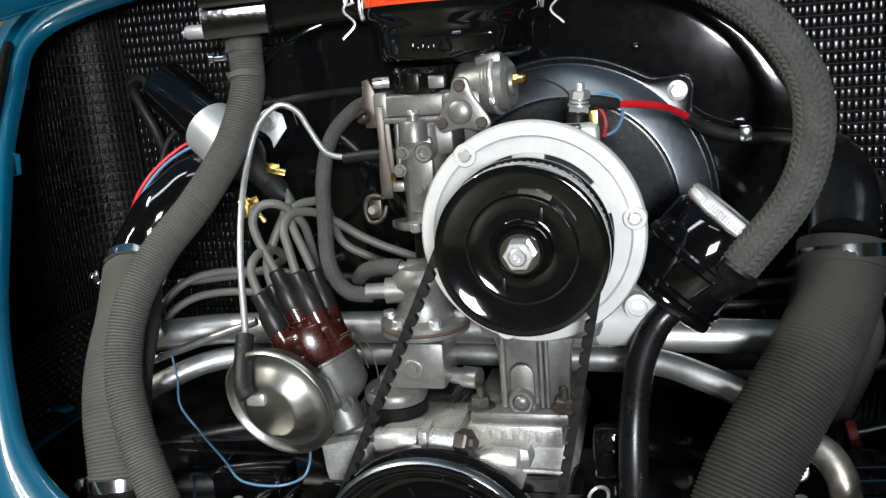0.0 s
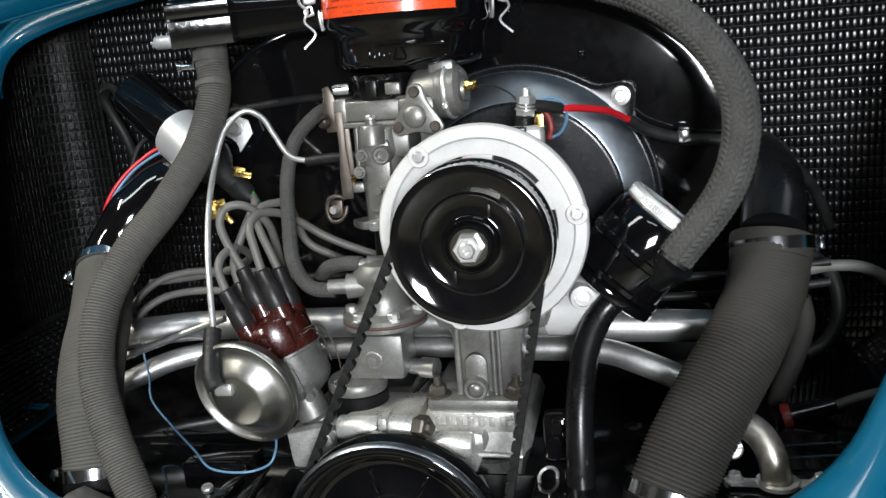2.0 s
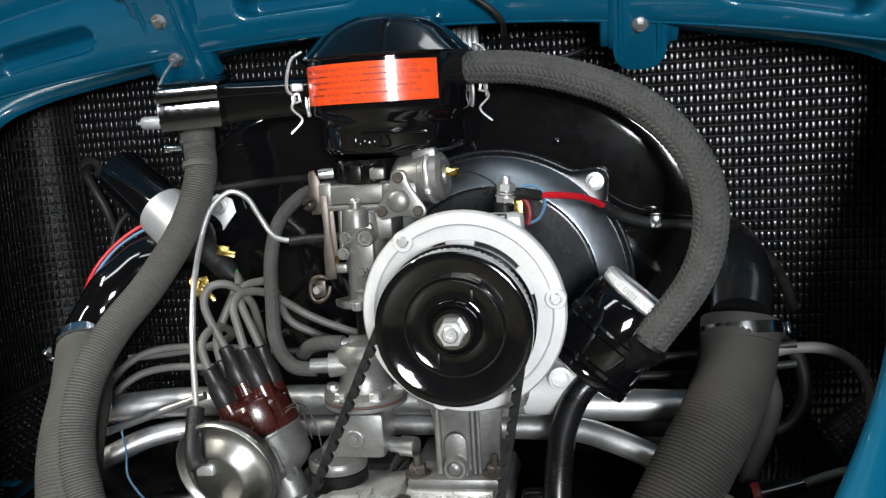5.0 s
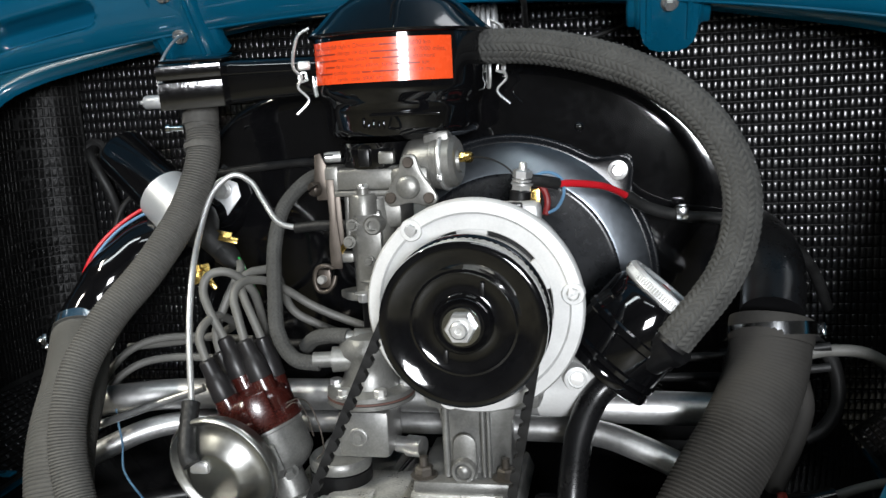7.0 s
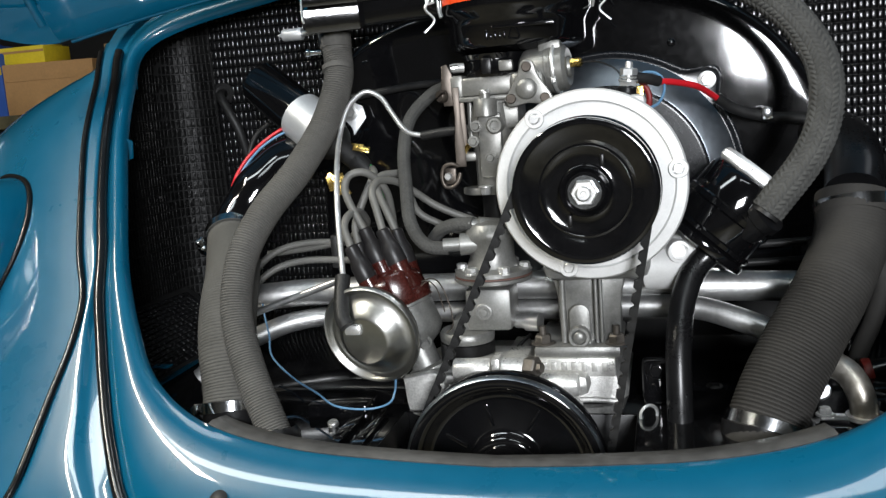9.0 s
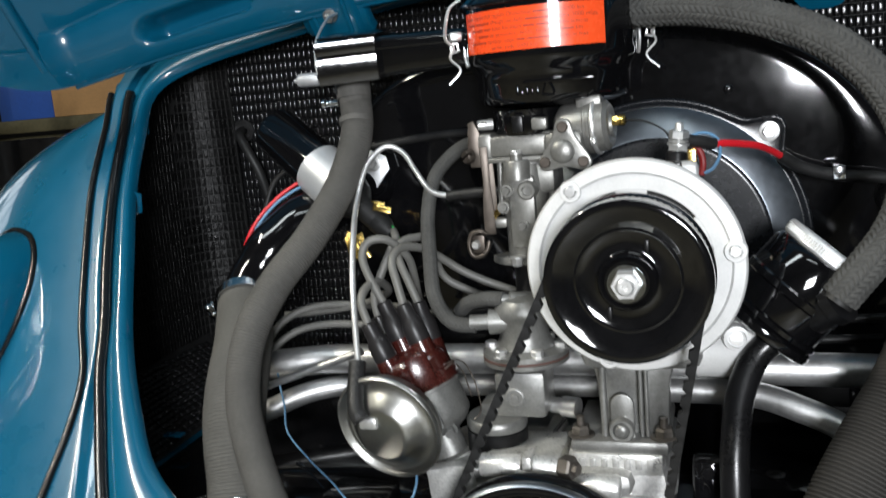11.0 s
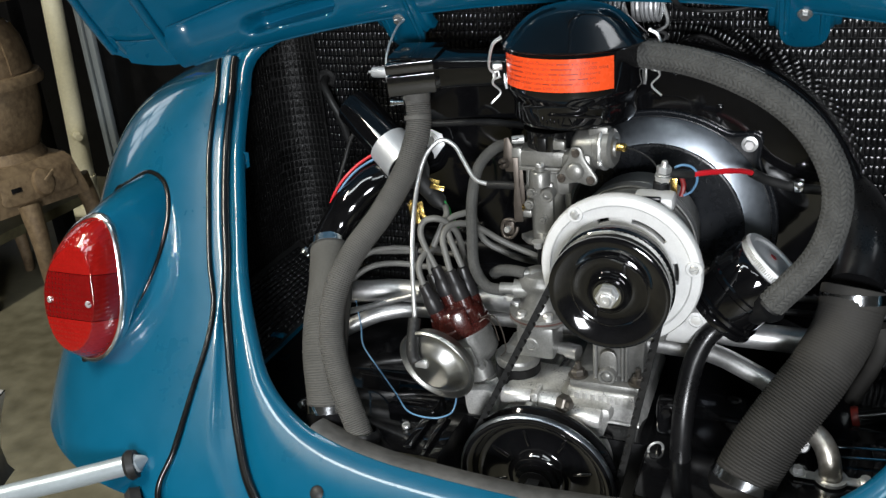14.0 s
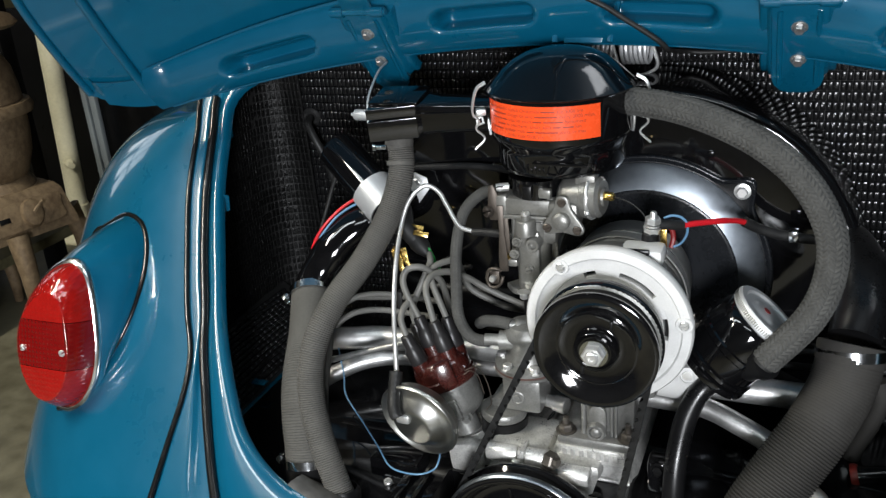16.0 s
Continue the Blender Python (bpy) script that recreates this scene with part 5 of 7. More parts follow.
# thin bent steel-coloured line along the box's upper front edge
part("edge_line", sweep([(-0.215, 0.868, 0.918), (-0.207, 0.866, 0.915), (-0.203, 0.864, 0.907)], 0.0016, 12, 6), STEEL, sn)

# ---- carburettor ----
cb = thing("carburettor", (-0.03, 0.86, 0.67), "dull silver cast carburettor with brass fittings", "carburettor")
CV = frame_at((-0.022, 0.88, 0), (0, 0, 1))
part("throat_clamp", lathe([(0.0, 0.800), (0.034, 0.800), (0.035, 0.803), (0.035, 0.822), (0.0, 0.822)], CV, 40), BLACKGLOSS, cb)
part("clamp_screw", slot_screw((-0.056, 0.858, 0.813), (-0.9, -0.4, 0), 0.0055, 0.016), STEEL, cb)
part("clamp_lug", block((-0.026, 0.845, 0.812), (0.012, 0.012, 0.018), 0.002), BLACKSATIN, cb)
part("clamp_lug", block((-0.004, 0.846, 0.811), (0.016, 0.01, 0.012), 0.002), CARBALU, cb)
part("float_bowl", block((-0.026, 0.88, 0.79), (0.068, 0.066, 0.022), 0.004), CARBALU, cb)
part("bowl_flange", block((-0.026, 0.882, 0.776), (0.078, 0.072, 0.006), 0.002), CARBALU, cb)
part("casting_boss", block((-0.064, 0.862, 0.791), (0.016, 0.03, 0.026), 0.003), CARBALU, cb)
part("casting_boss", block((0.002, 0.86, 0.795), (0.014, 0.02, 0.016), 0.003), CARBALU, cb)
part("bowl_body", block((-0.02, 0.88, 0.757), (0.054, 0.058, 0.036), 0.006), CARBALU, cb)
part("screw_cup", lathe([(0, -0.012), (0.0135, -0.012), (0.0135, 0.006), (0.012, 0.008), (0.006, 0.008), (0.006, 0.014), (0, 0.014)], frame_at((-0.03, 0.842, 0.768), (0, 0, 1)), 28), CARBALU, cb)
part("cup_screw", slot_screw((-0.03, 0.842, 0.781), (0, 0, 1), 0.0055, 0.005), STEEL, cb)
part("barrel", lathe([(0, 0.665), (0.021, 0.665), (0.022, 0.672), (0.0225, 0.70), (0.024, 0.725), (0.026, 0.745), (0.024, 0.77), (0, 0.77)], frame_at((-0.028, 0.868, 0), (0, 0, 1)), 40), CARBALU, cb)
part("barrel_web", block((-0.027, 0.846, 0.722), (0.028, 0.01, 0.075), 0.004), CARBALU, cb)
part("jet_boss", lathe([(0.0095, -0.014), (0.0095, 0.006), (0.008, 0.008), (0.0055, 0.008), (0.005, 0.002), (0, 0.002)], frame_at((-0.019, 0.838, 0.745), (0, -1, 0)), 24), CARBALU, cb)
for x, z in ((-0.042, 0.745), (-0.027, 0.708), (-0.046, 0.728)):
    part("jet_screw", slot_screw((x, 0.838, z), (0, -1, 0), 0.0045, 0.004, lathe([(0.0065, -0.006), (0.0065, 0.0), (0, 0.0)], frame_at((x, 0.838, z), (0, -1, 0)), 20)), CARBALU, cb)
part("side_pipe", sweep([(-0.052, 0.862, 0.776), (-0.053, 0.862, 0.72)], 0.0035, 10, 10), CARBALU, cb)
part("side_pipe", sweep([(0.002, 0.862, 0.77), (0.002, 0.862, 0.72)], 0.0045, 10, 10), CARBALU, cb)
part("idle_stub", block((-0.058, 0.855, 0.71), (0.024, 0.012, 0.011), 0.003), CARBALU, cb)
part("idle_screw", sweep([(-0.06, 0.85, 0.716), (-0.055, 0.848, 0.722), (-0.05, 0.845, 0.724)], 0.003, 10, 8), BRASS, cb)
part("manifold_flange", prism(smooth_outline([(-0.038, 0), (-0.02, 0.018), (0.02, 0.018), (0.038, 0), (0.02, -0.018), (-0.02, -0.018)], 40), 0.009, frame_at((-0.03, 0.868, 0.664), (0, 0, 1), (0, 1, 0)), 0.002), CARBALU, cb)
part("flange_nut", hex_bolt((-0.035, 0.838, 0.676), (0, 0, -1), 0.006, 0.01), STEEL, cb)
part("intake_pipe", sweep([(-0.03, 0.87, 0.667), (-0.03, 0.872, 0.62), (-0.03, 0.885, 0.56)], 0.016, 20, 20), BLACKSATIN, cb, "dark intake pipe")
part("pump_cover", prism(smooth_outline([(-0.027, -0.012), (-0.02, -0.021), (0.0, -0.018), (0.02, -0.021), (0.027, -0.012), (0.012, 0.012), (0.007, 0.027), (0.0, 0.030), (-0.007, 0.027), (-0.012, 0.012)], 60), 0.007, frame_at((0.022, 0.834, 0.785), (0, -1, 0), (0, 0, 1)), 0.0018), CARBALU, cb, "triangular pump cover")
part("pump_dome", lathe([(0.012, 0.0), (0.011, 0.007), (0.008, 0.0095), (0, 0.0095)], frame_at((0.021, 0.828, 0.783), (0, -1, 0)), 28), CARBALU, cb)
for x, z in ((0.003, 0.773), (0.041, 0.772), (0.022, 0.807)):
    part("pump_screw", slot_screw((x, 0.827, z), (0, -1, 0), 0.0055, 0.0035), LEVERSTEEL, cb)
part("pump_body", block((0.02, 0.852, 0.785), (0.04, 0.035, 0.036), 0.008), CARBALU, cb)
CHM = frame_at((0.022, 0.868, 0.802), (1, -0.12, 0.05), (0, 0, 1))
part("choke_housing", lathe([(0, -0.014), (0.016, -0.012), (0.024, -0.006), (0.026, 0.0), (0.026, 0.02), (0.027, 0.021), (0.027, 0.024), (0.0275, 0.0245), (0.0275, 0.027), (0.0265, 0.028), (0.0255, 0.04), (0.021, 0.044), (0, 0.044)], CHM, 48), CARBALU, cb, "round automatic choke housing")
part("choke_ring", lathe([(0.024, 0.0285), (0.0285, 0.0285), (0.029, 0.0295), (0.029, 0.031), (0.0285, 0.032), (0.024, 0.032), (0.024, 0.0285)], CHM, 48), STEEL, cb, "plated retaining ring")
part("choke_boss", lathe([(0, 0.044), (0.012, 0.044), (0.011, 0.047), (0, 0.047)], CHM, 24), CARBALU, cb)
part("choke_top", block((0.045, 0.862, 0.827), (0.026, 0.022, 0.016), 0.003), CARBALU, cb)
for a in (90, 210, 330):
    part("choke_screw", slot_screw(CHM @ Vector((0.026 * math.cos(radians(a)), 0.026 * math.sin(radians(a)), 0.028)), (1, -0.12, 0.05), 0.0048, 0.005), STEEL, cb)
part("choke_terminal", hex_bolt((0.066, 0.858, 0.808), (1, -0.3, 0), 0.0052, 0.009, False), BRASS, cb, "brass choke terminal")
part("choke_tip", lathe([(0.0055, 0.0), (0.0055, 0.005), (0.0035, 0.007), (0, 0.007)], frame_at((0.074, 0.856, 0.808), (1, -0.3, 0)), 12), BRASS, cb)
part("throttle_lever", prism([(-0.004, 0.006), (0.0045, 0.006), (0.0045, -0.03), (0.0075, -0.07), (0.0075, -0.086), (-0.0045, -0.086), (-0.0045, -0.06), (-0.0025, -0.03)], 0.0022, frame_at((-0.0655, 0.847, 0.785), (0.25, -1, 0), (0, 0, 1)), 0.0006), LEVERSTEEL, cb, "dull plated throttle lever")
part("lever_plate", prism([(-0.002, 0.004), (0.004, 0.004), (0.006, -0.05), (0.006, -0.08), (-0.001, -0.08)], 0.002, frame_at((-0.062, 0.853, 0.785), (0.25, -1, 0), (0, 0, 1)), 0.0005), LEVERSTEEL, cb)
part("lever_clevis", sweep([(-0.0675, 0.845, 0.70), (-0.0745, 0.842, 0.7035), (-0.084, 0.842, 0.70), (-0.087, 0.842, 0.688), (-0.0835, 0.842, 0.6775), (-0.075, 0.842, 0.6765), (-0.068, 0.843, 0.683), (-0.0655, 0.845, 0.692)], 0.0024, 50, 10), LEVERSTEEL, cb, "pressed steel clevis")
part("clevis_web", block((-0.0775, 0.847, 0.689), (0.014, 0.006, 0.02), 0.002), LEVERSTEEL, cb)
part("lever_pin", lathe([(0, 0), (0.0045, 0), (0.0045, 0.006), (0.0035, 0.0075), (0, 0.0075)], frame_at((-0.079, 0.844, 0.689), (0, -1, 0)), 16), STEEL, cb)
part("choke_lever", prism([(-0.006, -0.02), (0.01, -0.02), (0.004, 0.0), (0.006, 0.015), (0.0, 0.028), (-0.006, 0.026), (-0.008, 0.0)], 0.003, frame_at((-0.074, 0.85, 0.79), (0.1, -1, 0), (0, 0, 1)), 0.0008), LEVERSTEEL, cb)
part("lever_screw", slot_screw((-0.079, 0.848, 0.782), (-0.6, -0.8, 0), 0.0075, 0.008), LEVERSTEEL, cb)

# ---- oil filler ----
of = thing("oil_filler", (0.2, 0.83, 0.58), "black painted oil filler with ridged silver cap", "oil filler")
od = Vector((0.665, 0.06, 0.743)).normalized()
OC = Vector((0.268, 0.846, 0.673))
OM = frame_at(OC - od * 0.012, od, (0, 0, 1))
part("can", lathe([(0, -0.088), (0.034, -0.088), (0.045, -0.08), (0.049, -0.07), (0.0495, -0.046), (0.0515, -0.044), (0.0515, -0.038), (0.0495, -0.036), (0.049, -0.008), (0.046, -0.002), (0.044, 0.0), (0, 0.0)], OM, 56), BLACKGLOSS, of, "black painted can")
cap = part("cap", lathe([(0, 0.0), (0.0444, 0.0), (0.0462, 0.002), (0.0462, 0.011), (0.0444, 0.0135), (0.0372, 0.0135), (0.0348, 0.011), (0.024, 0.0105), (0.0216, 0.012), (0, 0.0125)], OM, 64), SILVERPAINT, of, "ridged silver cap")
for k in range(100):
    a = 2 * math.pi * k / 100
    part("ridge", block((0.0463 * math.cos(a), 0.0463 * math.sin(a), 0.0065), (0.0014, 0.0015, 0.006), 0, OM @ pose(0, 0, 0)), VACSTEEL, cap)
part("cap_mark", lathe([(0, 0.012), (0.005, 0.0125), (0.005, 0.013), (0, 0.0132)], OM @ pose(0.004, 0.004, 0), 8), DARKRED, cap, "small faded red mark")
part("neck", sweep([OC - od * 0.085, OC - od * 0.13 + Vector((-0.005, 0.0, 0.004)), (0.14, 0.84, 0.575)], lambda f: 0.03 - 0.004 * f, 20, 32), RINGALU, of, "bare cast neck")
part("neck_boss", lathe([(0, -0.045), (0.017, -0.045), (0.013, 0.0), (0.012, 0.004), (0.009, 0.0045), (0.0085, 0.001), (0, 0.001)], frame_at((0.179, 0.813, 0.596), (0.1, -1, 0.05)), 28), RINGALU, of)
part("neck_bolt", lathe([(0.0, 0), (0.006, 0), (0.006, 0.002), (0, 0.0025)], frame_at((0.179, 0.812, 0.596), (0.1, -1, 0.05)), 20), STEEL, of)
part("hose_stub", lathe([(0, -0.02), (0.017, -0.02), (0.017, 0.0), (0.02, 0.002), (0.02, 0.012), (0.014, 0.014), (0, 0.014)], frame_at((0.262, 0.805, 0.628), (0.55, -0.35, 0.45)), 28), BLACKSATIN, of)
part("foot_ring", lathe([(0.047, -0.09), (0.0525, -0.088), (0.0535, -0.084), (0.0525, -0.08), (0.0495, -0.078), (0.0525, -0.075), (0.0525, -0.071), (0.049, -0.069)], OM, 56), BLACKGLOSS, of, "double rolled foot ring")
solo("breather_downpipe", sweep([(0.232, 0.83, 0.622), (0.222, 0.815, 0.602), (0.198, 0.808, 0.582), (0.182, 0.79, 0.55), (0.175, 0.765, 0.505), (0.174, 0.75, 0.46), (0.174, 0.74, 0.40)], 0.0135, 60, 24), PIPEBLACK, "black painted breather pipe running down beside the belt", "pipe")

# ---- hoses ----
bh = thing("breather_hose", (0.268, 0.795, 0.638), "thick grey braided breather hose from air cleaner to oil filler", "hose")
BREATHER = [(0.088, 0.905, 0.916), (0.149, 0.888, 0.911), (0.204, 0.872, 0.897), (0.256, 0.855, 0.874), (0.299, 0.842, 0.838), (0.326, 0.828, 0.791), (0.329, 0.814, 0.744), (0.312, 0.802, 0.695), (0.268, 0.795, 0.638)]
part("braided_sleeve", braided(BREATHER, 0.0172, 14, 0.006, 0.13), BRAID, bh)
part("inner_tube", sweep([Vector(BREATHER[-2]).lerp(Vector(BREATHER[-1]), 0.6), Vector(BREATHER[-1]), Vector(BREATHER[-1]) + (Vector(BREATHER[-1]) - Vector(BREATHER[-2])) * 0.06], 0.0145, 12, 24), RUBBER, bh, "black rubber inner tube")


def duct(name, pts, r, pitch, depth, seg, plain, mat, label, group="", cuffs=(True, True)):
    """A corrugated hose with smooth end cuffs."""
    h = thing(name, pts[-1], label, "hose", group)
    part("corrugated_tube", ribbed(pts, r, pitch, depth, seg, plain), mat, h)
    for end, keep in zip((pts[:2], pts[::-1][:2]), cuffs):
        a, b = Vector(end[0]), Vector(end[1])
        if keep:
            d = (b - a).normalized()
            part("end_cuff", lathe([(r * 0.9, -0.004), (r * 1.03, -0.003), (r * 1.045, 0.0), (r * 1.04, 0.016), (r * 1.02, 0.02), (r * 0.9, 0.021)], frame_at(a, d), 40), mat, h, "smooth hose end")
    return h


duct("warm_air_hose", [(-0.228, 0.905, 0.866), (-0.225, 0.902, 0.85), (-0.222, 0.889, 0.812), (-0.234, 0.863, 0.761), (-0.257, 0.819, 0.709), (-0.286, 0.776, 0.664), (-0.302, 0.74, 0.618), (-0.302, 0.712, 0.562), (-0.284, 0.69, 0.507), (-0.253, 0.668, 0.447), (-0.238, 0.66, 0.42)], 0.0176, 0.003, 0.09, 36, 0.0, HOSEGREY, "long thin grey corrugated hose curving down from the snorkel", "", (True, False))
duct("heater_hose", [(-0.376, 0.866, 0.63), (-0.367, 0.846, 0.616), (-0.345, 0.793, 0.585), (-0.332, 0.747, 0.55), (-0.322, 0.719, 0.513), (-0.313, 0.702, 0.474), (-0.309, 0.692, 0.448)], 0.0325, 0.0034, 0.034, 44, 0.35, HOSEGREY_MID, "thick mid-grey corrugated heater hose with steel clips", "heater hoses", (False, False))
duct("heater_hose", [(0.361, 0.848, 0.641), (0.359, 0.84, 0.625), (0.351, 0.823, 0.594), (0.331, 0.795, 0.558), (0.303, 0.768, 0.517), (0.276, 0.742, 0.476), (0.258, 0.722, 0.44), (0.25, 0.712, 0.415)], 0.0375, 0.0038, 0.055, 48, 0.3, HOSEGREY_DARK, "thick dark grey corrugated heater hose with steel clips", "heater hoses", (True, True))
hc = thing("hose_collar", (-0.226, 0.903, 0.853), "grey stepped collar with a small screw on the thin hose", "hose clamp", "hose clamps")
part("band", lathe([(0.0165, -0.012), (0.0195, -0.012), (0.02, -0.006), (0.0195, 0.0), (0.02, 0.004), (0.0165, 0.005)], frame_at((-0.2265, 0.903, 0.856), (0.05, -0.15, -1)), 36), HOSEGREY, hc)
part("seam_ring", lathe([(0.0165, -0.003), (0.0192, -0.003), (0.0192, 0.003), (0.0165, 0.003)], frame_at((-0.2235, 0.894, 0.826), (0.08, -0.35, -1)), 36), HOSEGREY, hc)
part("screw", lathe([(0, 0), (0.003, 0), (0.003, 0.014), (0.0045, 0.015), (0.0045, 0.019), (0, 0.019)], frame_at((-0.243, 0.895, 0.848), (-1, -0.2, 0)), 12), CLAMPSTEEL, hc)
worm_clamp("hose_clamp", (-0.373, 0.86, 0.625), (0.3, -0.75, -0.5), 0.0345, (-1, -0.2, -0.35))
worm_clamp("hose_clamp", (-0.311, 0.696, 0.457), (0.1, -0.3, -1), 0.0345, (-1, 0.1, 0))
worm_clamp("hose_clamp", (0.361, 0.846, 0.634), (0.05, -0.35, -1), 0.039, (1, 0.3, -0.3))
worm_clamp("hose_clamp", (0.256, 0.72, 0.433), (-0.3, -0.4, -0.9), 0.039, (1, 0.3, -0.3))
solo("hose_spigot", lathe([(0.033, 0), (0.036, 0.01), (0.036, 0.06), (0.03, 0.06)], frame_at((-0.308, 0.69, 0.40), (0, 0.1, 1)), 40), BLACKSATIN, "black tin spigot under the heater hose", "duct", "duct spigots")
solo("hose_spigot", lathe([(0.036, 0), (0.041, 0.01), (0.041, 0.045), (0.034, 0.045)], frame_at((0.246, 0.708, 0.39), (0.2, 0.3, 1)), 40), BLACKSATIN, "black tin spigot under the heater hose", "duct", "duct spigots")
solo("hose_spigot", lathe([(0.016, 0), (0.024, 0.004), (0.024, 0.012), (0.019, 0.02)], frame_at((-0.244, 0.664, 0.427), (0, 0.1, 1)), 40), BLACKSATIN, "black tin spigot under the thin hose", "duct", "duct spigots")
solo("fuel_hose", braided([(-0.078, 0.885, 0.795), (-0.11, 0.905, 0.785), (-0.137, 0.9, 0.758), (-0.14, 0.872, 0.72), (-0.132, 0.842, 0.676), (-0.124, 0.822, 0.638), (-0.105, 0.814, 0.613), (-0.078, 0.815, 0.608)], 0.0078, 10, 0.0042, 0.1), BRAID, "thin grey braided fuel hose looping below the carburettor", "hose", "fuel hoses")
solo("fuel_hose", braided([(-0.105, 0.85, 0.615), (-0.09, 0.835, 0.628), (-0.07, 0.826, 0.634), (-0.048, 0.82, 0.635)], 0.0078, 10, 0.0042, 0.1), BRAID, "short grey braided fuel hose at the pump", "hose", "fuel hoses")
vp = thing("vacuum_pipe", (-0.18, 0.735, 0.59), "thin bright steel vacuum pipe with braided rubber ends", "pipe")
part("pipe", sweep([(-0.116, 0.882, 0.737), (-0.138, 0.882, 0.744), (-0.158, 0.892, 0.768), (-0.172, 0.897, 0.787), (-0.191, 0.893, 0.795), (-0.209, 0.877, 0.776), (-0.215, 0.855, 0.741), (-0.204, 0.806, 0.703), (-0.192, 0.765, 0.655), (-0.181, 0.735, 0.594), (-0.178, 0.728, 0.578)], 0.0032, 120, 12), STEEL, vp)
part("rubber_sleeve", braided([(-0.1805, 0.733, 0.594), (-0.1785, 0.718, 0.572), (-0.174, 0.704, 0.555), (-0.168, 0.7, 0.546)], 0.0085, 8, 0.008, 0.07), RUBBER, vp, "black braided sleeve")
part("rubber_sleeve", braided([(-0.118, 0.881, 0.737), (-0.09, 0.876, 0.74), (-0.052, 0.865, 0.742)], 0.0055, 7, 0.007, 0.1), RUBBER, vp, "black braided sleeve")

# ---- metal pipes behind ----
for label, pts, r in (("dull aluminised heater pipe crossing behind the alternator stand", [(-0.42, 0.875, 0.535), (-0.33, 0.893, 0.541), (-0.26, 0.905, 0.542), (0.0, 0.9, 0.545), (0.15, 0.888, 0.543), (0.32, 0.895, 0.537), (0.36, 0.9, 0.534)], 0.0175),
                      ("bent bright steel pre-heat pipe", [(0.06, 0.87, 0.523), (0.137, 0.866, 0.524), (0.195, 0.862, 0.522), (0.24, 0.85, 0.511), (0.28, 0.84, 0.495), (0.32, 0.83, 0.47)], 0.0135),
                      ("bent bright steel pre-heat pipe", [(-0.42, 0.82, 0.45), (-0.385, 0.835, 0.478), (-0.35, 0.862, 0.495), (-0.31, 0.89, 0.506), (-0.25, 0.91, 0.508), (-0.1, 0.91, 0.51), (0.06, 0.9, 0.515)], 0.0125),
                      ("slim dull steel rod beside the distributor", [(-0.365, 0.84, 0.522), (-0.327, 0.842, 0.535), (-0.282, 0.845, 0.55), (-0.225, 0.848, 0.569)], 0.0044)):
    solo("steel_pipe", sweep(pts, r, 60, 24), PIPESTEEL, label, "pipe", "pipes behind the engine")

# ---- distributor ----
ds = thing("distributor", (-0.11, 0.80, 0.46), "distributor with brown bakelite cap and steel vacuum can", "distributor")
dd = Vector((-0.38, 0.06, 0.92)).normalized()
RC = Vector((-0.141, 0.808, 0.541))
DM = frame_at(RC, dd, (0, 1, 0))
part("housing", lathe([(0, -0.075), (0.018, -0.075), (0.018, -0.052), (0.03, -0.046), (0.037, -0.038), (0.0385, -0.034), (0.0385, -0.004), (0.04, -0.003), (0.04, 0.0), (0, 0.0)], DM, 48), CASTALU, ds, "cast aluminium body")
part("cap_skirt", lathe([(0, 0.0), (0.0415, 0.0), (0.043, 0.002), (0.043, 0.013), (0.0405, 0.015), (0.0395, 0.027), (0.037, 0.034), (0.03, 0.04), (0.018, 0.045), (0, 0.047)], DM, 48), BAKELITE, ds, "glossy brown bakelite cap")
part("cap_panel", block((0, 0, 0), (0.024, 0.036, 0.01), 0.003, frame_at(RC + dd * 0.024 + Vector((0.02, -0.034, 0.008)), Vector((0.4, -0.85, 0.22)), dd)), BAKELITE, ds)
TOWERS = []
for tip in ((-0.188, 0.785, 0.62), (-0.179, 0.812, 0.636), (-0.155, 0.806, 0.635), (-0.146, 0.83, 0.631), (-0.194, 0.828, 0.616)):
    tip = Vector(tip)
    side = (tip - RC) - dd * (tip - RC).dot(dd)
    side *= min(1.0, 0.027 / side.length)
    base = RC + side + dd * 0.022
    up = (tip - base).normalized()
    m = frame_at(tip - up * 0.062, up)
    part("tower", lathe([(0.0135, -0.02), (0.013, 0.0), (0.0112, 0.035), (0.0, 0.036)], m, 24), BAKELITE, ds)
    part("boot", lathe([(0.0118, 0.018), (0.0124, 0.020), (0.0116, 0.038), (0.0098, 0.043), (0.0088, 0.046), (0.0082, 0.06), (0.006, 0.062), (0, 0.062)], m, 24), BOOTRUBBER, ds, "dark grey rubber boot")
    TOWERS.append((tip - up * 0.004, up))
part("clip_spring", sweep([RC + Vector(v) for v in ((0.034, -0.02, 0.034), (0.044, -0.012, 0.036), (0.052, -0.006, 0.028), (0.06, -0.004, 0.006), (0.064, -0.006, -0.02), (0.056, -0.01, -0.03))], 0.0008, 30, 8), LEVERSTEEL, ds, "thin wire clip")
part("clip_spring", sweep([RC + Vector(v) for v in ((0.034, -0.024, 0.03), (0.042, -0.018, 0.034), (0.05, -0.012, 0.022), (0.056, -0.01, -0.004))], 0.0008, 24, 8), LEVERSTEEL, ds, "thin wire clip")
mp = frame_at(RC - dd * 0.019 + Vector((0.012, -0.0395, -0.002)), Vector((0.3, -0.95, 0.12)), dd)
part("maker_plate", block((0, 0, 0), (0.022, 0.028, 0.004), 0.0018, mp), CASTALU, ds)
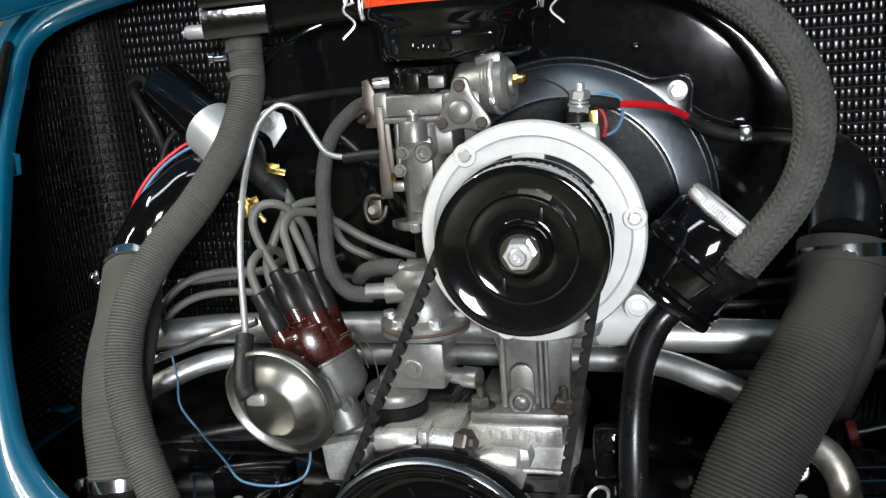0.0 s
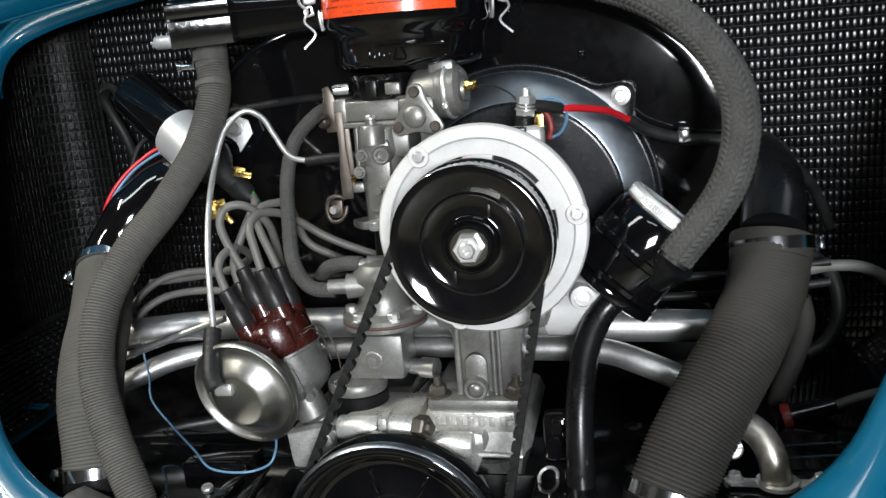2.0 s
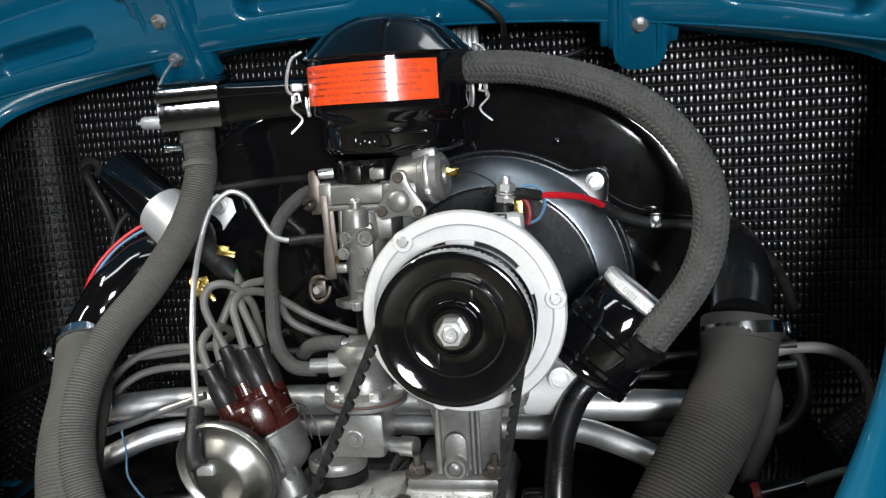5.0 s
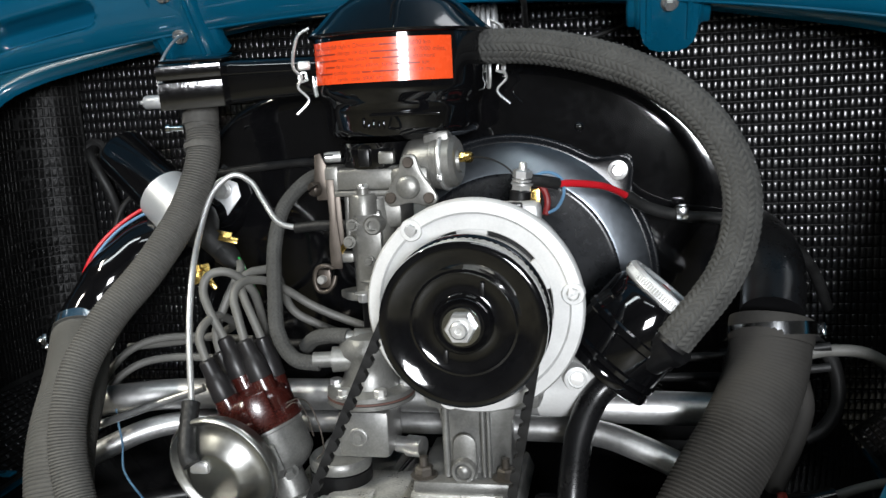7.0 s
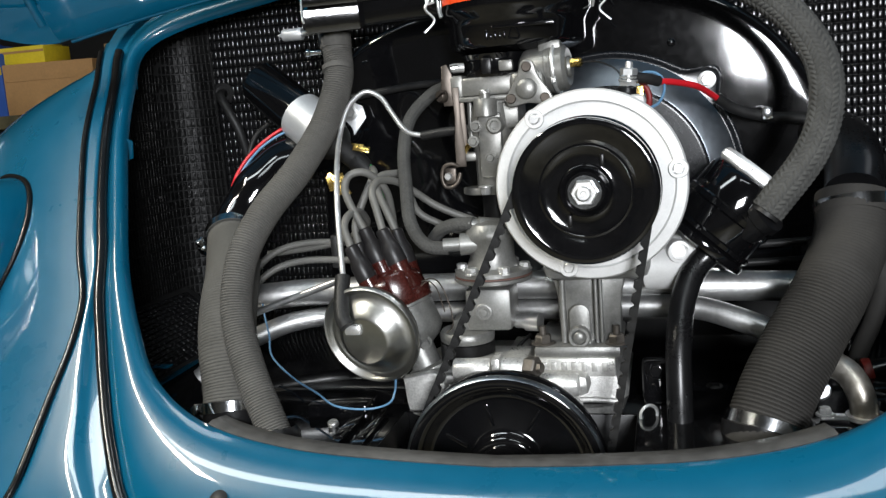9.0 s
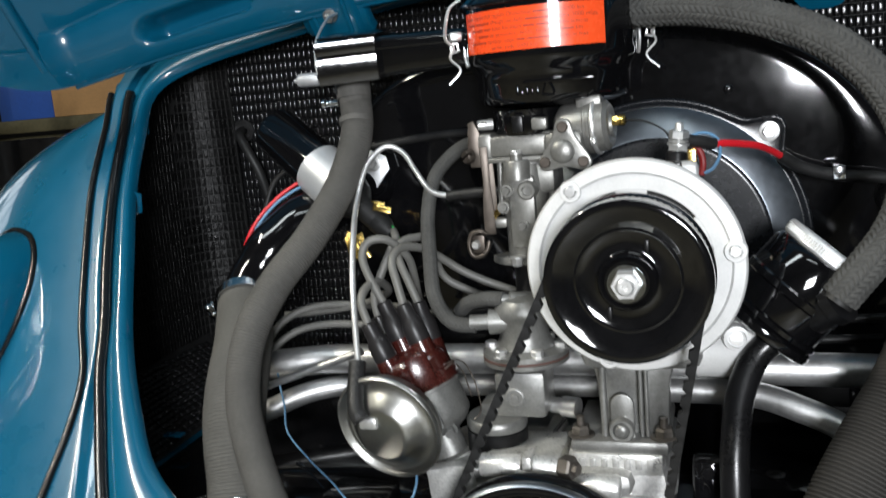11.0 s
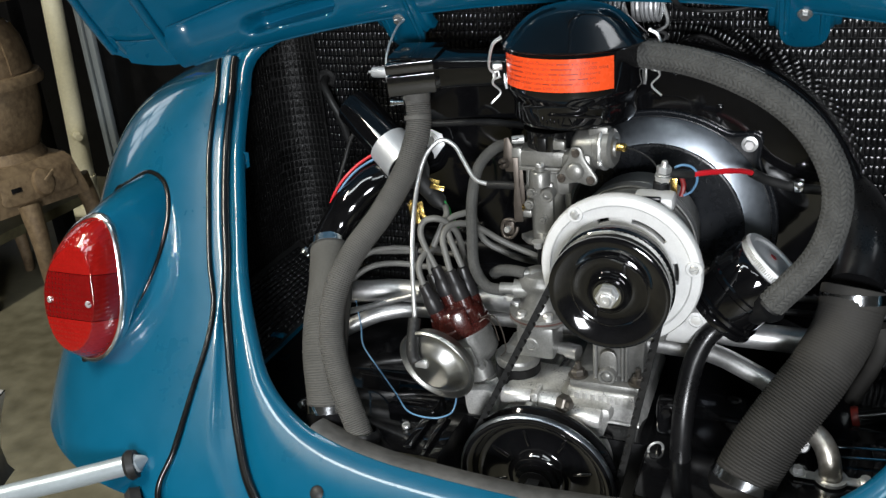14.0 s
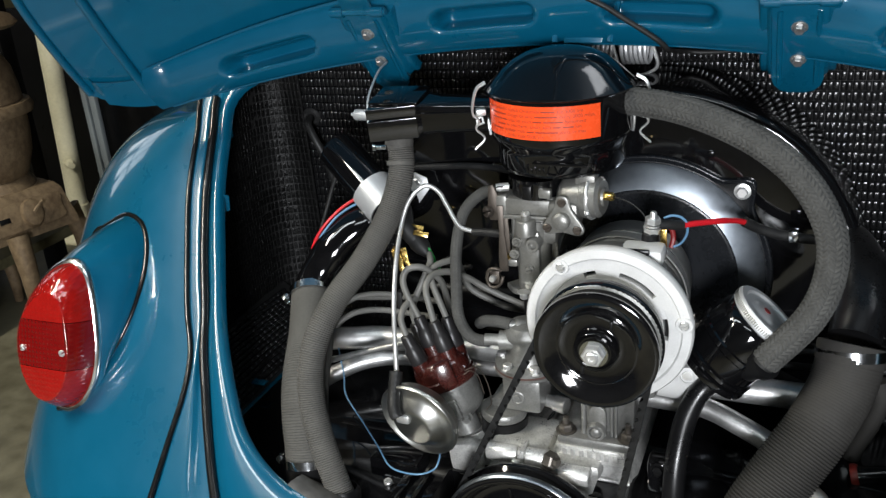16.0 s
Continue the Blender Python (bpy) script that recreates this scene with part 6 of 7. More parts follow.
part("plate_mark", lathe([(0.0035, 0.0018), (0.006, 0.0018), (0.006, 0.0028), (0.0035, 0.0028), (0.0035, 0.0018)], mp @ pose(0, 0.002, 0), 20), CASTALU, ds)
part("clamp", block((-0.1, 0.80, 0.462), (0.06, 0.05, 0.012), 0.003), CASTALU, ds)
part("clamp_stem", lathe([(0, 0), (0.02, 0), (0.022, 0.03), (0, 0.03)], frame_at((-0.098, 0.81, 0.44), dd), 28), CASEALU, ds)
part("hold_screw", hex_bolt((-0.108, 0.785, 0.505), (0.3, -0.9, -0.2), 0.006, 0.01), CASTALU, ds)
VM = frame_at((-0.151, 0.724, 0.5295), (-0.16, -0.96, -0.2), (0, 0, 1))
vac = part("vacuum_can", lathe([(0.0, -0.03), (0.035, -0.028), (0.051, -0.016), (0.0545, -0.006), (0.0575, -0.003), (0.0578, 0.0), (0.0555, 0.0025), (0.0528, 0.0012), (0.0505, -0.003), (0.047, -0.0035), (0.04, 0.0035), (0.0325, 0.0105), (0.0285, 0.0135), (0.0265, 0.0145), (0.025, 0.0147), (0, 0.0147)], VM, 72), VACSTEEL, ds, "dished steel vacuum can", 60)
part("nipple", block((-0.164, 0.709, 0.5405), (0.019, 0.012, 0.012), 0.003), STEEL, vac)
part("vac_arm", block((-0.14, 0.765, 0.52), (0.03, 0.06, 0.018), 0.004), CASTALU, ds)

# ignition leads: out of the boots and over to the coil and the plugs
leads = (
    [TOWERS[1][0], (-0.194, 0.815, 0.664), (-0.201, 0.82, 0.683), (-0.197, 0.825, 0.697), (-0.184, 0.83, 0.701), (-0.172, 0.838, 0.695), (-0.16, 0.85, 0.676), (-0.16, 0.865, 0.651), (-0.164, 0.885, 0.617), (-0.17, 0.92, 0.58)],
    [TOWERS[2][0], (-0.161, 0.81, 0.659), (-0.166, 0.815, 0.675), (-0.166, 0.825, 0.685), (-0.161, 0.84, 0.689), (-0.147, 0.86, 0.684), (-0.131, 0.88, 0.668), (-0.111, 0.89, 0.651), (-0.082, 0.895, 0.636), (-0.05, 0.9, 0.623), (-0.02, 0.92, 0.61)],
    [TOWERS[3][0], (-0.156, 0.833, 0.653), (-0.165, 0.838, 0.671), (-0.17, 0.845, 0.683), (-0.168, 0.855, 0.692), (-0.158, 0.87, 0.694), (-0.147, 0.885, 0.688), (-0.138, 0.9, 0.645), (-0.112, 0.905, 0.626), (-0.082, 0.91, 0.613), (-0.05, 0.93, 0.6)],
    [TOWERS[0][0], (-0.195, 0.79, 0.64), (-0.194, 0.805, 0.653), (-0.189, 0.83, 0.654), (-0.2, 0.88, 0.63), (-0.26, 0.925, 0.603), (-0.36, 0.93, 0.59)],
    [TOWERS[4][0], (-0.195, 0.828, 0.637), (-0.187, 0.832, 0.66), (-0.18, 0.84, 0.678), (-0.177, 0.852, 0.69), (-0.177, 0.862, 0.697), (-0.184, 0.876, 0.701)],
)
for pts in leads:
    solo("ignition_lead", sweep(pts, 0.0046, 90, 12), WIREGREY, "soft grey ignition lead from the distributor", "ignition lead", "ignition leads")
for z, y in ((0.6, 0.93), (0.578, 0.92)):
    solo("ignition_lead", sweep([(-0.2, y, z), (-0.3, y - 0.005, z + 0.004), (-0.35, y - 0.02, z - 0.01), (-0.38, y - 0.05, z - 0.05)], 0.0046, 50, 12), WIREGREY, "soft grey ignition lead run along the tin", "ignition lead", "ignition leads")
solo("lead_holder", block((-0.26, 0.925, 0.592), (0.01, 0.016, 0.045), 0.003), RUBBER, "black rubber holder for two leads", "lead holder", "lead holders")
solo("lead_holder", block((0.33, 0.93, 0.565), (0.01, 0.016, 0.045), 0.003), RUBBER, "black rubber holder for two leads", "lead holder", "lead holders")
for z in (0.578, 0.556):
    solo("ignition_lead", sweep([(0.2, 0.94, z), (0.33, 0.93, z + 0.006), (0.43, 0.92, z + 0.02)], 0.0046, 40, 12), RUBBER, "black ignition lead run along the tin", "ignition lead", "ignition leads")

# ---- coil ----
coil = thing("ignition_coil", (-0.27, 0.95, 0.73), "black cylindrical ignition coil in a silver bracket", "ignition coil")
cd = Vector((-0.757, 0.367, 0.54)).normalized()
C0 = Vector((-0.284, 0.93, 0.764))
CO = frame_at(C0, cd, (0, 0, 1))
part("can", lathe([(0, -0.045), (0.0305, -0.045), (0.031, -0.04), (0.031, 0.1), (0.03, 0.104), (0.026, 0.104), (0.0255, 0.101), (0, 0.101)], CO, 48), BLACKGLOSS, coil)
part("bracket", lathe([(0.0311, -0.03), (0.0328, -0.03), (0.0328, 0.014), (0.0311, 0.014), (0.0311, -0.03)], CO, 48), SILVERPAINT, coil, "matte silver clamp band")
part("bracket_foot", prism([(-0.02, 0.012), (-0.004, 0.022), (0.014, 0.014), (0.018, -0.002), (-0.004, -0.03), (-0.016, -0.02)], 0.003, frame_at((-0.236, 0.972, 0.765), (0.1, -1, 0.1), (0, 0, 1)), 0.0006), SILVERPAINT, coil)
part("bracket_bolt", hex_bolt((-0.238, 0.966, 0.772), (0, -1, 0), 0.0075, 0.007), STEEL, coil)
part("cap", lathe([(0, -0.1), (0.01, -0.1), (0.0125, -0.096), (0.014, -0.07), (0.0235, -0.058), (0.028, -0.045), (0, -0.045)], CO, 36), RUBBER, coil, "black moulded cap")
part("lead_boot", lathe([(0, -0.125), (0.006, -0.125), (0.012, -0.112), (0.0135, -0.1), (0, -0.1)], CO, 24), RUBBER, coil)
for t, u in (((-0.216, 0.9, 0.722), (0.8, -0.5, 0.1)), ((-0.241, 0.898, 0.688), (0.3, -0.6, -0.5))):
    t, u = Vector(t), Vector(u).normalized()
    part("terminal", lathe([(0, -0.012), (0.0055, -0.012), (0.0055, 0.002), (0.0035, 0.003), (0.0035, 0.007), (0, 0.007)], frame_at(t, -cd), 6), BRASS, coil, "brass terminal")
    part("spade_plate", block((0.0, 0, 0), (0.022, 0.02, 0.0016), 0.0006, frame_at(t + u * 0.004, (0.2, -0.9, 0.35), u)), BRASS, coil, "brass spade plate")
    part("spade", block((0, 0, 0), (0.0075, 0.022, 0.0025), 0.0008, frame_at(t + u * 0.017 + Vector((0.002, -0.004, 0.002)), (0.2, -0.9, 0.4), u)), BRASS, coil)
    part("spade", block((0, 0, 0), (0.006, 0.026, 0.0035), 0.001, frame_at(t + Vector((0.012, -0.006, -0.009)), (0.3, -0.9, 0.3), (0.6, 0, -0.8))), BRASS, coil)
solo("coil_feed_wire", sweep([(-0.381, 0.888, 0.688), (-0.373, 0.892, 0.705), (-0.361, 0.9, 0.723), (-0.345, 0.912, 0.74), (-0.325, 0.922, 0.754), (-0.305, 0.93, 0.762)], 0.0022, 50, 10), REDPLASTIC, "thin red wire at the coil", "wire")
solo("coil_signal_wire", sweep([(-0.376, 0.883, 0.684), (-0.368, 0.886, 0.701), (-0.356, 0.893, 0.719), (-0.341, 0.905, 0.736), (-0.321, 0.915, 0.749), (-0.301, 0.923, 0.757)], 0.0017, 50, 10), BLUEPLASTIC, "thin light blue wire at the coil", "wire")
solo("coil_ground_wire", sweep([(-0.197, 0.893, 0.708), (-0.188, 0.885, 0.703), (-0.183, 0.885, 0.693), (-0.182, 0.888, 0.684), (-0.176, 0.9, 0.66)], 0.0024, 30, 8), GREENPLASTIC, "thin green wire below the coil", "wire")
sc = thing("sleeved_cable", (-0.515, 1.145, 0.815), "black sleeved cable coming through the bulkhead behind the coil", "cable")
part("sleeve", sweep([(-0.517, 1.152, 0.818), (-0.508, 1.128, 0.812), (-0.492, 1.118, 0.788), (-0.478, 1.12, 0.755), (-0.472, 1.13, 0.71)], 0.0068, 40, 14), RUBBER, sc)
part("grommet", lathe([(0.008, 0.0), (0.016, 0.0), (0.017, 0.004), (0.012, 0.008), (0.008, 0.007)], frame_at((-0.516, 1.156, 0.817), (0.2, -1, -0.1)), 24), RUBBER, sc)
solo("grey_cable", sweep([(-0.395, 1.05, 0.765), (-0.418, 1.045, 0.745), (-0.432, 1.035, 0.705), (-0.44, 1.01, 0.66), (-0.438, 0.99, 0.63)], 0.0035, 40, 10), RUBBER, "thin dark grey cable hanging behind the coil", "cable")

# ---- alternator wiring ----
aw = thing("alternator_cable", (0.23, 0.93, 0.757), "black and red cable from the alternator to the shroud", "cable")
part("lug_sleeve", sweep([(0.138, 0.828, 0.786), (0.15, 0.835, 0.784), (0.164, 0.846, 0.78)], 0.0058, 20, 14), RUBBER, aw, "black heat-shrink sleeve")
part("red_run", sweep([(0.162, 0.845, 0.78), (0.18, 0.862, 0.778), (0.204, 0.89, 0.772), (0.218, 0.915, 0.764), (0.229, 0.932, 0.756)], 0.0036, 40, 14), REDPLASTIC, aw, "red insulated section")
part("black_run", sweep([(0.228, 0.931, 0.757), (0.25, 0.945, 0.742), (0.286, 0.958, 0.73), (0.34, 0.97, 0.722), (0.39, 0.99, 0.70), (0.43, 1.03, 0.66), (0.46, 1.08, 0.60)], 0.0065, 70, 14), RUBBER, aw)
solo("cable_clip", block((0.286, 0.954, 0.734), (0.013, 0.016, 0.015), 0.002, None), CLAMPSTEEL, "small steel clip holding the cable on the shroud", "cable clip")
solo("signal_wire", sweep([(0.142, 0.845, 0.788), (0.151, 0.848, 0.791), (0.161, 0.85, 0.789), (0.168, 0.85, 0.782), (0.169, 0.85, 0.769), (0.163, 0.848, 0.757), (0.154, 0.845, 0.752)], 0.0016, 50, 8), BLUEPLASTIC, "thin light blue looped wire on the alternator", "wire")
solo("earth_wire", sweep([(0.144, 0.848, 0.782), (0.151, 0.85, 0.772), (0.153, 0.85, 0.761), (0.151, 0.846, 0.75)], 0.0032, 30, 8), DARKRED, "short dark red wire on the alternator", "wire")
solo("choke_wire", sweep([(0.08, 0.855, 0.808), (0.1, 0.845, 0.806), (0.12, 0.835, 0.795), (0.128, 0.83, 0.775)], 0.001, 30, 6), RUBBER, "thin dark choke wire", "wire")
solo("loose_wire", sweep([(-0.345, 0.865, 0.536), (-0.342, 0.862, 0.517), (-0.335, 0.854, 0.497), (-0.325, 0.836, 0.473), (-0.284, 0.804, 0.455), (-0.2335, 0.754, 0.453), (-0.1975, 0.719, 0.45), (-0.16, 0.716, 0.448), (-0.139, 0.729, 0.45), (-0.134, 0.739, 0.46), (-0.132, 0.742, 0.477)], 0.0012, 110, 8), BLUEPLASTIC, "thin light blue wire hanging by the vacuum can", "wire")

# ---- lower right of the engine bay ----
solo("exhaust_preheat_pipe", sweep([(0.275, 0.81, 0.462), (0.302, 0.79, 0.478), (0.322, 0.775, 0.482), (0.34, 0.762, 0.474), (0.35, 0.751, 0.453), (0.353, 0.747, 0.42)], 0.0135, 40, 24), HEATSTEEL, "short bent steel pipe with a brown heat tint", "pipe")
fl = thing("pipe_flange", (0.353, 0.747, 0.43), "steel flange round a short bent pipe", "flange")
part("ring", lathe([(0.0135, 0), (0.019, 0), (0.019, 0.004), (0.0135, 0.004)], frame_at((0.353, 0.747, 0.433), (0, 0, 1)), 28), STEEL, fl)
part("ear", block((0.353, 0.747, 0.434), (0.085, 0.014, 0.003), 0.0012), STEEL, fl)
for x in (0.315, 0.391):
    part("nut", hex_bolt((x, 0.747, 0.436), (0, 0, 1), 0.0065, 0.008), STEEL, fl, "", 20)
solo("cover_screw", slot_screw((0.318, 0.79, 0.447), (-0.1, -1, 0.3), 0.0098, 0.006), PIPESTEEL, "large slotted blue-zinc screw in the tin", "screw", "tin screws", smooth=30)
solo("cover_screw", slot_screw((-0.198, 0.708, 0.432), (0, -0.3, 1), 0.006, 0.005), PIPESTEEL, "slotted zinc screw in the tin", "screw", "tin screws", smooth=30)
solo("cover_screw", slot_screw((-0.348, 0.869, 0.432), (0, -0.3, 1), 0.009, 0.005), PIPESTEEL, "slotted zinc screw in the tin", "screw", "tin screws", smooth=30)
sp = thing("plug_connector", (0.40, 0.881, 0.44), "black spark plug connector with a red seal", "plug connector")
part("body", sweep([(0.383, 0.881, 0.44), (0.405, 0.882, 0.446), (0.43, 0.884, 0.453)], lambda f: 0.0125 - 0.003 * f, 20, 18), RUBBERGLOSS, sp)
part("seal", lathe([(0.0, 0), (0.014, 0), (0.0155, 0.004), (0.0145, 0.009), (0, 0.009)], frame_at((0.386, 0.881, 0.441), (-1, 0.0, -0.25)), 24), SEALRED, sp, "red rubber seal")
part("lead", sweep([(0.428, 0.884, 0.452), (0.46, 0.888, 0.462), (0.52, 0.895, 0.475)], 0.0048, 20, 12), WIREGREY, sp, "grey lead")
solo("ignition_lead", sweep([(0.40, 0.92, 0.588), (0.43, 0.925, 0.592), (0.465, 0.93, 0.588), (0.495, 0.935, 0.568), (0.512, 0.94, 0.535), (0.515, 0.945, 0.5)], 0.0062, 50, 12), WIREGREY, "soft grey lead curving down beside the heater hose", "ignition lead", "ignition leads")
solo("ignition_lead", sweep([(0.415, 0.95, 0.60), (0.44, 0.955, 0.57), (0.445, 0.95, 0.53), (0.43, 0.945, 0.50), (0.41, 0.94, 0.49)], 0.0075, 50, 12), RUBBER, "dark sleeved lead curving down beside the heater hose", "ignition lead", "ignition leads")
solo("duct_tube", sweep([(0.4, 0.92, 0.56), (0.405, 0.92, 0.53), (0.395, 0.92, 0.49), (0.38, 0.92, 0.45), (0.375, 0.92, 0.415)], 0.0105, 30, 20), HOSEGREY_DARK, "short grey tube behind the heater hose", "tube")
for z, y in ((0.445, 0.80), (0.437, 0.79)):
    solo("tin_edge_rail", sweep([(0.36, y, z), (0.39, y + 0.003, z + 0.001), (0.42, y + 0.006, z + 0.002)], 0.0016, 12, 8), CLAMPSTEEL, "thin bright folded edge of the cylinder tin", "trim", "tin edges")
ct = thing("cylinder_tin", (0.36, 0.93, 0.44), "black gloss cylinder cover tin", "engine tin", "cylinder tins")
part("cover", sheet([[(x, y, 0.412 + 0.03 * math.sin(math.pi * min(1, (y - 0.78) / 0.36)) ** 0.6) for x in np.linspace(0.16, 0.46, 10)] for y in np.linspace(0.785, 1.12, 18)], 0.0015), BLACKGLOSS, ct)
part("bracket", block((0.15, 0.80, 0.455), (0.03, 0.03, 0.05), 0.006), BLACKGLOSS, ct)
part("bolt", hex_bolt((0.15, 0.783, 0.47), (0, -1, 0.2), 0.007, 0.006), BLACKGLOSS, ct)
ct = thing("cylinder_tin", (-0.3, 0.93, 0.44), "black gloss cylinder cover tin", "engine tin", "cylinder tins")
part("cover", sheet([[(x, y, 0.425 + 0.035 * math.sin(math.pi * min(1, (y - 0.78) / 0.36)) ** 0.6) for x in np.linspace(-0.42, -0.14, 10)] for y in np.linspace(0.785, 1.12, 18)], 0.0015), BLACKGLOSS, ct)
part("step", block((-0.205, 0.762, 0.43), (0.072, 0.05, 0.03), 0.004), BLACKGLOSS, ct)
part("strut", block((-0.175, 0.705, 0.436), (0.012, 0.09, 0.004), 0.001), BLACKGLOSS, ct)
part("strut", block((-0.15, 0.705, 0.436), (0.006, 0.09, 0.004), 0.001), BLACKGLOSS, ct)

part("bolt", hex_bolt((-0.338, 0.825, 0.432), (0.1, -0.3, 1), 0.007, 0.006), PIPESTEEL, ct, "zinc bolt", 20)
solo("dip_ring", lathe([(0.01, -0.0018), (0.0118, 0), (0.01, 0.0018), (0.0082, 0), (0.01, -0.0018)], frame_at((0.142, 0.75, 0.433), (0.5, -0.85, 0)), 28), STEEL, "small steel pull ring of the dipstick", "dipstick")
solo("accelerator_cable_tube", sweep([(-0.25, 0.985, 0.79), (-0.15, 0.975, 0.80), (-0.08, 0.96, 0.80)], 0.005, 30, 10), RUBBER, "black tube running behind the carburettor", "tube")

# ---- garage things ----
SPACE[0] = ROOM
SPACE[0] = Matrix.Translation((-1.722, 1.46, 0)) @ Matrix.Diagonal((0.683, 0.683, 0.945, 1)) @ Matrix.Translation((1.69, -1.55, 0))
stove = thing("stove", (-1.72, 1.55, 0), "old brown rusty cast-iron pot-belly stove", "stove")
SV = frame_at((-1.69, 1.55, 0), (0, 0, 1), (0, 1, 0))
SB = Matrix.Translation((-1.69, 1.55, 0)) @ pose(0, 0, 0, 0, 0, -16)
part("base_box", lofted([([(-0.2, -0.19), (0.2, -0.19), (0.2, 0.19), (-0.2, 0.19)], 0.29), ([(-0.2, -0.19), (0.2, -0.19), (0.2, 0.19), (-0.2, 0.19)], 0.305), ([(-0.17, -0.165), (0.17, -0.165), (0.17, 0.165), (-0.17, 0.165)], 0.395), ([(-0.155, -0.15), (0.155, -0.15), (0.155, 0.15), (-0.155, 0.15)], 0.41)], SB), STOVEIRON, stove)
part("base_dome", lathe([(0, 0.40), (0.15, 0.40), (0.145, 0.42), (0.12, 0.44), (0, 0.44)], SV, 36), STOVEIRON, stove)
ASH = frame_at(SB @ Vector((0.187, 0.0, 0.35)), SB.to_3x3() @ Vector((1, 0, 0.33)), (0, 0, 1))
part("ash_door", prism(smooth_outline([(-0.14, 0.036), (0.0, 0.04), (0.14, 0.036), (0.143, 0.0), (0.14, -0.036), (0.0, -0.04), (-0.14, -0.036), (-0.143, 0.0)], 48), 0.008, ASH, 0.003), STOVEIRON, stove)
part("panel_boss", lathe([(0, 0), (0.042, 0.004), (0.036, 0.02), (0.015, 0.026), (0, 0.026)], ASH @ pose(0.02, 0.0, 0.004), 28), STOVEIRON, stove)
part("boss_pin", sweep([ASH @ Vector((0.02, 0.0, 0.028)), ASH @ Vector((0.035, 0.008, 0.034)), ASH @ Vector((0.06, 0.02, 0.034))], 0.006, 10, 8), STOVEIRON, stove)
# no opening here: a black slab gives the slot its dark inside
part("draught_slot_shade", block((-0.085, 0.0, 0.009), (0.04, 0.014, 0.003), 0.001, ASH), BLACKSATIN, stove)
part("belly", lathe([(0.11, 0.43), (0.13, 0.44), (0.16, 0.5), (0.172, 0.56), (0.172, 0.6), (0.165, 0.62), (0, 0.62)], SV, 40), STOVEIRON, stove)
part("rim", lathe([(0.165, 0.605), (0.2, 0.61), (0.205, 0.625), (0.195, 0.64), (0.16, 0.64)], SV, 40), STOVEIRON, stove)
part("hood", lathe([(0.165, 0.635), (0.162, 0.68), (0.15, 0.73), (0.12, 0.775), (0.06, 0.80), (0, 0.805)], SV, 40), STOVEIRON, stove)
part("hood_door", sheet([[SV @ Vector((r * math.cos(t), r * math.sin(t), z)) for t in np.linspace(-0.15, 1.25, 16)] for r, z in ((0.173, 0.645), (0.17, 0.68), (0.158, 0.73), (0.132, 0.768))], 0.008), STOVEIRON, stove)
part("top_plate", lathe([(0, 0.83), (0.2, 0.83), (0.22, 0.84), (0.2, 0.86), (0.12, 0.88), (0, 0.885)], SV, 36), STOVEIRON, stove)
part("flue", lathe([(0.06, 0.8), (0.06, 0.835), (0.0, 0.835)], SV, 24), STOVEIRON, stove)
for x, y in ((-0.17, -0.2), (0.2, -0.13), (-0.2, 0.13), (0.13, 0.2)):
    part("leg", sweep([(-1.69 + x, 1.55 + y, 0.31), (-1.69 + x * 1.12, 1.55 + y * 1.1, 0.2), (-1.69 + x * 1.0, 1.55 + y, 0.06), (-1.69 + x * 1.1, 1.55 + y * 1.1, 0.0)], lambda f: 0.04 - 0.022 * f, 24, 12), STOVEIRON, stove)
SPACE[0] = ROOM
pole = thing("pole", (-2.07, 2.03, 0), "chipped cream painted steel pole standing on a foot plate", "pole")
part("shaft", sweep([(-2.066, 2.03, 0.0), (-2.052, 2.03, 0.2), (-2.035, 2.03, 0.45), (-2.016, 2.03, 0.72)], 0.031, 20, 24), CREAM, pole)
part("sleeve", sweep([(-2.066, 2.03, 0.0), (-2.062, 2.03, 0.06), (-2.0575, 2.03, 0.12)], 0.035, 8, 24), CREAM, pole)
part("foot_plate", block((-2.09, 1.99, 0.006), (0.16, 0.09, 0.012), 0.003), CREAM, pole)
part("upper_rod", sweep([(-2.017, 2.03, 0.71), (-2.008, 2.03, 0.85), (-1.995, 2.03, 1.02)], 0.017, 8, 16), RUSTY, pole, "thin brown rod rising from the pole")
part("bolt", hex_bolt((-2.03, 2.01, 0.27), (0.8, -0.6, 0), 0.014, 0.045), CREAM, pole)
solo("black_board", block((-2.15, 2.34, 0.365), (1.4, 0.03, 0.73), 0.003), BLACKSATIN, "black panel leaning against the wall", "panel")
solo("metal_rail", block((-2.185, 2.3, 0.55), (0.022, 0.02, 1.1), 0.003), WHITEMETAL, "thin grey metal rail standing upright", "rail", "upright rails")
solo("metal_rail", block((-2.14, 2.29, 0.55), (0.026, 0.02, 1.1), 0.003), WHITEMETAL, "thin grey metal rail standing upright", "rail", "upright rails")
rack = thing("steel_rack", (-2.05, 1.3, 0), "dark steel rack with a low shelf", "rack")
for x, y in ((-1.76, 1.3), (-2.4, 1.3), (-1.9, 1.75), (-2.5, 1.75)):
    part("post", block((x, y, 0.5), (0.05, 0.05, 1.0), 0.004), BLACKSATIN, rack)
for z in (0.17,):
    part("shelf", block((-2.12, 1.5, z), (0.72, 0.5, 0.03), 0.004), OLIVE, rack)
part("tie", sweep([(-1.74, 1.275, 0.58), (-1.735, 1.27, 0.52), (-1.74, 1.275, 0.44)], 0.008, 12, 10), BLUEPLASTIC, rack, "blue rag tied to the post")
bench = thing("bench", (-2.4, 3.1, 0), "dark work bench against the wall", "bench")
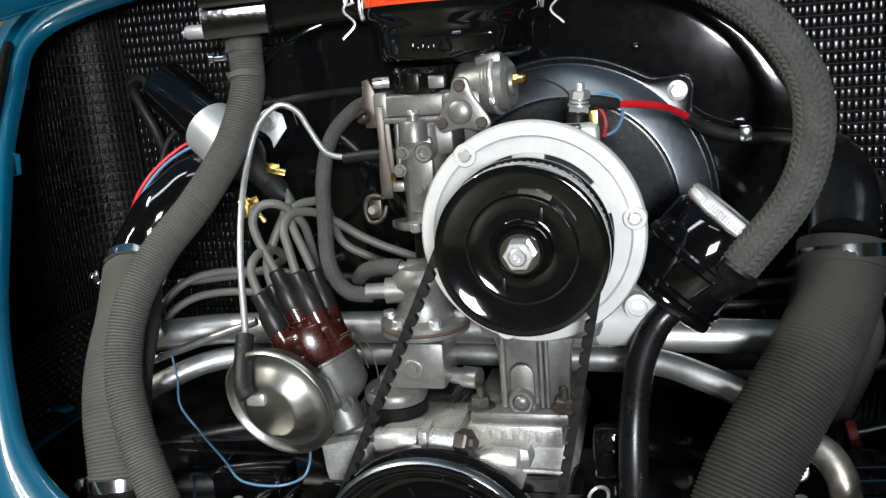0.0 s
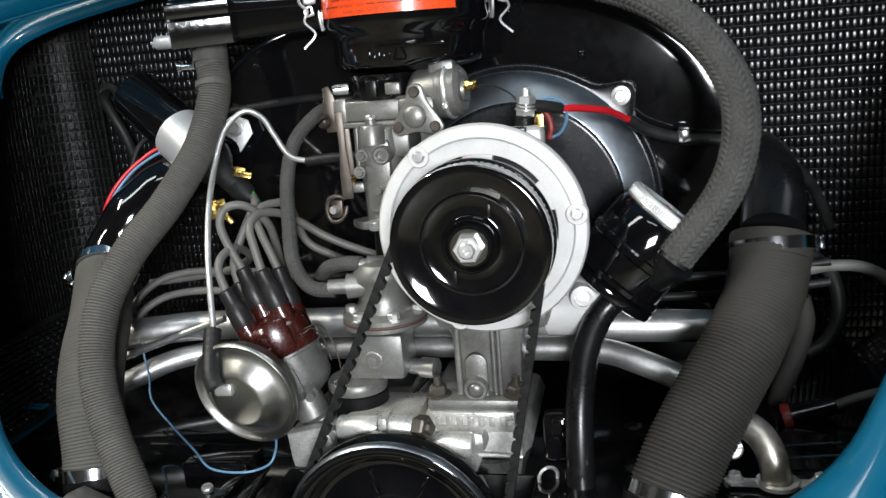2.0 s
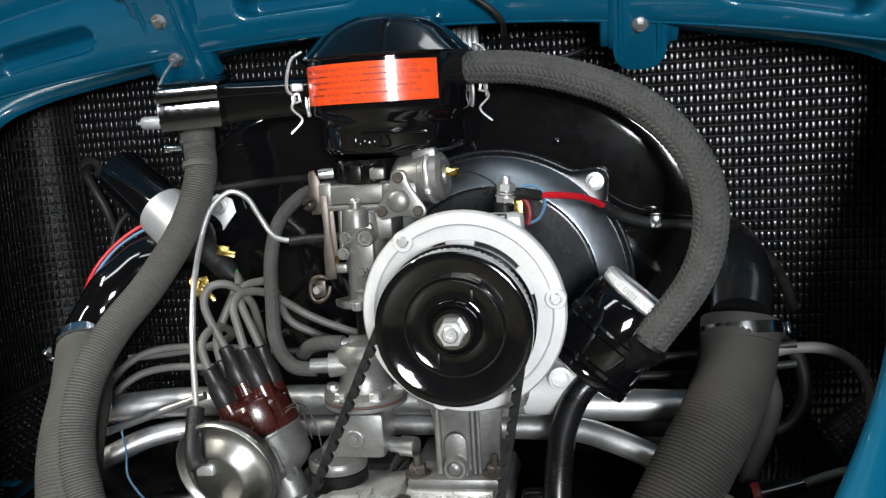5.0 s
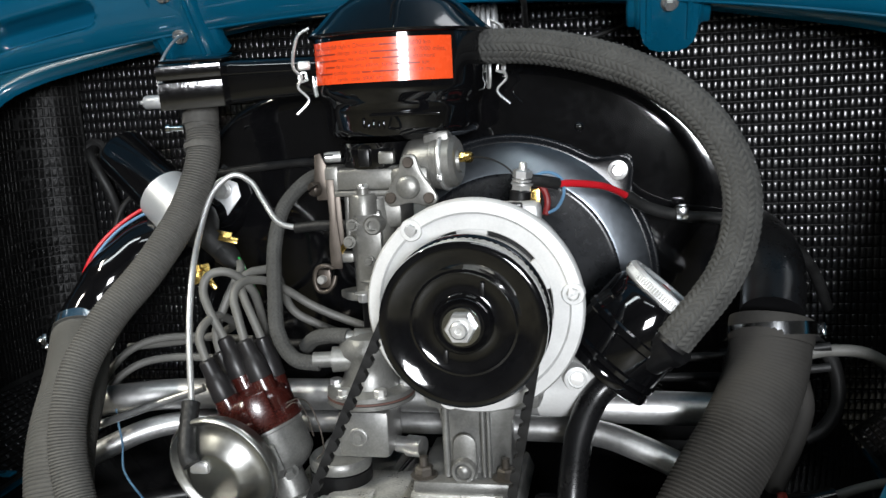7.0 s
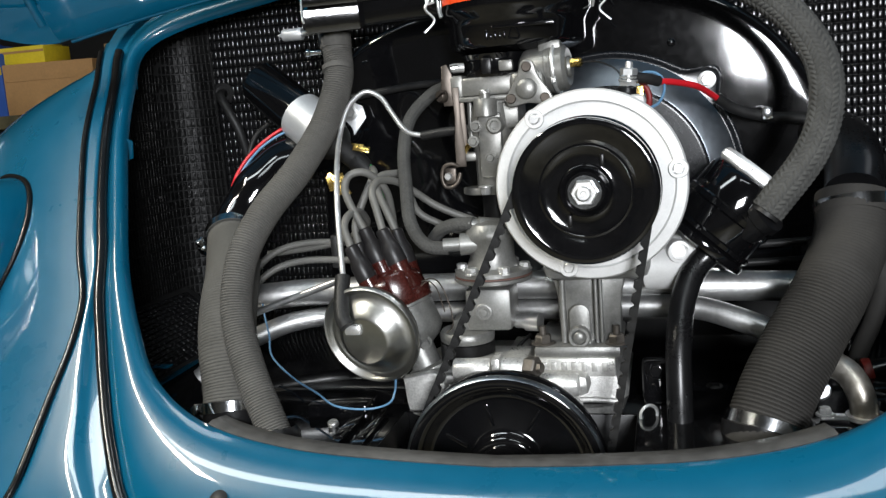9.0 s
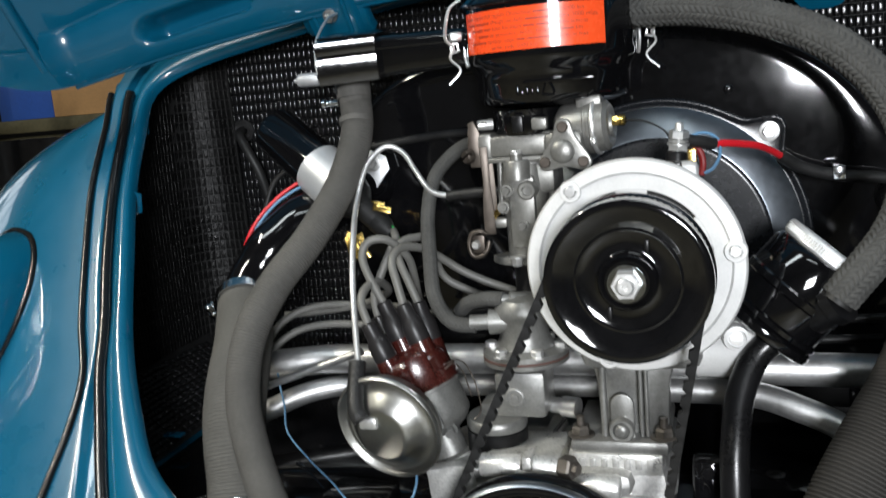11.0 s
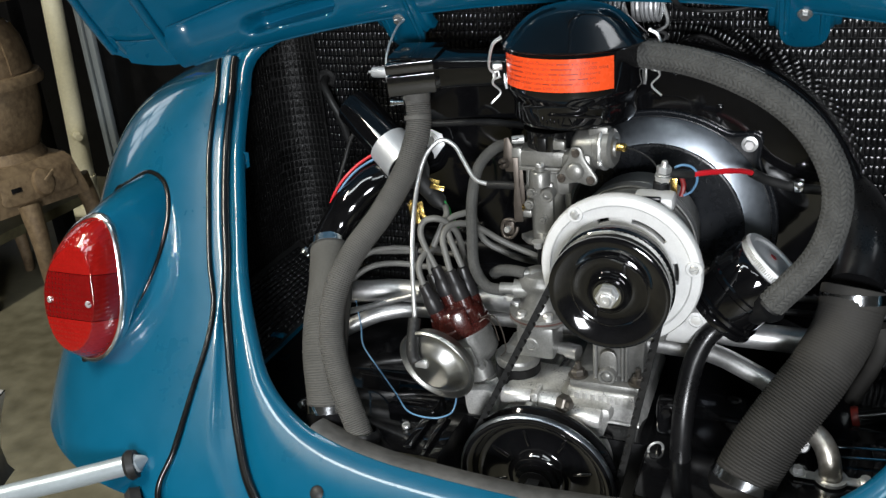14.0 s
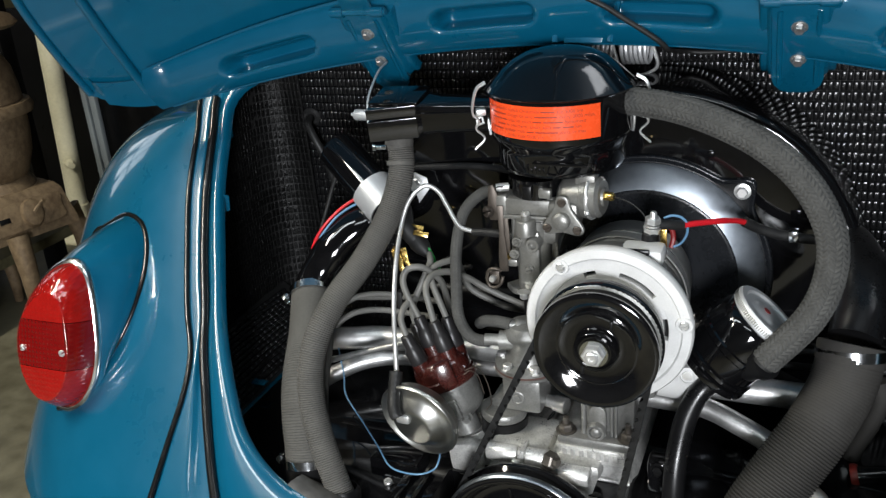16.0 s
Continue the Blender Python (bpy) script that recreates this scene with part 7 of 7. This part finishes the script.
part("top", block((-2.5, 3.15, 0.77), (2.4, 0.7, 0.05), 0.006), OLIVE, bench)
for x in (-3.6, -2.9, -2.2, -1.4):
    part("leg", block((x, 2.85, 0.375), (0.06, 0.06, 0.75), 0.004), OLIVE, bench)
part("back_rail", block((-2.5, 2.86, 0.68), (2.3, 0.03, 0.1), 0.004), OLIVE, bench)


def carton(x, y, z, sx, sy, sz, mat, label, turn=0):
    c = thing("carton", (x, y, z), label, "box", "boxes on the bench")
    m = Matrix.Translation((x, y, z)) @ pose(0, 0, 0, 0, 0, turn)
    part("box", block((0, 0, sz / 2), (sx, sy, sz), 0.004, m), mat, c)
    part("tape", block((0, -sy / 2 - 0.001, sz * 0.72), (sx * 0.98, 0.003, sz * 0.12), 0, m), BOXYELLOW if mat is BOXBLUE else CARDBOARD, c)
    part("flap", block((0, 0, sz + 0.002), (sx * 0.99, sy * 0.48, 0.003), 0.001, m), mat, c)


carton(-2.44, 3.0, 0.795, 0.2, 0.25, 0.24, BOXBLUE, "blue and white printed parts box")
carton(-2.62, 3.1, 0.795, 0.14, 0.25, 0.30, BOXBLUE, "tall blue printed parts box")
carton(-2.14, 3.0, 0.795, 0.36, 0.3, 0.19, CARDBOARD, "plain brown cardboard box", 8)
carton(-2.26, 2.98, 0.985, 0.2, 0.16, 0.07, BOXYELLOW, "small yellow and black box")
carton(-1.9, 3.2, 0.795, 0.22, 0.25, 0.26, CARDBOARD, "worn brown cardboard box", -10)
# ceiling fixtures over the lamps
for x, y, turn in ((-0.9, -0.5, 0), (0.62, -0.45, 0), (-1.7, -0.45, 90)):
    t = thing("ceiling_light", (x, y, 2.56), "white fluorescent batten on the ceiling", "ceiling light", "ceiling lights")
    m = Matrix.Translation((x, y, 2.6)) @ pose(0, 0, 0, 0, 0, turn)
    part("tray", block((0, 0, 0.04), (1.23, 0.5, 0.06), 0.01, m), PLASTER, t)

# an unseen housing and tripod, added to give the work light a body
wl = thing("unseen_lamp_stand", (LAMP_AT[0], LAMP_AT[1], 0), "unseen flat lamp housing on a black tripod, added round the work light", "work lamp")
WL = look(LAMP_AT, LAMP_TO)
part("housing", block((0, 0, 0.035), (0.54, 0.44, 0.05), 0.01, WL), BLACKSATIN, wl)
for x, y, sx, sy in ((-0.262, 0, 0.016, 0.44), (0.262, 0, 0.016, 0.44), (0, -0.212, 0.5, 0.016), (0, 0.212, 0.5, 0.016)):
    part("bezel", block((x, y, 0.004), (sx, sy, 0.02), 0.003, WL), BLACKSATIN, wl)
foot = WL @ Vector((0, 0, 0.07))
part("pole", sweep([foot, Vector((foot.x, foot.y, 0.8)), Vector((foot.x, foot.y, 0.35))], 0.012, 20, 14), BLACKSATIN, wl)
for k in range(3):
    a = math.radians(40 + 120 * k)
    part("leg", sweep([Vector((foot.x, foot.y, 0.45)), Vector((foot.x + 0.34 * math.cos(a), foot.y + 0.34 * math.sin(a), 0.01))], 0.009, 8, 10), BLACKSATIN, wl)
